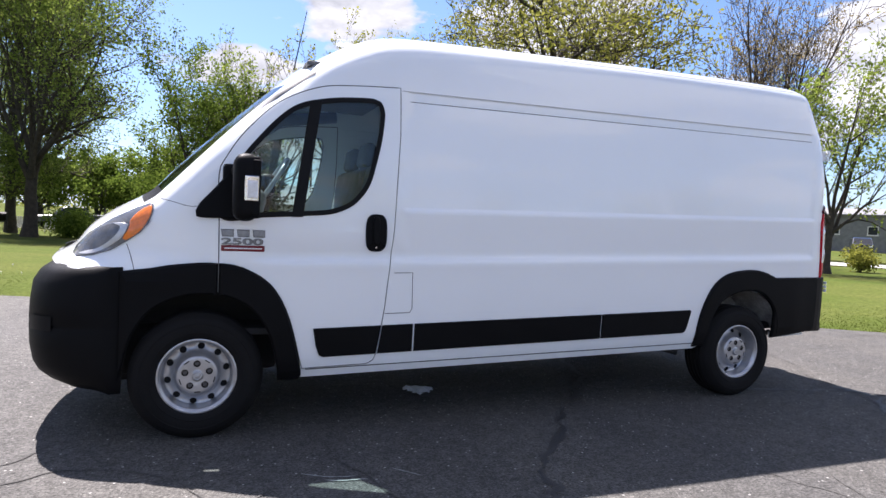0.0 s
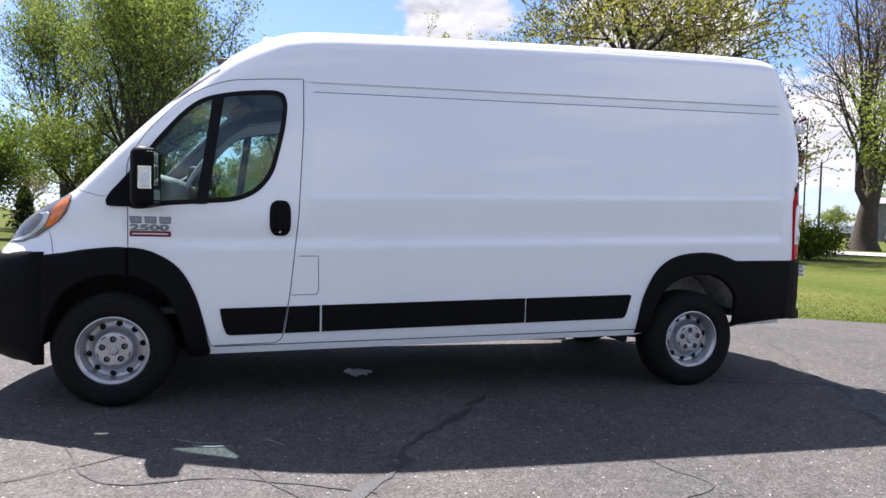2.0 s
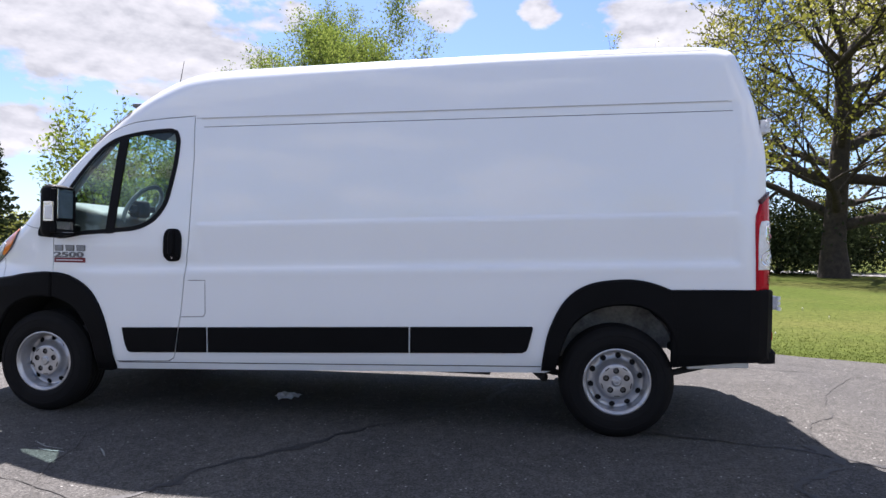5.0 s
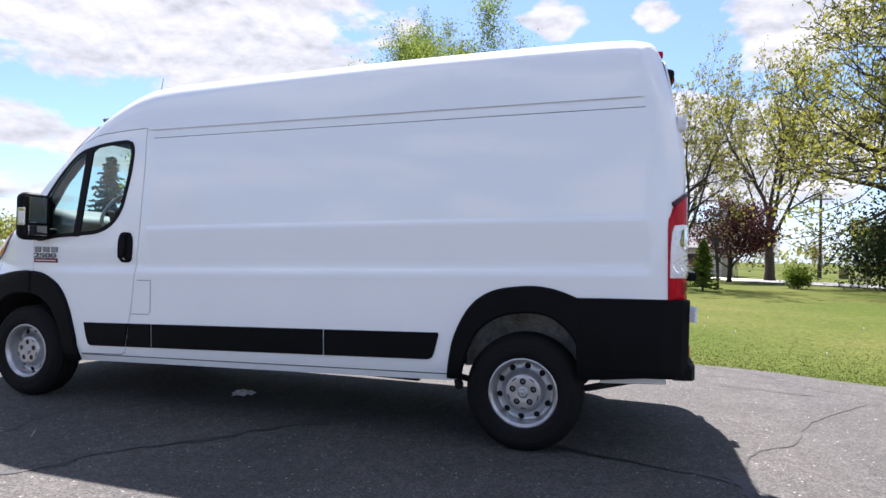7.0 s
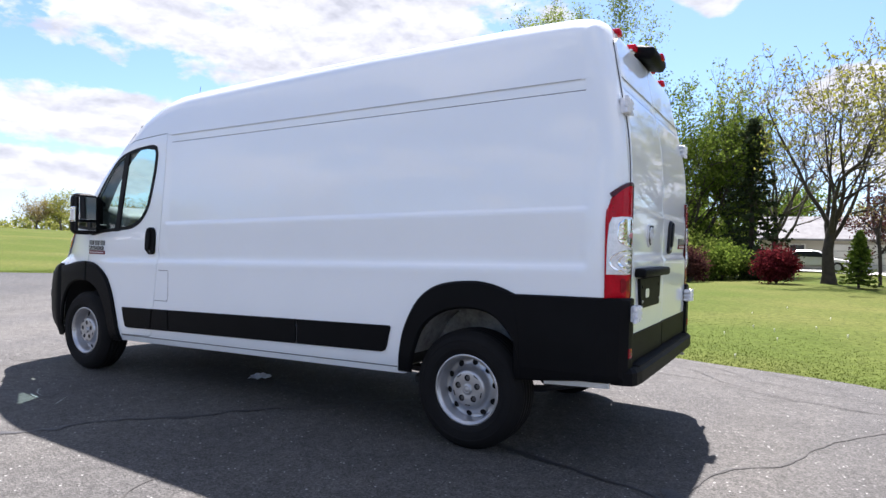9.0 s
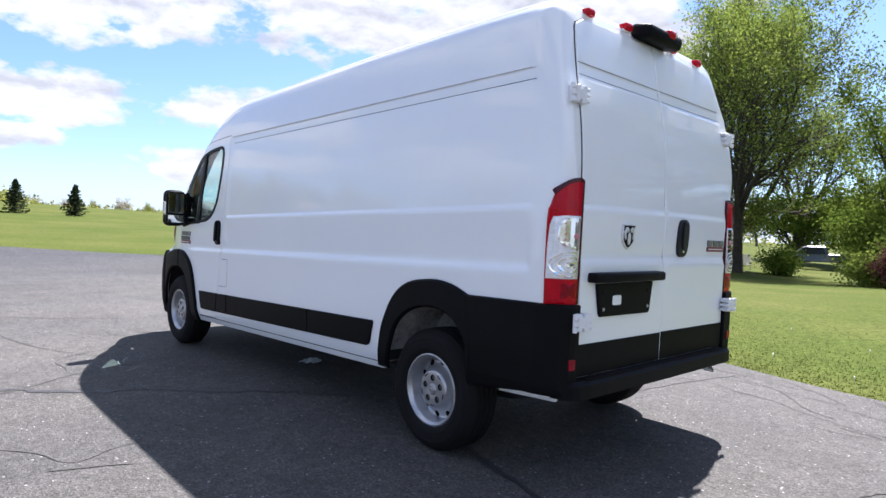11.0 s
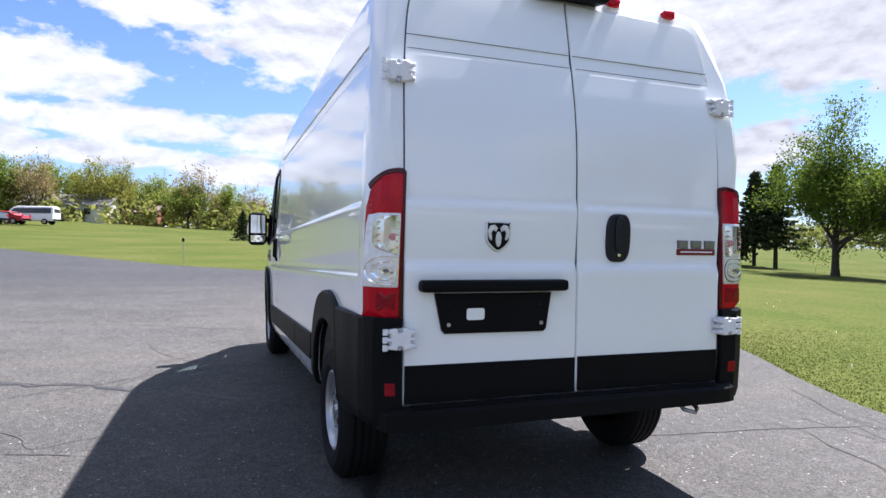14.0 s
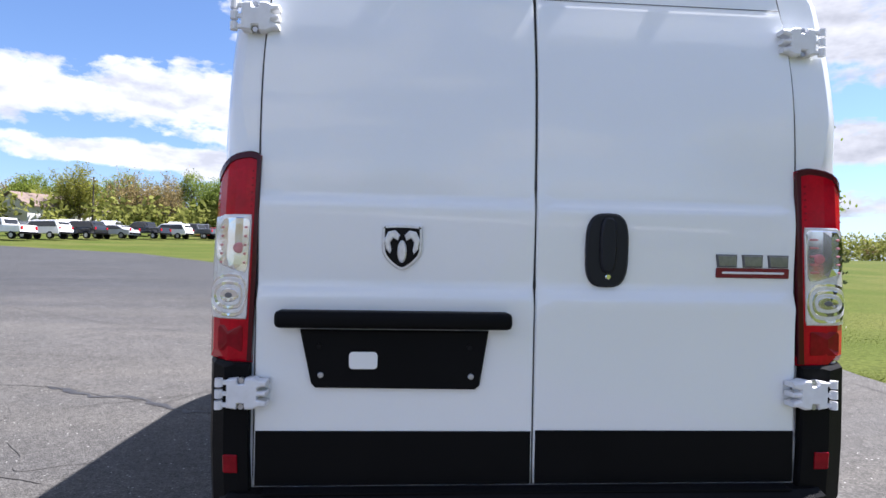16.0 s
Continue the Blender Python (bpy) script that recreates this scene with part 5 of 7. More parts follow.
# wheels
def wheel(x, near=True):
    w = empty("wheel", "", "")
    w.parent = van
    w.matrix_local = Matrix.Translation((x, 0.03, 0.362)) if near else Matrix.Translation((x, WIDE - 0.03, 0.362)) @ Matrix.Rotation(math.pi, 4, "Z")
    tyre = [(0.205, 0.03), (0.212, 0.006), (0.235, -0.008), (0.28, -0.012), (0.318, -0.006), (0.340, 0.012), (0.350, 0.028), (0.3605, 0.036), (0.3615, 0.052), (0.353, 0.054), (0.353, 0.062), (0.3625, 0.064), (0.363, 0.09), (0.354, 0.092), (0.354, 0.10), (0.3635, 0.102)]
    prof = tyre + [(0.3635, 0.115)] + [(r, 0.23 - y) for r, y in tyre[::-1]]
    bm = lathe_bm(prof, 72)
    o = part("tyre", bm, RUBBER, w, "black ribbed tyre", True)
    for r in (0.25, 0.30):
        part("sidewall_rib", lathe_bm([(r - 0.004, -0.0095), (r, -0.0135), (r + 0.004, -0.0105)], 64), RUBBER, o, "", True)

    # rim: dished disc with ten hand holes
    def dish(r):
        return float(np.interp(r, [0.0, 0.025, 0.03, 0.06, 0.094, 0.106, 0.113, 0.120, 0.128, 0.140, 0.178, 0.184, 0.188, 0.193, 0.199, 0.203, 0.210, 0.216], [0.020, 0.022, 0.026, 0.023, 0.024, 0.026, 0.034, 0.054, 0.070, 0.080, 0.094, 0.080, 0.038, 0.016, 0.013, 0.002, 0.0, 0.006]))

    holes = []
    for k in range(10):
        a = k * math.tau / 10 + 0.2
        o2 = oval(0, 0, 0.0185, 0.0195, 2, 16)
        holes.append(np.stack((0.160 * math.cos(a) + o2[:, 0] * math.cos(a) - o2[:, 1] * math.sin(a), 0.160 * math.sin(a) + o2[:, 0] * math.sin(a) + o2[:, 1] * math.cos(a)), 1))
    for k in range(5):
        a = k * math.tau / 5 + 0.35
        holes.append(oval(0.068 * math.cos(a), 0.068 * math.sin(a), 0.0195, 0.0195, 2, 16))
    extra = np.array([(r * math.cos(t), r * math.sin(t)) for r in (0.02, 0.025, 0.03, 0.04, 0.091, 0.094, 0.098, 0.102, 0.106, 0.110, 0.113, 0.1165, 0.120, 0.124, 0.128, 0.134, 0.14, 0.178, 0.181, 0.184, 0.188, 0.193, 0.196, 0.199, 0.203, 0.206, 0.21) for t in np.linspace(0, math.tau, 60, endpoint=False)])
    co, tri = fill(oval(0, 0, 0.216, 0.216, 2, 72), holes, extra, 0.003)
    verts = [(u, dish(math.hypot(u, v)), v) for u, v in co]
    rim = mesh_object("rim", verts, [t for t in tri], STEEL, w, "silver steel rim with round hand holes")
    part("drum", lathe_bm([(0.0, 0.115), (0.185, 0.115), (0.185, 0.14)], 32), UNDER, w, "dark brake drum")
    for k in range(5):
        a = k * math.tau / 5 + 0.35
        part("wheel_nut", tube_bm([(0.068 * math.cos(a), 0.031, 0.068 * math.sin(a)), (0.068 * math.cos(a), 0.07, 0.068 * math.sin(a))], 0.0125, 6), NUTSTEEL, rim, "dark wheel nut")
        a += math.tau / 10
        part("cap_slot", box_bm(0.034, 0.004, 0.006, (0.095 * math.cos(a), 0.0228, 0.095 * math.sin(a)), 0.0015, Matrix.Rotation(-a + math.pi / 2, 4, "Y")), DARKSTEEL, rim)
    part("hub_cap", lathe_bm([(0.0, 0.012), (0.014, 0.012), (0.018, 0.014), (0.020, 0.012), (0.025, 0.014), (0.0285, 0.027)], 28), STEEL, rim, "", True)
    return w


for x in (0.0, 4.035):
    wheel(x, True)
    wheel(x, False)

# the cab: dash, wheel, seats
part("dashboard", join_bm(box_bm(0.44, 1.66, 0.40, (0.12, 0.985, 1.30), 0.08, Matrix.Rotation(radians(14), 4, "Y"), 4), box_bm(0.22, 0.4, 0.45, (0.28, 0.985, 1.08), 0.05)), TRIM, van, "dark grey dashboard", True)
# the rim's highlight from the windscreen is put into this lighter grey
WHEELRIM = material("highlight_grey_rim", (0.30, 0.305, 0.315), 0.3, vary=0.1, scale=9)
hub_at = Vector((0.42, 0.56, 1.50))
sw = part("steering_wheel", tube_bm([hub_at + Matrix.Rotation(radians(-58), 3, "Y") @ Vector((0.195 * math.cos(t), 0.195 * math.sin(t), 0)) for t in np.linspace(0, math.tau, 28, endpoint=False)], 0.016, 8, True), WHEELRIM, van, "dark grey steering wheel", True)
part("spokes", join_bm(box_bm(0.03, 0.34, 0.05, tuple(hub_at - Vector((0.01, 0, 0.005))), 0.01), box_bm(0.10, 0.16, 0.14, tuple(hub_at - Vector((0.025, 0, 0.01))), 0.03), tube_bm([tuple(hub_at - Vector((0.04, 0, 0.02))), tuple(hub_at - Vector((0.25, 0, 0.15)))], 0.035, 10)), PLASTIC, sw, "", True)


def seat(y, wide):
    s = empty("seat", "", "")
    s.parent = van
    part("cushion", box_bm(0.5, wide, 0.16, (0.86, y, 0.98), 0.05, None, 3), SEATCLOTH, s, "grey cloth seat cushion", True)
    part("backrest", box_bm(0.14, wide, 0.66, (1.13, y, 1.36), 0.06, Matrix.Rotation(radians(9), 4, "Y"), 3), SEATCLOTH, s, "grey cloth backrest", True)
    part("base", box_bm(0.4, wide * 0.8, 0.4, (0.88, y, 0.72), 0.03), UNDER, s)
    for dy in ([0] if wide < 0.7 else [-0.24, 0.24]):
        h = part("headrest", box_bm(0.09, 0.26, 0.19, (1.20, y + dy, 1.79), 0.035, Matrix.Rotation(radians(9), 4, "Y"), 3), SEATCLOTH, s, "", True)
        part("headrest_post", join_bm(tube_bm([(1.185, y + dy - 0.06, 1.62), (1.195, y + dy - 0.06, 1.74)], 0.007, 6), tube_bm([(1.185, y + dy + 0.06, 1.62), (1.195, y + dy + 0.06, 1.74)], 0.007, 6)), CHROME, h)


seat(0.56, 0.5)
seat(1.36, 0.88)
for y in (0.15, WIDE - 0.15):
    part("pillar_trim", tube_bm([(-0.06, y + (0.04 if y < 1 else -0.04), 1.42), (0.20, y, 1.74), (0.42, y, 1.97), (0.62, y, 2.12), (1.10, y, 2.19)], [0.05, 0.055, 0.055, 0.06, 0.05], 8), TRIM, van, "grey pillar trim beside the windscreen", True)
part("cab_floor", box_bm(1.4, 1.78, 0.04, (0.75, 0.985, 0.60), 0.005), UNDER, van, "dark cab floor")
part("cargo_floor", box_bm(3.4, 1.08, 0.03, (3.1, 0.985, 0.64), 0.005, Matrix.Rotation(radians(-1.4), 4, "Y")), UNDER, van, "dark cargo floor")
part("headliner", box_bm(0.75, 1.62, 0.03, (0.95, 0.985, 2.23), 0.01), TRIM, van, "grey headliner")
# boards added out of sight to keep windscreen sun off the asphalt
for y in (0.46, 1.50):
    part("sun_visor", box_bm(0.20, 0.46, 0.022, (0.60, y, 2.12), 0.008, Matrix.Rotation(radians(-36), 4, "Y")), TRIM, van, "grey visor board added unseen to block the sun")
part("seat_belt", box_bm(0.004, 0.05, 0.9, (1.08, 0.13, 1.55), 0.001, Matrix.Rotation(radians(6), 4, "X")), SEATCLOTH, van, "grey seat belt")
part("roof_antenna", tube_bm([(0.57, 0.75, 2.30), (0.648, 0.75, 2.722)], [0.005, 0.002], 6), PLASTIC, van, "thin black whip aerial")
part("roof_lamp", box_bm(0.09, 0.07, 0.035, (0.88, 0.62, 2.50), 0.012), PAINT, van, "small white roof marker cover", True)


# ---- trees, bushes and the far surroundings ----
def leaf_material(name, colour, dark, glow=0.45):
    m = bpy.data.materials.new(name)
    m.use_nodes = True
    n, l = m.node_tree.nodes, m.node_tree.links
    n.clear()
    geo = n.new("ShaderNodeNewGeometry")
    ramp = n.new("ShaderNodeValToRGB")
    ramp.color_ramp.elements[0].color, ramp.color_ramp.elements[1].color = (*dark, 1), (*colour, 1)
    l.new(geo.outputs["Random Per Island"], ramp.inputs[0])
    d, t, mx, out = n.new("ShaderNodeBsdfDiffuse"), n.new("ShaderNodeBsdfTranslucent"), n.new("ShaderNodeMixShader"), n.new("ShaderNodeOutputMaterial")
    l.new(ramp.outputs[0], d.inputs[0])
    l.new(ramp.outputs[0], t.inputs[0])
    mx.inputs[0].default_value = glow
    l.new(d.outputs[0], mx.inputs[1])
    l.new(t.outputs[0], mx.inputs[2])
    l.new(mx.outputs[0], out.inputs[0])
    return m


BARK = material("grey_brown_bark", (0.045, 0.036, 0.028), 0.95, vary=0.4, scale=5, fine=40, bump=0.8)
BARKGREY = material("grey_bark", (0.10, 0.085, 0.068), 0.95, vary=0.35, scale=5, fine=40, bump=0.8)
LEAF_GREEN = leaf_material("green_leaves", (0.17, 0.23, 0.04), (0.06, 0.10, 0.016))
LEAF_YOUNG = leaf_material("young_yellow_green_leaves", (0.31, 0.305, 0.065), (0.13, 0.142, 0.028))
LEAF_LIGHT = leaf_material("light_green_leaves", (0.28, 0.34, 0.07), (0.12, 0.17, 0.03))
LEAF_MID = leaf_material("mid_green_leaves", (0.26, 0.32, 0.07), (0.09, 0.135, 0.028))
LEAF_HEDGE = leaf_material("far_hedge_leaves", (0.30, 0.31, 0.085), (0.13, 0.15, 0.04))
LEAF_DARK = leaf_material("dark_needles", (0.065, 0.085, 0.040), (0.022, 0.032, 0.018), 0.2)
LEAF_PURPLE = leaf_material("purple_leaves", (0.13, 0.055, 0.05), (0.045, 0.022, 0.022), 0.3)
LEAF_RED = leaf_material("dark_red_leaves", (0.16, 0.025, 0.03), (0.05, 0.008, 0.012), 0.35)
LEAF_BROWN = leaf_material("brownish_buds", (0.36, 0.28, 0.13), (0.18, 0.14, 0.06), 0.3)


class Grower:
    """Grows a trunk with limbs and twigs; keeps tubes and the places where leaves sit."""

    def __init__(self, seed):
        self.r = np.random.default_rng(seed)
        self.verts, self.faces, self.tips = [], [], []

    def tube(self, pts, radii, sides):
        base = len(self.verts)
        d0 = None
        for i, p in enumerate(pts):
            d = pts[min(i + 1, len(pts) - 1)] - pts[max(i - 1, 0)]
            d = d / (np.linalg.norm(d) + 1e-9)
            a = np.cross(d, (0.3, 0.9, 0.2) if abs(d[1]) < 0.8 else (1.0, 0.1, 0.0))
            a /= np.linalg.norm(a)
            b = np.cross(d, a)
            for k in range(sides):
                t = k * math.tau / sides
                self.verts.append(p + (a * math.cos(t) + b * math.sin(t)) * radii[i])
        for i in range(len(pts) - 1):
            for k in range(sides):
                q, w = base + i * sides + k, base + i * sides + (k + 1) % sides
                self.faces.append((q, w, w + sides, q + sides))

    def branch(self, p, d, length, radius, level, last, kids, spread, lift, lens, start=0.5):
        r = self.r
        steps = 6 if level < 2 else (4 if level < 4 else 3)
        pts, dirs = [p], [d]
        for i in range(steps):
            d = d + r.normal(size=3) * (0.06 if level == 0 else 0.15) + np.array((0, 0, lift * (0.3 if level else 0)))
            d = d / np.linalg.norm(d)
            p = p + d * length / steps
            pts.append(p)
            dirs.append(d)
        end = 0.6 if level == 0 else 0.25
        radii = [max(0.0011, radius * (1 - (1 - end) * i / steps)) for i in range(steps + 1)]
        if level == 0:
            radii[0] *= 1.3
        self.tube(pts, radii, (10, 7, 5, 4, 3, 3)[level])
        if level >= last - 1:
            for q in pts[1:]:
                self.tips.append((q, level))
        if level == last:
            return
        n = kids[level]
        for k in range(n):
            f = (start + (1 - start) * (k + r.uniform(0, 1)) / n) if level == 0 else (0.2 + 0.8 * (k + r.uniform(0, 1)) / n)
            j = min(int(f * steps), steps - 1)
            q = pts[j] + (pts[j + 1] - pts[j]) * (f * steps - j)
            az = k * 2.399 + r.uniform(-0.5, 0.5)
            ax = np.cross(dirs[j], (math.cos(az), math.sin(az), 0.15))
            ax /= np.linalg.norm(ax) + 1e-9
            ang = radians(r.uniform(0.7, 1.25) * spread[level] * (1.0 - 0.75 * (level == 0) * (f - 0.5)))
            nd = dirs[j] * math.cos(ang) + np.cross(ax, dirs[j]) * math.sin(ang)
            nd /= np.linalg.norm(nd)
            self.branch(q, nd, lens[level + 1] * r.uniform(0.7, 1.2) * (1.15 - 0.4 * f if level else 1.0), radii[j] * r.uniform(0.42, 0.62), level + 1, last, kids, spread, lift, lens)


def leaf_mesh(name, places, count, size, scatter, seed, mat, parent, label, flat=0.0):
    """Many small four-cornered leaves scattered round the given places."""
    r = np.random.default_rng(seed)
    pl = np.array(places)
    c = pl[r.integers(0, len(pl), count)] + r.normal(size=(count, 3)) * scatter
    a = r.normal(size=(count, 3))
    a[:, 2] *= 1 - flat
    a /= np.linalg.norm(a, axis=1)[:, None]
    b = np.cross(a, r.normal(size=(count, 3)))
    b /= np.linalg.norm(b, axis=1)[:, None]
    s = size * r.uniform(0.6, 1.3, (count, 1))
    v = np.stack((c - a * s * 0.62, c + b * s * 0.36, c + a * s * 0.62, c - b * s * 0.36), 1).reshape(-1, 3)
    me = bpy.data.meshes.new(name)
    me.vertices.add(count * 4)
    me.vertices.foreach_set("co", v.astype(np.float32).ravel())
    me.loops.add(count * 4)
    me.loops.foreach_set("vertex_index", np.arange(count * 4, dtype=np.int32))
    me.polygons.add(count)
    me.polygons.foreach_set("loop_start", np.arange(0, count * 4, 4, dtype=np.int32))
    me.update(calc_edges=True)
    me.materials.append(mat)
    ob = new(name, me)
    ob.parent = parent
    if label:
        ob["label"] = label
    return ob


def tree(x, y, height, wide, seed, leaves, leaf_size, mat, label, bark=BARK, last=4, radius=None, kids=(8, 6, 4, 4, 3), spread=(52, 48, 45, 45, 40), lift=0.22, scatter=0.16, lens=(0.34, 0.62, 0.34, 0.19, 0.11, 0.06), group="trees on the lawn", sink=0.15, start=0.5, dome=0):
    """A broadleaf tree: grown wood under a crown of separate leaves, scaled to its true height and width."""
    t = empty("tree", label, "tree", group)
    g = Grower(seed)
    g.branch(np.zeros(3), np.array((0.0, 0.02, 1.0)), lens[0], 0.036, 0, last, kids, spread, lift, lens, start)
    v = np.array(g.verts)
    tips = np.array([p for p, lv in g.tips])
    top = np.percentile(tips[:, 2], 99.5)
    reach = np.percentile(np.hypot(tips[:, 0], tips[:, 1]), 97)
    sc = np.array((wide / reach, wide / reach, height / top))
    # trunk share of the height
    def stretch(p):
        q = p * sc
        return q
    v, tips = stretch(v), stretch(tips)
    if radius:
        low = v[:, 2] < 0.25 * height
        r_now = np.hypot(v[:9, 0], v[:9, 1]).mean()
        f = 1 + (radius * 1.35 / r_now - 1) * np.clip(1 - v[:, 2] / (0.45 * height), 0, 1) * (np.hypot(v[:, 0], v[:, 1]) < 0.12 * wide)
        v[:, 0] *= f
        v[:, 1] *= f
    mesh_object("trunk", v, g.faces, bark, t, "dark bark trunk and limbs")
    for cut in (0.55, 0.7, 0.82)[:dome]:
        tips = np.vstack((tips, tips[tips[:, 2] > cut * height]))
    if leaves:
        leaf_mesh("crown", tips, leaves, leaf_size, scatter * (1 + wide / 12), seed + 1, mat, t, "")
    t.location = (x, y, float(ground(x, y)) - sink)
    return t


def spruce(x, y, height, wide, seed, count, size, label, mat=LEAF_DARK, clear=0.12, group="conifers on the lawn"):
    """A conifer: straight trunk with drooping whorls of needled boughs."""
    t = empty("conifer", label, "conifer", group)
    r = np.random.default_rng(seed)
    g = Grower(seed)
    g.tube([np.array((0, 0, z * height)) for z in (0, 0.2, 0.5, 0.8, 1.0)], [0.022 * height * (1 - 0.93 * z) for z in (0, 0.2, 0.5, 0.8, 1.0)], 8)
    places = []
    n = 90
    for k in range(n):
        f = clear + (1 - clear) * (k / n) ** 0.85
        L = wide * (1 - f) ** 0.8 * r.uniform(0.7, 1.12) / (1 - clear) ** 0.8
        az = k * 2.399 + r.uniform(-0.3, 0.3)
        d = np.array((math.cos(az), math.sin(az), 0))
        pts = [np.array((0, 0, f * height)) + d * L * s + np.array((0, 0, -0.28 * L * s + 0.18 * L * s * s)) for s in (0, 0.35, 0.7, 1.0)]
        g.tube(pts, [0.02 * (1 - s) + 0.006 for s in (0, 0.35, 0.7, 1.0)], 4)
        for s in np.linspace(0.15, 1, 8):
            places.append(np.array((0, 0, f * height)) + d * L * s + np.array((0, 0, -0.28 * L * s + 0.18 * L * s * s)))
    mesh_object("trunk", g.verts, g.faces, BARK, t, "dark straight trunk with boughs")
    leaf_mesh("needles", places, count, size, np.array((0.05, 0.05, 0.025)) * height * 0.28, seed + 3, mat, t, "", 0.3)
    t.location = (x, y, float(ground(x, y)) - 0.05)
    return t


def shrub(x, y, height, wide, seed, count, size, mat, label, group="shrubs on the lawn"):
    """A bush: thin stems from the ground under an uneven crown."""
    t = empty("shrub", label, "shrub", group)
    r = np.random.default_rng(seed)
    g = Grower(seed)
    places = []
    for k in range(16):
        az, out = r.uniform(0, math.tau), r.uniform(0.2, 1)
        tip = np.array((math.cos(az) * wide * out, math.sin(az) * wide * out, height * r.uniform(0.55, 1.0) * (1 - 0.35 * out)))
        pts = [np.zeros(3), tip * (0.35, 0.35, 0.5), tip * (0.75, 0.75, 0.85), tip]
        g.tube(pts, [0.03, 0.022, 0.012, 0.005], 5)
        places += [tip * s + r.normal(size=3) * 0.12 * wide for s in (0.5, 0.65, 0.8, 0.9, 1.0) for _ in range(3)]
    mesh_object("stems", g.verts, g.faces, BARK, t, "thin dark stems")
    leaf_mesh("crown", [p for p in places if p[2] > 0.08], count, size, 0.16 * wide, seed + 1, mat, t, "")
    t.location = (x, y, float(ground(x, y)) - 0.06)
    return t


tree(-11.2, 43.0, 20.2, 5.4, 9, 24000, 0.14, LEAF_MID, "tall leafy tree standing behind the large shade tree", dome=3, radius=0.3, scatter=0.2, last=5, kids=(10, 5, 4, 3, 2), start=0.3, lens=(0.5, 0.5, 0.32, 0.19, 0.11, 0.06))
tree(-15.5, 70.0, 20.0, 7.0, 5, 16000, 0.22, LEAF_MID, "tall leafy tree with a thick dark trunk far down the lawn", dome=1, radius=0.8, scatter=0.2, last=4, spread=(46, 44, 45, 45, 40))
tree(-19.6, 55.4, 21.5, 5.4, 17, 17000, 0.18, LEAF_MID, "tall dense leafy tree behind the shade trees", dome=2, radius=0.35, scatter=0.25, last=5, kids=(12, 5, 4, 3, 2), start=0.3, lens=(0.5, 0.5, 0.32, 0.19, 0.11, 0.06))
shrub(-1.2, 36.2, 5.2, 2.5, 123, 14000, 0.14, LEAF_GREEN, "broad green bush under the shade trees")
shrub(-7.4, 40.0, 1.8, 1.7, 125, 4500, 0.14, LEAF_GREEN, "low green bush behind the shade tree")
tree(-5.8, 8.0, 4.3, 1.5, 6, 4200, 0.085, LEAF_LIGHT, "young leafy tree close to the edge of the lot", radius=0.07, scatter=0.10)
spruce(-14.9, 15.5, 4.5, 1.5, 79, 3600, 0.15, "loose blue-green spruce on the lawn beyond the nose of the van", clear=0.08)
tree(-8.8, 36.6, 18.8, 6.5, 3, 35000, 0.135, LEAF_MID, "large leafy green shade tree on the lawn", dome=3, radius=0.36, scatter=0.27, last=5, kids=(9, 6, 4, 3, 2))
tree(-12.6, 39.6, 8.2, 5.2, 8, 17000, 0.14, LEAF_MID, "leafy green tree behind the large one", radius=0.2)
tree(-0.3, 36.0, 11.0, 4.6, 12, 26000, 0.14, LEAF_GREEN, "dense green tree by the shrub bed", radius=0.25)
tree(2.0, 37.0, 12.0, 2.8, 14, 3000, 0.16, LEAF_LIGHT, "slender half-bare tree behind the conifer", radius=0.18, scatter=0.1, spread=(34, 40, 45, 45, 40))
tree(18.3, 27.6, 18.5, 9.6, 21, 36000, 0.16, LEAF_YOUNG, "big spreading tree with young yellow-green leaves", radius=0.54, last=5, kids=(17, 5, 4, 3, 2), spread=(74, 46, 45, 45, 40), lift=0.05, scatter=0.16, lens=(0.62, 0.46, 0.30, 0.17, 0.1, 0.06), start=0.18)
tree(35.6, 28.7, 21.0, 5.6, 33, 6500, 0.14, LEAF_BROWN, "tall nearly bare tree with grey forked limbs", BARK, last=4, radius=0.8, kids=(11, 6, 5, 4, 3), spread=(36, 34, 38, 42, 40), scatter=0.07, lens=(0.26, 0.72, 0.36, 0.18, 0.1, 0.06))
tree(23.0, 13.5, 8.8, 3.0, 41, 7000, 0.12, LEAF_LIGHT, "young tree with light green leaves", radius=0.17, spread=(46, 42, 45, 45, 40), scatter=0.12)
tree(21.0, 20.8, 8.2, 1.9, 45, 8000, 0.13, LEAF_PURPLE, "dark purple-leaved ornamental tree", radius=0.13, group="purple trees", spread=(34, 40, 45, 45, 40))
tree(13.5, 43.0, 16.0, 5.2, 52, 9000, 0.17, LEAF_YOUNG, "thin tree with yellow-green young leaves", radius=0.3, spread=(42, 42, 45, 45, 40), scatter=0.12)
tree(10.3, 38.0, 5.2, 2.8, 57, 9000, 0.14, LEAF_PURPLE, "low purple-leaved tree near the house", radius=0.15, group="purple trees")
tree(6.6, 27.5, 10.3, 4.8, 61, 3400, 0.13, LEAF_YOUNG, "vase-shaped nearly bare tree with a few young leaves", BARK, last=5, radius=0.27, kids=(7, 5, 4, 3, 2), spread=(44, 38, 42, 42, 40), scatter=0.06)
tree(8.3, 26.6, 4.4, 1.3, 64, 300, 0.08, LEAF_BROWN, "small bare sapling beside a young pine", radius=0.06, kids=(6, 4, 3, 2, 2), last=3, scatter=0.05, lens=(0.6, 0.4, 0.25, 0.15, 0.1, 0.06))
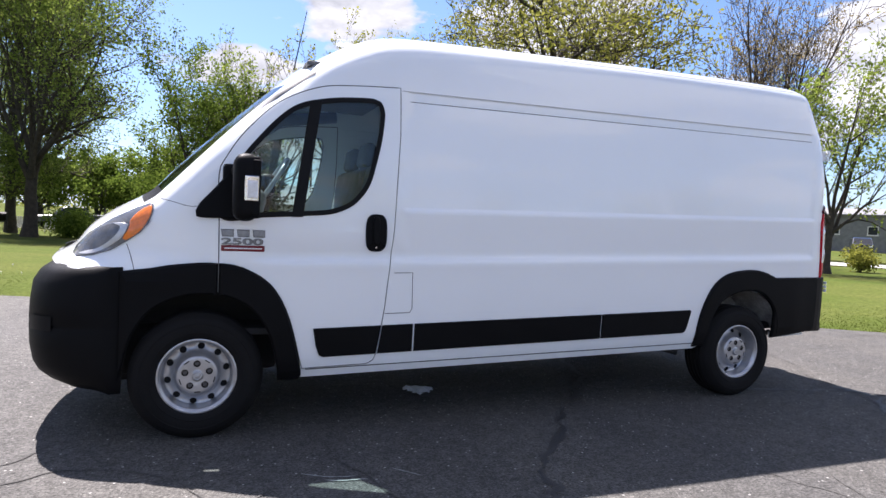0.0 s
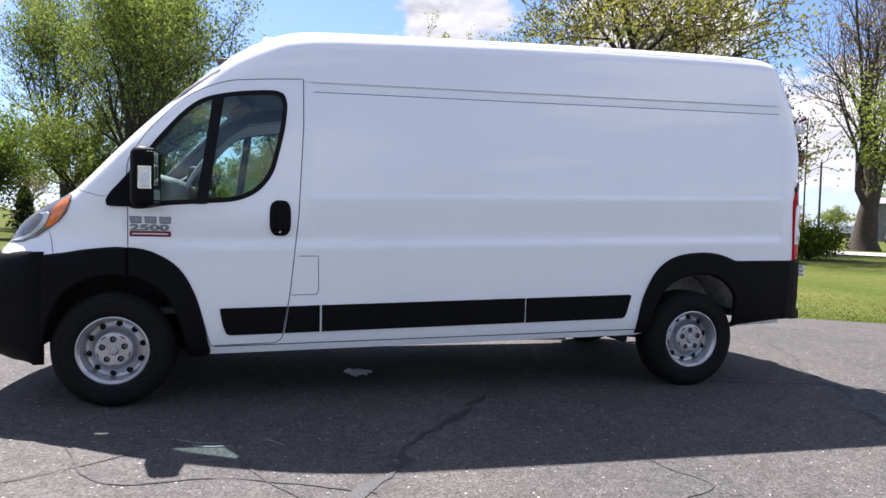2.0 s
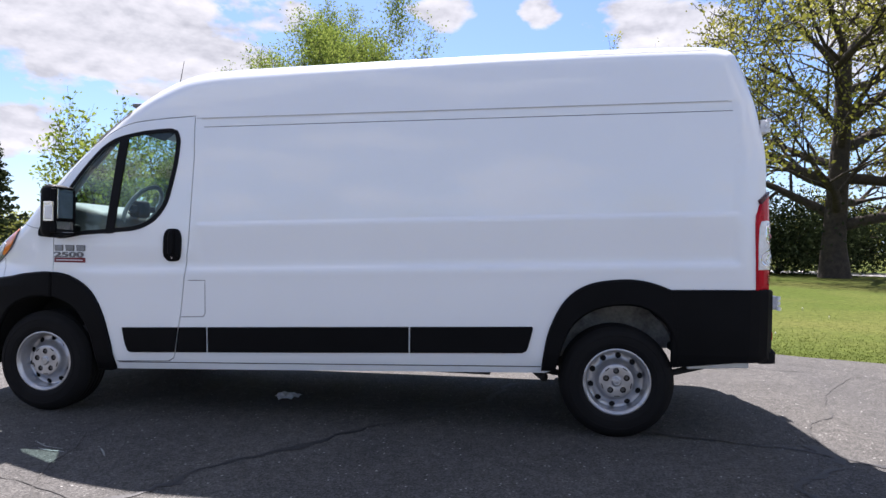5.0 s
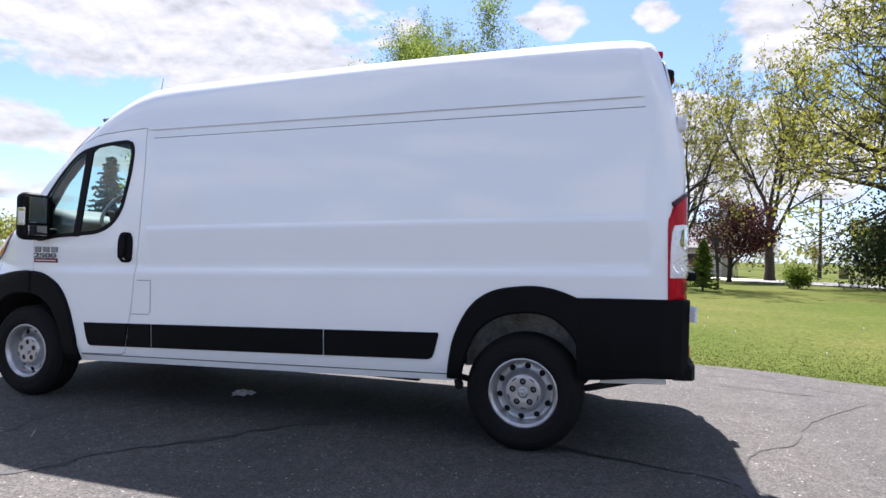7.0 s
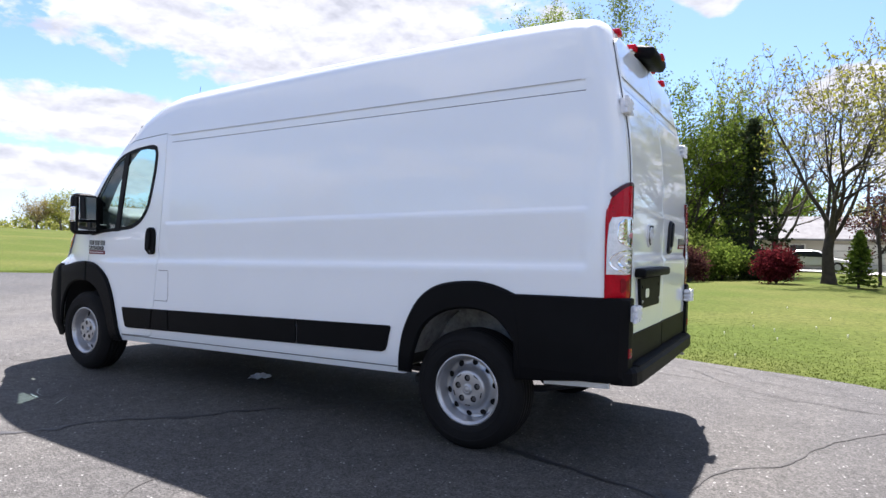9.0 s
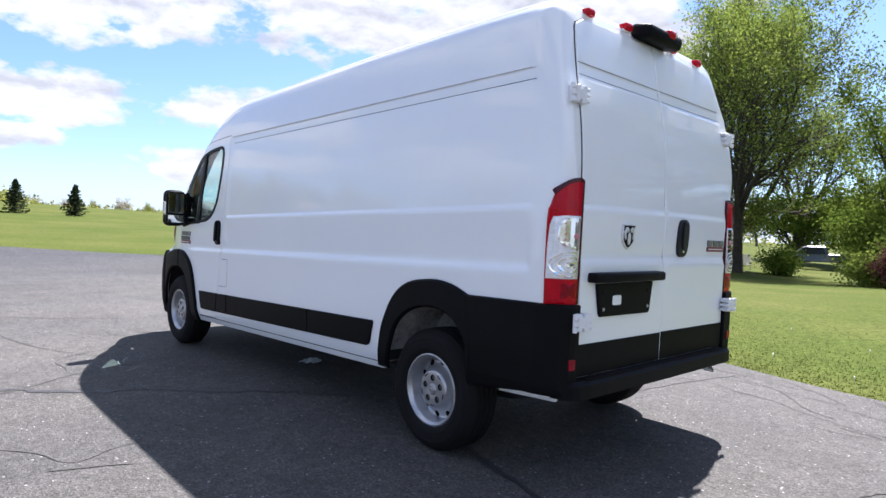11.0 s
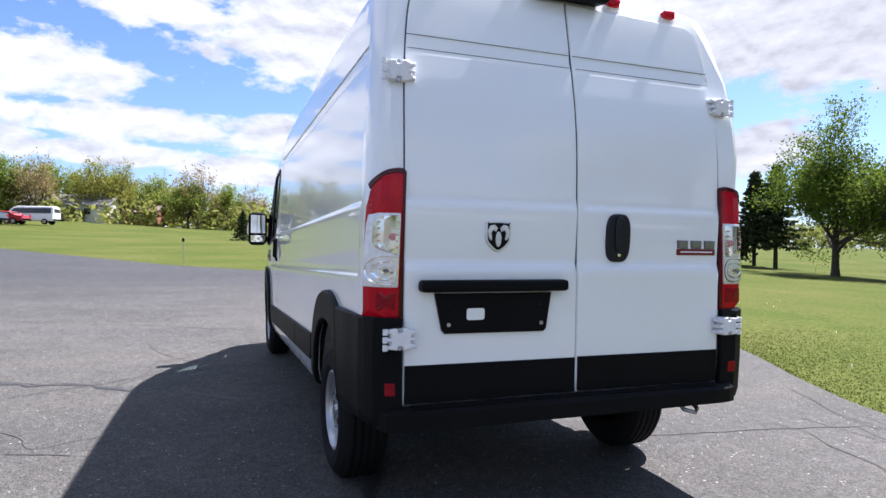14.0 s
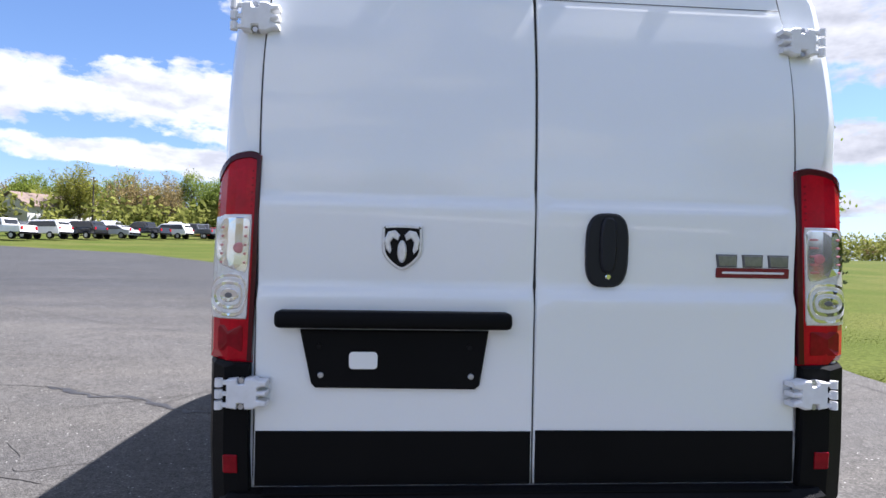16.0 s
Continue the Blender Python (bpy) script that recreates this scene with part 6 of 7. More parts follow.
tree(4.2, 36.5, 10.5, 3.6, 66, 900, 0.12, LEAF_BROWN, "bare grey tree beside the conifer", BARKGREY, last=4, radius=0.2, scatter=0.06, spread=(40, 40, 42, 42, 40))
tree(-16.4, 30.8, 8.8, 3.9, 70, 30000, 0.13, LEAF_GREEN, "dense green tree beside the conifers", radius=0.2, kids=(13, 6, 4, 4, 3), start=0.34, lens=(0.5, 0.5, 0.32, 0.19, 0.11, 0.06), spread=(62, 48, 45, 45, 40), scatter=0.2)
spruce(-20.5, 50.0, 3.4, 1.3, 78, 2200, 0.2, "small dark spruce on the lawn", clear=0.05)
for x, y, s in ((-9.0, 62.0, 71), (-3.0, 60.0, 72), (-15.0, 67.0, 73), (3.0, 63.0, 74)):
    tree(x, y, 7.5, 5.0, s, 11000, 0.24, LEAF_GREEN, "low leafy green tree along the far lawn", radius=0.25, lens=(0.2, 0.62, 0.34, 0.19, 0.11, 0.06), last=3)
spruce(3.2, 33.5, 8.4, 2.5, 81, 3800, 0.2, "tall dark conifer behind the shrub bed", clear=0.05)
spruce(-22.4, 33.3, 6.6, 1.8, 84, 4500, 0.24, "dark spruce with bare lower trunk", clear=0.22)
spruce(-23.8, 33.0, 6.2, 1.7, 86, 4200, 0.24, "dark spruce standing close to another", clear=0.22)
for k, (x, y, h) in enumerate(((-47.5, 1.8, 2.5), (-46.0, 5.3, 2.4), (-45.0, 8.8, 2.3))):
    spruce(x, y, h, 0.95, 90 + k, 1800, 0.16, "small dark spruce in the open field", clear=0.03, group="small spruces in the field")
spruce(7.45, 24.3, 2.15, 0.75, 97, 3000, 0.12, "small bushy pine on the lawn", LEAF_GREEN, clear=0.1)
shrub(4.7, 26.0, 1.55, 0.85, 101, 6000, 0.10, LEAF_RED, "round dark red barberry shrub")
shrub(2.3, 28.6, 1.7, 1.3, 103, 5000, 0.12, LEAF_GREEN, "green shrub in the bed")
shrub(0.4, 28.2, 1.5, 1.4, 105, 5000, 0.12, LEAF_LIGHT, "light green shrub in the bed")
shrub(3.6, 29.6, 1.2, 1.2, 107, 4000, 0.11, LEAF_DARK, "low dark shrub in the bed")
shrub(21.6, 17.9, 1.7, 1.15, 109, 4500, 0.11, LEAF_GREEN, "loose green bush on the lawn")
shrub(12.3, 30.0, 1.25, 0.8, 111, 2600, 0.1, LEAF_GREEN, "small green shrub on the lawn")
shrub(26.5, 14.6, 1.3, 0.7, 113, 2200, 0.1, LEAF_YOUNG, "yellow-green shrub by the road")
shrub(21.8, 34.5, 4.6, 3.4, 127, 13000, 0.15, LEAF_DARK, "dark green bush in the shade beyond the big tree")
shrub(17.6, 32.4, 4.2, 4.2, 117, 15000, 0.15, LEAF_DARK, "tall many-stemmed dark green bush behind the big tree")
shrub(1.25, 26.2, 1.75, 0.8, 119, 5500, 0.09, LEAF_PURPLE, "round dark purple shrub in the bed")
shrub(1.0, 30.2, 2.6, 1.6, 121, 6000, 0.12, LEAF_LIGHT, "tall light green shrub in the bed")
shrub(-25.2, 32.0, 2.8, 1.7, 115, 6000, 0.2, LEAF_DARK, "big dark round shrub by the spruces")

# far tree line: a few grown trees, repeated with other sizes and turns
far_kinds = []
for k, (mat, leaves, bark) in enumerate(((LEAF_LIGHT, 3800, BARK), (LEAF_YOUNG, 3000, BARKGREY), (LEAF_BROWN, 2200, BARKGREY), (LEAF_MID, 4600, BARK))):
    far_kinds.append(tree(0, 0, 13.0, 5.5, 130 + k, int(leaves * 1.3), 0.33, mat, ("light green", "yellow-green", "brownish budding", "green")[k] + " tree in the far tree line", bark, last=3, radius=0.3, scatter=0.28, group="far tree line", sink=0.0))
rng = np.random.default_rng(77)
EYE = np.array((7.0, 0.0))


def bearing_place(b, d):
    return EYE[0] + d * math.sin(radians(b)), EYE[1] + d * math.cos(radians(b))


used = set()
spots = []
for b in np.arange(-127, -86.5, 1.15):
    spots.append((b + rng.uniform(-0.4, 0.4), rng.uniform(112, 140), rng.uniform(0.5, 0.85)))
for b in np.arange(-126, -87, 2.6):
    spots.append((b, rng.uniform(145, 165), rng.uniform(0.75, 1.0)))
for b in np.arange(-83, -28, 2.0):
    spots.append((b, rng.uniform(230, 300), rng.uniform(0.35, 0.55)))
for b in np.arange(-65, -58, 1.7):
    spots.append((b, rng.uniform(140, 170), rng.uniform(0.5, 0.75)))
for b in np.arange(-24, 80, 3.4):
    spots.append((b, rng.uniform(120, 200), rng.uniform(0.5, 0.9)))
for b in np.arange(85, 230, 4.5):
    spots.append((b, rng.uniform(70, 120), rng.uniform(0.7, 1.1)))
for i, (b, d, s) in enumerate(spots):
    x, y = bearing_place(b, d)
    kind = far_kinds[int(rng.choice(4, p=(0.18, 0.26, 0.50, 0.06)))]
    m = Matrix.Translation((x, y, float(ground(x, y)) - 0.2)) @ Matrix.Rotation(rng.uniform(0, 6.28), 4, "Z") @ Matrix.Diagonal((s * rng.uniform(0.9, 1.25), s * rng.uniform(0.9, 1.25), s, 1))
    if kind in used:
        t = copy_thing(kind, m)
        t.scale = m.to_scale()
    else:
        kind.matrix_basis = m
        used.add(kind)

# far hedge and undergrowth that closes the gaps under the tree line
r = np.random.default_rng(9)
hp = []
for b in np.arange(-128, -26, 0.12):
    d = np.interp(b, [-128, -86, -80, -26], [112, 118, 240, 240]) + r.uniform(-6, 22)
    x, y = bearing_place(b, d)
    for _ in range(2 if b < -64 else 4):
        hp.append((x, y, float(ground(x, y)) + r.uniform(0.3, np.interp(b, [-128, -86, -80, -67, -63, -26], [4.0, 3.6, 2.0, 2.0, 8.0, 8.0]))))
for b in np.arange(-26, 232, 0.3):
    x, y = bearing_place(b, 185 + r.uniform(-6, 6))
    hp.append((x, y, r.uniform(0.2, 5.0)))
hedge = leaf_mesh("far_hedge", hp, 60000, 0.85, 0.9, 5, LEAF_HEDGE, None, "")
tagged(hedge, "green undergrowth closing the horizon under the tree line", "hedge", kind="stuff")

# ---- grass blades along the edge of the lot, and small flowers ----
r = np.random.default_rng(4)
edge_near = resample([(9.4, 2.1), (8.4, 2.6), (7.2, 3.35), (6.2, 3.75), (5.2, 4.0), (3.7, 4.5), (1.2, 5.85), (-2.3, 6.4), (-5.2, 6.8)], 0.05, False)
tn = np.gradient(edge_near, axis=0)
tn /= np.linalg.norm(tn, axis=1)[:, None]
out_n = np.stack((tn[:, 1], -tn[:, 0]), 1)
if out_n[100][1] < 0:
    out_n = -out_n


def blade_field(count, tall, seed):
    r = np.random.default_rng(seed)
    p = np.column_stack((r.uniform(-12, 13, count * 3), r.uniform(1.0, 20, count * 3)))
    d = edge_distance(p, np.array(LOT[3:15], float), False)[0]
    lawn = ~inside(p, np.array(LOT, float))
    keep = (lawn & (r.uniform(size=len(p)) < np.exp(-d / 1.3))) | (~lawn & (d < 0.06) & (r.uniform(size=len(p)) < 0.4))
    p, d = p[keep], d[keep]
    count = len(p)
    z = ground(p[:, 0], p[:, 1]) - 0.036
    a = r.uniform(0, math.tau, count)
    w = r.uniform(0.004, 0.009, count)
    h = tall * r.uniform(0.5, 1.3, count) * np.where(d < 0.12, 1.25, 1.0)
    side = np.stack((np.cos(a) * w, np.sin(a) * w, np.zeros(count)), 1)
    tip = np.stack((np.sin(a) * h * r.normal(0, 0.5, count), np.cos(a) * h * r.normal(0, 0.5, count), h), 1)
    b = np.column_stack((p, z))
    v = np.stack((b - side, b + side, b + tip), 1).reshape(-1, 3)
    me = bpy.data.meshes.new("grass")
    me.vertices.add(count * 3)
    me.vertices.foreach_set("co", v.astype(np.float32).ravel())
    me.loops.add(count * 3)
    me.loops.foreach_set("vertex_index", np.arange(count * 3, dtype=np.int32))
    me.polygons.add(count)
    me.polygons.foreach_set("loop_start", np.arange(0, count * 3, 3, dtype=np.int32))
    me.update(calc_edges=True)
    return me


LEAF_GRASS = leaf_material("grass_blade_leaf", (0.076, 0.095, 0.019), (0.058, 0.076, 0.014), 0.3)
me = blade_field(300000, 0.014, 31)
me.materials.append(LEAF_GRASS)
tagged(new("grass", me), "short green grass blades along the asphalt edge", "grass", kind="stuff")
FLOWER = material("dandelion_yellow", (0.75, 0.60, 0.08), 0.8, vary=0.2, scale=30)
SEEDHEAD = material("dandelion_seed_head", (0.7, 0.7, 0.66), 0.9, vary=0.1, scale=30)
fv, ff = [], []
for k in range(36):
    i = r.integers(0, len(edge_near))
    p = edge_near[i] + out_n[i] * (0.3 + 9 * r.beta(1.0, 1.6))
    z = float(ground(p[0], p[1])) + 0.03
    c = len(fv)
    s = r.uniform(0.006, 0.011)
    fv += [(p[0] - s, p[1], z), (p[0], p[1] - s, z), (p[0] + s, p[1], z), (p[0], p[1] + s, z), (p[0], p[1], z + s), (p[0], p[1], z - 0.06)]
    ff += [(c, c + 1, c + 4), (c + 1, c + 2, c + 4), (c + 2, c + 3, c + 4), (c + 3, c, c + 4), (c, c + 5, c + 1), (c + 1, c + 5, c + 2), (c + 2, c + 5, c + 3), (c + 3, c + 5, c)]
tagged(mesh_object("flowers", fv, ff, SEEDHEAD), "pale dandelion heads scattered in the lawn", "flowers", kind="stuff")


# ---- parked vehicles, houses, poles and small things in the distance ----
WALLWHITE = material("white_siding", (0.62, 0.61, 0.58), 0.8, vary=0.08, scale=2, fine=20, bump=0.2)
WALLTAN = material("tan_siding", (0.40, 0.37, 0.32), 0.8, vary=0.08, scale=2, fine=20, bump=0.2)
BRICK = material("red_brick_wall", (0.28, 0.10, 0.07), 0.9, vary=0.2, scale=3, fine=25, bump=0.3)
ROOFGREY = material("grey_shingles", (0.17, 0.17, 0.175), 0.9, vary=0.2, scale=2, fine=12, bump=0.4)
ROOFBROWN = material("brown_shingles", (0.16, 0.12, 0.10), 0.9, vary=0.2, scale=2, fine=12, bump=0.4)
PANE = material("dark_window_pane", (0.02, 0.024, 0.03), 0.08, vary=0.1)
CONCRETE = material("pale_concrete", (0.42, 0.41, 0.39), 0.85, vary=0.12, scale=0.8, fine=30, bump=0.2)
WOOD = material("weathered_wood", (0.14, 0.10, 0.07), 0.85, vary=0.3, scale=3, fine=40, bump=0.3)
POLEWOOD = material("dark_pole_wood", (0.06, 0.05, 0.042), 0.9, vary=0.3, scale=2, fine=30, bump=0.3)
CLOTHRED = material("flag_red", (0.45, 0.03, 0.04), 0.8, vary=0.1)
CLOTHBLUE = material("flag_blue", (0.03, 0.04, 0.16), 0.8, vary=0.1)
CLOTHWHITE = material("flag_white", (0.7, 0.7, 0.7), 0.8, vary=0.05)


def car_paint(name, colour):
    return material(name, colour, 0.25, coat=0.8, vary=0.04, scale=3)


CARS = {"white": car_paint("car_white", (0.72, 0.72, 0.72)), "black": car_paint("car_black", (0.012, 0.012, 0.014)), "silver": car_paint("car_silver", (0.42, 0.43, 0.45)),
        "red": car_paint("car_red", (0.35, 0.015, 0.02)), "grey": car_paint("car_grey", (0.06, 0.065, 0.07))}
# side outlines (length, height) of body and glasshouse
SHAPES = {
    "suv": (4.7, [(0, 0.45), (0, 0.95), (0.9, 1.08), (1.55, 1.62), (1.9, 1.72), (4.2, 1.74), (4.6, 1.1), (4.7, 0.9), (4.7, 0.45)], [(1.2, 1.10), (1.66, 1.58), (4.1, 1.62), (4.4, 1.12)]),
    "sedan": (4.7, [(0, 0.4), (0, 0.78), (1.2, 0.92), (1.95, 1.38), (2.4, 1.44), (3.3, 1.40), (4.0, 1.02), (4.65, 0.95), (4.7, 0.4)], [(1.45, 0.96), (2.05, 1.34), (3.2, 1.34), (3.75, 1.0)]),
    "pickup": (5.6, [(0, 0.55), (0, 1.05), (1.3, 1.15), (1.95, 1.75), (2.3, 1.84), (3.55, 1.84), (3.8, 1.25), (5.5, 1.22), (5.6, 0.6)], [(1.6, 1.2), (2.08, 1.72), (3.4, 1.74), (3.6, 1.22)]),
    "minibus": (5.9, [(0, 0.4), (0, 1.0), (0.7, 1.2), (1.5, 1.95), (1.9, 2.1), (5.7, 2.12), (5.9, 1.9), (5.9, 0.4)], [(1.2, 1.3), (1.62, 1.85), (5.6, 1.9), (5.65, 1.3)]),
}


def far_car(shape, colour, x, y, turn, label, group="parked cars in the far row"):
    """A parked car: rounded body, glass band, lamps, bumpers and four wheels."""
    length, outline, glass = SHAPES[shape]
    c = empty("minibus" if shape == "minibus" else ("pickup" if shape == "pickup" else "car"), label, "car", group)
    half = 0.92
    mid = np.array([(a - length / 2, b) for a, b in outline])
    loop = resample(mid, 0.25)
    verts, faces = [], []
    rings = []
    for y_at, shrink in ((-half, 0.06), (-half + 0.08, 0.0), (half - 0.08, 0.0), (half, 0.06)):
        ring = inset(loop[::-1], shrink)
        tum = np.clip((ring[:, 1] - 1.0) * 0.18, 0, 0.2)
        rings.append(len(verts))
        verts += [(a, y_at - math.copysign(t, y_at), b) for (a, b), t in zip(ring, tum)]
    n = len(loop)
    for q in range(3):
        faces += [(rings[q] + i, rings[q] + (i + 1) % n, rings[q + 1] + (i + 1) % n, rings[q + 1] + i) for i in range(n)]
    co, tri = fill(inset(loop[::-1], 0.06), (), None)
    for sgn in (-1, 1):
        k = len(verts)
        verts += [(a, sgn * (half - np.clip((b - 1.0) * 0.18, 0, 0.2)), b) for a, b in co]
        faces += [tuple(int(i) + k for i in t) for t in tri]
    mesh_object("body", verts, faces, CARS[colour], c, "", smooth=False)
    g = np.array([(a - length / 2, b) for a, b in glass])
    for sgn in (-1, 1):
        slab("side_glass", g, lambda u, v, off, s=sgn: (u, s * (half - float(np.clip((v - 1.0) * 0.18, 0, 0.2)) + off), v), PANE, c, 0.012, 0.003, step=0.4)
        for xp in ((-length / 2 + 0.9), (length / 2 - 0.95)):
            w = part("wheel", tube_bm([(xp, sgn * 0.70, 0.34), (xp, sgn * 0.93, 0.34)], 0.34, 18), RUBBER, c)
            part("rim", tube_bm([(xp, sgn * 0.90, 0.34), (xp, sgn * 0.94, 0.34)], 0.2, 14), STEEL, w)
    tail_x2 = length / 2
    for sgn in (-1, 1):
        part("tail_light", box_bm(0.06, 0.2, 0.3, (tail_x2 - 0.04, sgn * 0.74, 0.98), 0.02), REDLENS, c)
        part("head_light", box_bm(0.1, 0.36, 0.16, (-length / 2 + 0.02, sgn * 0.62, 0.78), 0.03), CLEARLENS, c)
    zr = {"suv": 1.36, "sedan": 1.2, "pickup": 1.5, "minibus": 1.6}[shape]
    xr = {"suv": 2.06, "sedan": 1.25, "pickup": 0.9, "minibus": 2.93}[shape]
    part("rear_glass", box_bm(0.08, 1.3, 0.42 if shape != "sedan" else 0.3, (xr, 0, zr), 0.02, Matrix.Rotation(radians(-14 if shape != "minibus" else -2), 4, "Y")), PANE, c)
    part("bumper", box_bm(0.2, 1.75, 0.22, (length / 2 - 0.05, 0, 0.55), 0.05), PLASTIC, c)
    part("windscreen", box_bm(0.06, 1.4, 0.62, ({"suv": -0.95, "sedan": -0.6, "pickup": -1.0, "minibus": -1.55}[shape], 0, {"suv": 1.35, "sedan": 1.18, "pickup": 1.47, "minibus": 1.6}[shape]), 0.02, Matrix.Rotation(radians(48), 4, "Y")), PANE, c)
    c.matrix_world = Matrix.Translation((x, y, float(ground(x, y)) + 0.02)) @ Matrix.Rotation(radians(turn), 4, "Z")
    return c


ROW = [("pickup", "white"), ("suv", "white"), ("suv", "black"), ("sedan", "silver"), ("pickup", "black"), ("suv", "white"), ("pickup", "grey"), ("sedan", "red"), ("minibus", "white")]
WORD = {"suv": "off-roader", "sedan": "saloon car", "pickup": "pickup truck", "minibus": "passenger van"}
a, b = np.array((-49.5, -33.5)), np.array((-77.0, -20.5))
for k, (shape, colour) in enumerate(ROW):
    p = a + (b - a) * k / (len(ROW) - 1)
    far_car(shape, colour, p[0], p[1], 75 + 3 * math.sin(2.7 * k), colour + " " + WORD[shape] + " parked in the far row")
for k, (shape, colour) in enumerate((("sedan", "grey"), ("suv", "white"), ("suv", "silver"), ("sedan", "red"), ("pickup", "white"), ("suv", "black"))):
    p = a + (b - a) * (k + 0.4) / 6 + np.array((-7.5, -4.5))
    far_car(shape, colour, p[0], p[1], 190, colour + " " + WORD[shape] + " in the second row", "parked cars in the second row")
for k, (shape, colour) in enumerate((("sedan", "white"), ("suv", "grey"), ("sedan", "silver"), ("sedan", "red"), ("suv", "black"), ("sedan", "white"), ("pickup", "silver"), ("sedan", "grey"))):
    f = k / 7
    far_car(shape, colour, 54 + 20 * f, 54 - 22 * f, 40, colour + " " + WORD[shape] + " at the showroom", "parked cars at the showroom")
far_car("sedan", "white", 6.2, 45.5, 172, "white saloon car before the garage", "cars by the house")
far_car("pickup", "grey", -9.5, 54.0, 15, "grey pickup truck under the trees", "cars by the house")
far_car("sedan", "silver", -4.5, 56.0, 5, "silver saloon car under the trees", "cars by the house")


def house(x, y, turn, wide, deep, eave, ridge, wall, roof, label, windows=3, garage=False, name="house"):
    """A gabled house: walls, overhanging roof, windows with frames and sills, and a door or garage door."""
    h = empty(name, label, "house", "houses round the lot")
    bm = bmesh.new()
    w, d = wide / 2, deep / 2
    base = [bm.verts.new(v) for v in ((-w, -d, -0.6), (w, -d, -0.6), (w, d, -0.6), (-w, d, -0.6))]
    top = [bm.verts.new(v) for v in ((-w, -d, eave), (w, -d, eave), (w, d, eave), (-w, d, eave))]
    pk = [bm.verts.new(v) for v in ((-w, 0, ridge - 0.05), (w, 0, ridge - 0.05))]
    for f in ((base[0], base[1], top[1], top[0]), (base[2], base[3], top[3], top[2]), (base[1], base[2], top[2], pk[1], top[1]), (base[3], base[0], top[0], pk[0], top[3])):
        bm.faces.new(f)
    part("wall", bm, wall, h)
    bm = bmesh.new()
    o, t = 0.4, 0.16
    k = (ridge - eave) / d
    for sgn in (-1, 1):
        q = [bm.verts.new(v) for v in ((-w - o, sgn * (d + o), eave - o * k), (w + o, sgn * (d + o), eave - o * k), (w + o, 0, ridge), (-w - o, 0, ridge), (-w - o, sgn * (d + o), eave - o * k + t), (w + o, sgn * (d + o), eave - o * k + t), (w + o, 0, ridge + t), (-w - o, 0, ridge + t))]
        for f in ((0, 1, 2, 3), (4, 5, 6, 7), (0, 1, 5, 4), (1, 2, 6, 5), (3, 0, 4, 7)):
            bm.faces.new([q[i] for i in f])
    part("roof", bm, roof, h)
    for k2 in range(windows):
        xw = -w + wide * (k2 + 0.6) / (windows + 0.4)
        fr = part("window", box_bm(1.15, 0.08, 1.15, (xw, -d - 0.02, eave * 0.58), 0.01), WALLWHITE, h)
        part("pane", box_bm(0.95, 0.06, 0.95, (xw, -d - 0.045, eave * 0.58), 0.005), PANE, fr)
        part("sill", box_bm(1.3, 0.14, 0.07, (xw, -d - 0.06, eave * 0.58 - 0.6), 0.01), WALLWHITE, fr)
    if garage:
        g = part("garage_door", box_bm(4.6, 0.08, 2.0, (w - 3.2, -d - 0.03, 0.95), 0.01), WALLWHITE, h, "pale sectional garage door")
        for z in (0.45, 0.95, 1.45):
            part("groove", box_bm(4.6, 0.02, 0.03, (w - 3.2, -d - 0.075, z)), ROOFGREY, g)
    else:
        part("door", box_bm(0.95, 0.08, 2.0, (w * 0.15, -d - 0.03, 0.98), 0.01), WOOD, h, "dark front door")
    h.matrix_world = Matrix.Translation((x, y, float(ground(x, y)))) @ Matrix.Rotation(radians(turn), 4, "Z")
    return h


house(7.6, 56.0, 0, 10.0, 7.0, 2.4, 4.1, WALLTAN, ROOFGREY, "low tan house with a grey roof and garage", 2, True)
house(43.0, 54.0, -40, 9.0, 8.0, 5.2, 8.0, WALLWHITE, ROOFGREY, "white two-storey house behind the purple tree", 3)
house(84.0, 52.0, -58, 30.0, 14.0, 4.6, 5.6, ROOFGREY, ROOFGREY, "long dark grey showroom with a wide window front", 7)
house(-96.0, -54.0, -118 + 90, 13.0, 8.0, 3.0, 5.0, WALLWHITE, ROOFBROWN, "white house with a brown roof behind the car row", 1, True)
house(-112.0, -22.5, -100 + 180, 13.0, 7.5, 2.5, 4.2, WALLWHITE, ROOFGREY, "low house with a grey roof and brick piers", 3)
house(-116.0, -13.5, 80, 8.0, 6.0, 2.2, 3.4, BRICK, ROOFBROWN, "low red brick house under the trees", 2)


def pole(x, y, height, label, arm=1.8):
    p = empty("utility_pole", label, "pole", "poles round the lot")
    part("post", tube_bm([(0, 0, -0.3), (0, 0, height)], [0.14, 0.1], 10), POLEWOOD, p)
    if arm:
        part("crossarm", box_bm(arm, 0.1, 0.12, (0, 0, height - 0.5), 0.01), POLEWOOD, p)
        for dx in (-0.8, -0.4, 0.4, 0.8):
            part("insulator", tube_bm([(dx * arm / 1.8, 0, height - 0.44), (dx * arm / 1.8, 0, height - 0.28)], 0.04, 8), CLOTHWHITE, p)
    p.location = (x, y, float(ground(x, y)))


pole(10.0, 58.0, 7.6, "dark wooden utility pole behind the garage")
pole(20.3, 58.0, 7.4, "dark wooden utility pole by the fence")
pole(-92.0, -46.0, 8.0, "wooden utility pole behind the parked cars")
pole(58.0, 56.0, 9.0, "tall dark lamp pole at the showroom", 0.0)
pole(-105.0, -25.0, 7.0, "thin pole by the low house", 0.0)

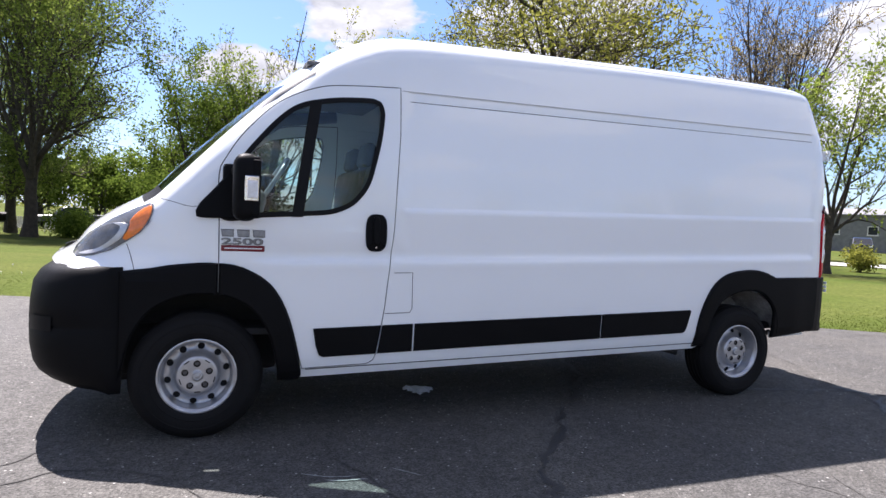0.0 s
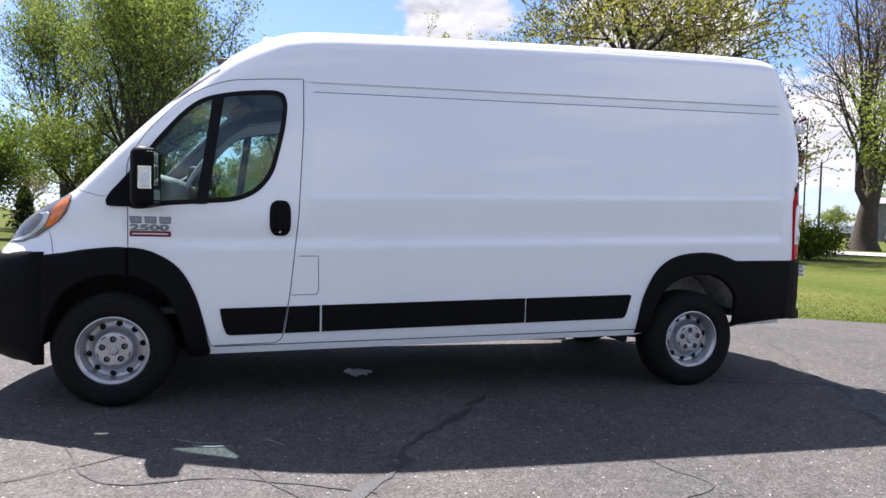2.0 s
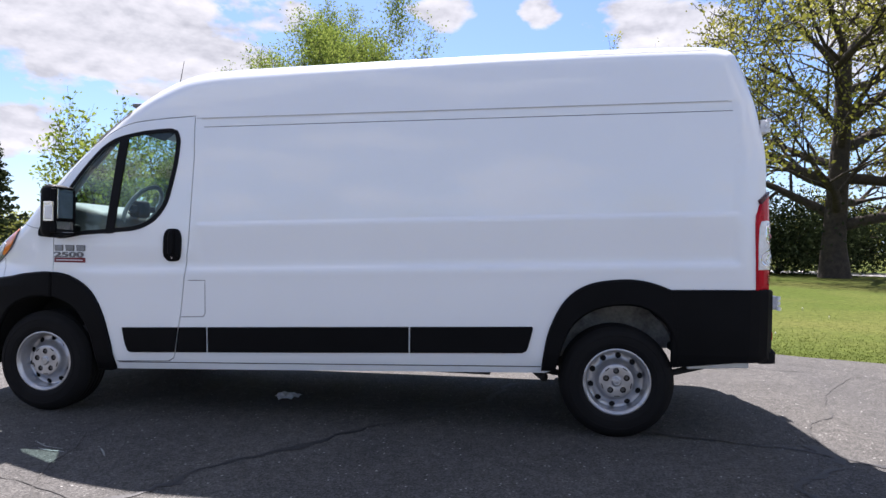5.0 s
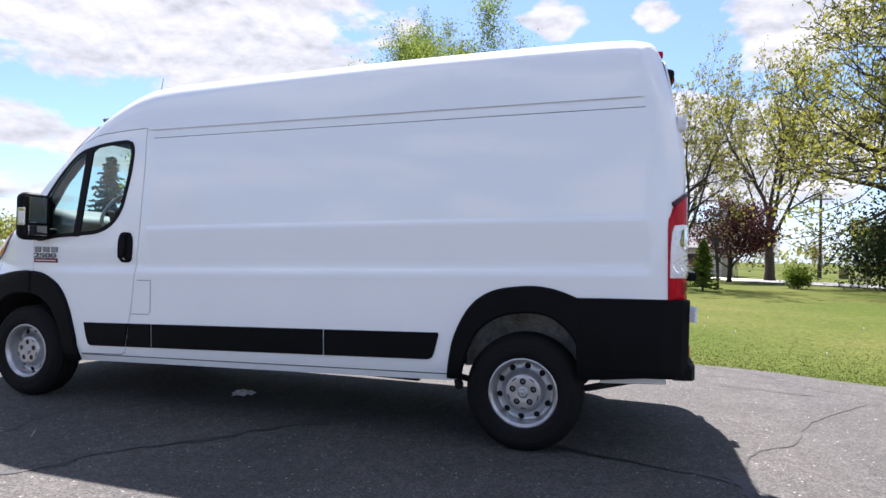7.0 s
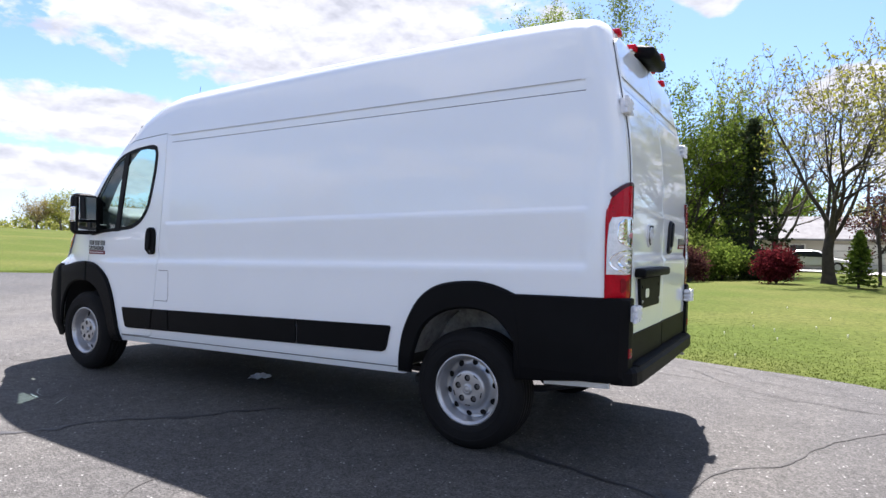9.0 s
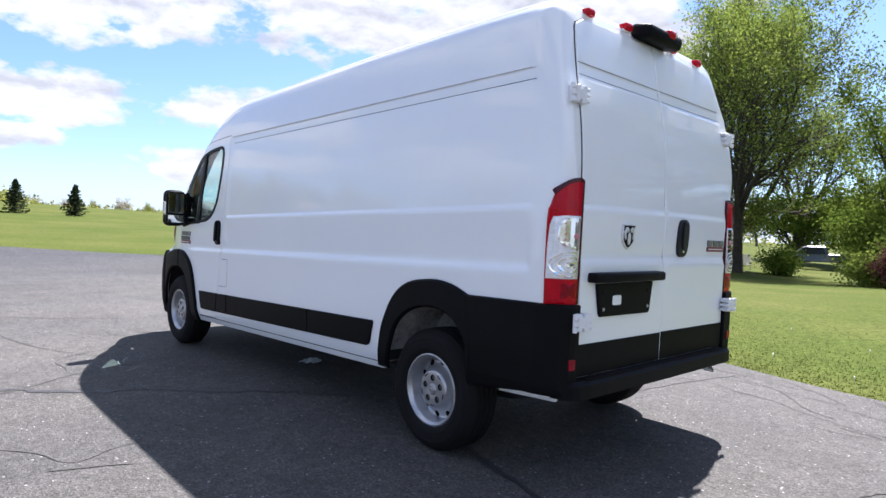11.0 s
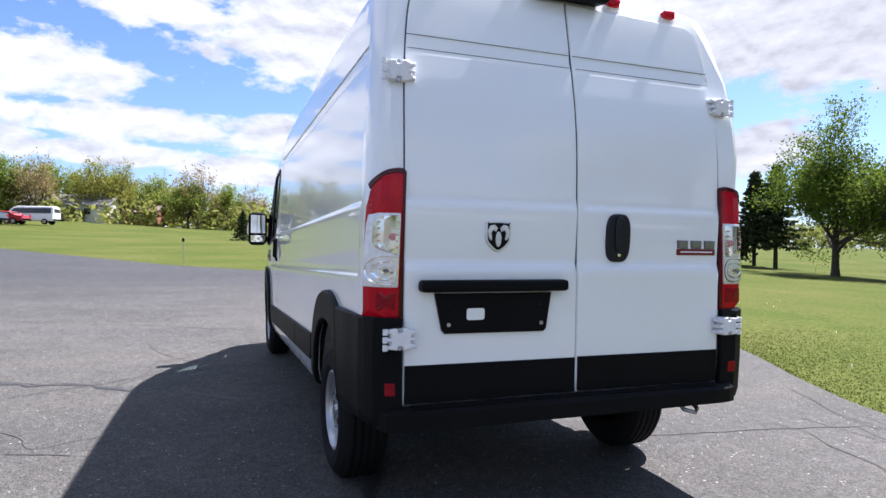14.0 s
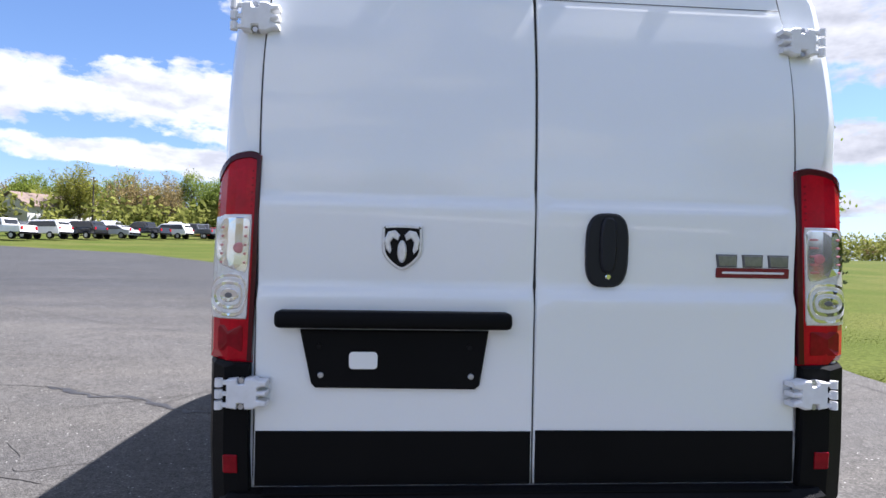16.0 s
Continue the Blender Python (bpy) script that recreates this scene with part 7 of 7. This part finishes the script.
# flag on its pole
fl = empty("flagpole", "striped flag hanging on a dark pole", "flagpole")
part("pole", tube_bm([(0, 0, -0.2), (0, 0, 10.2)], [0.07, 0.04], 8), DARKSTEEL, fl)
for k in range(7):
    verts = [(-0.08 - 2.0 * u, 0.12 * math.sin(5 * u + 1.0), 7.6 - 0.17 * k - 0.4 * u - dz) for dz in (0, 0.17) for u in np.linspace(0, 1, 9)]
    part_me = mesh_object("stripe", verts, [(i, i + 1, i + 10, i + 9) for i in range(8)], CLOTHRED if k % 2 == 0 else CLOTHWHITE, fl)
mesh_object("canton", [(-0.08 - 0.85 * u, 0.12 * math.sin(4.25 * u * 0.425 + 1.0) - 0.012, 7.62 - 0.17 * u - dz) for dz in (0, 0.66) for u in np.linspace(0, 1, 5)], [(i, i + 1, i + 6, i + 5) for i in range(4)], CLOTHBLUE, fl)
fl.location = (40.0, 38.5, 0)

# road beyond the lawn, with a mailbox
rv, rf = [], []
for k, f in enumerate(np.linspace(-0.6, 3.0, 20)):
    c = np.array((20.0, 34.0)) + np.array((24.0, -26.0)) * f
    nrm = np.array((0.735, 0.678)) * 2.6
    rv += [(*(c - nrm), 0.012), (*(c + nrm), 0.012)]
rf = [(2 * k, 2 * k + 1, 2 * k + 3, 2 * k + 2) for k in range(19)]
tagged(mesh_object("pavement", rv, rf, CONCRETE), "pale concrete road beyond the lawn", "road", kind="structure")
mb = empty("mailbox", "black mailbox on a post by the road", "mailbox")
part("post", box_bm(0.1, 0.1, 1.1, (0, 0, 0.5), 0.01), POLEWOOD, mb)
part("box", box_bm(0.22, 0.5, 0.26, (0, 0, 1.12), 0.06, None, 3), PLASTIC, mb)
mb.location = (28.4, 20.2, 0)

# rail fence beyond the lawn
fence = empty("fence", "thin wire fence with slim posts behind the lawn", "fence")
for k in range(9):
    part("post", tube_bm([(3.0 * k, 0, -0.2), (3.0 * k, 0, 1.25)], 0.035, 6), DARKSTEEL, fence)
for z in (1.2, 0.65, 0.15):
    part("rail", tube_bm([(0, 0, z), (24, 0, z)], 0.014, 5), STEEL, fence)
fence.location = (11.5, 47.5, 0)


def garden_chair(x, y, turn, mat, label):
    """A slatted wooden garden chair with a raked back and broad arms."""
    c = empty("garden_chair", label, "chair", "garden chairs")
    for k in range(5):
        part("back_slat", box_bm(0.09, 0.02, 0.85, (-0.22 + 0.11 * k, 0.32, 0.62), 0.005, Matrix.Rotation(radians(-22), 4, "X")), mat, c)
        part("seat_slat", box_bm(0.56, 0.09, 0.02, (0, -0.25 + 0.11 * k, 0.36 - 0.03 * k), 0.005), mat, c)
    for sgn in (-1, 1):
        part("arm", box_bm(0.12, 0.7, 0.025, (sgn * 0.33, -0.02, 0.56), 0.005), mat, c)
        part("front_leg", box_bm(0.04, 0.09, 0.55, (sgn * 0.32, -0.32, 0.275), 0.005), mat, c)
        part("back_leg", box_bm(0.04, 0.8, 0.09, (sgn * 0.29, 0.05, 0.22), 0.005, Matrix.Rotation(radians(-16), 4, "X")), mat, c)
    c.matrix_world = Matrix.Translation((x, y, float(ground(x, y)))) @ Matrix.Rotation(radians(turn), 4, "Z")


garden_chair(18.2, 44.0, 160, WOOD, "brown slatted garden chair on the lawn")
garden_chair(19.6, 44.6, 195, WALLTAN, "pale slatted garden chair on the lawn")
garden_chair(20.8, 44.2, 215, WOOD, "brown slatted garden chair beside another")
garden_chair(-11.0, 44.0, 20, WALLWHITE, "white slatted garden chair under the trees")
garden_chair(-9.3, 45.0, -15, WALLWHITE, "white slatted garden chair near a grill")
grill = empty("grill", "black barrel grill on legs under the trees", "grill")
part("barrel", tube_bm([(-0.45, 0, 0.95), (0.45, 0, 0.95)], 0.3, 16), PLASTIC, grill)
for sx in (-0.4, 0.4):
    for sy in (-0.2, 0.2):
        part("leg", box_bm(0.04, 0.04, 0.8, (sx, sy, 0.4)), DARKSTEEL, grill)
grill.location = (-11.6, 42.0, float(ground(-11.6, 42.0)))

# swing frame near the garage
sf = empty("swing_frame", "dark metal swing frame near the garage", "swing")
part("top_bar", tube_bm([(-1.2, 0, 2.0), (1.2, 0, 2.0)], 0.035, 8), DARKSTEEL, sf)
for sx in (-1.2, 1.2):
    for sy in (-0.6, 0.6):
        part("leg", tube_bm([(sx, 0, 2.0), (sx, sy, 0)], 0.03, 8), DARKSTEEL, sf)
sf.location = (12.9, 45.0, 0)

# stake at the edge of the lot
stake = empty("marker_stake", "thin pale marker stake with a dark cap", "stake")
part("rod", tube_bm([(0, 0, -0.1), (0, 0, 0.8)], 0.012, 6), STEEL, stake)
part("cap", box_bm(0.09, 0.09, 0.13, (0, 0, 0.85), 0.02), PLASTIC, stake, "dark cap")
stake.location = (-17.3, -1.6, float(ground(-17.3, -1.6)) - 0.02)

# on the asphalt: a pale scrap of litter, and window sun painted as thin strips
SCRAP = material("pale_paper_scrap", (0.75, 0.76, 0.78), 0.8, vary=0.15, scale=15)
SUN_MARK = material("pale_sun_mark", (0.21, 0.22, 0.215), 0.7, vary=0.3, scale=20, fine=60)
r = np.random.default_rng(8)
lp = smooth_line([(1.48, 0.79), (1.55, 0.82), (1.62, 0.80), (1.69, 0.73), (1.66, 0.66), (1.58, 0.60), (1.53, 0.63), (1.49, 0.70)], 0.03, True)
lp = lp + r.normal(size=lp.shape) * 0.006
co, tri = fill(lp, (), grid_points(1.48, 1.7, 0.035, 0.58, 0.84, 0.035), 0.006)
tagged(mesh_object("paper_scrap", [(x, y, 0.004 + 0.03 * r.random()) for x, y in co], [t for t in tri], SCRAP, smooth=False), "crumpled pale scrap lying under the van", "litter")
# pale strips painted for the sun that falls through the cab windows
for k, line in enumerate(([(0.50, -0.60), (0.62, -0.67), (0.75, -0.70)], [(0.60, -0.70), (0.70, -0.73), (0.80, -0.74)], [(0.95, -0.66), (1.0, -0.72), (1.07, -0.80)])):
    crack(line, 0.016, SUN_MARK, "thin pale mark of window sunlight painted on the asphalt", 300 + k, "scuff")
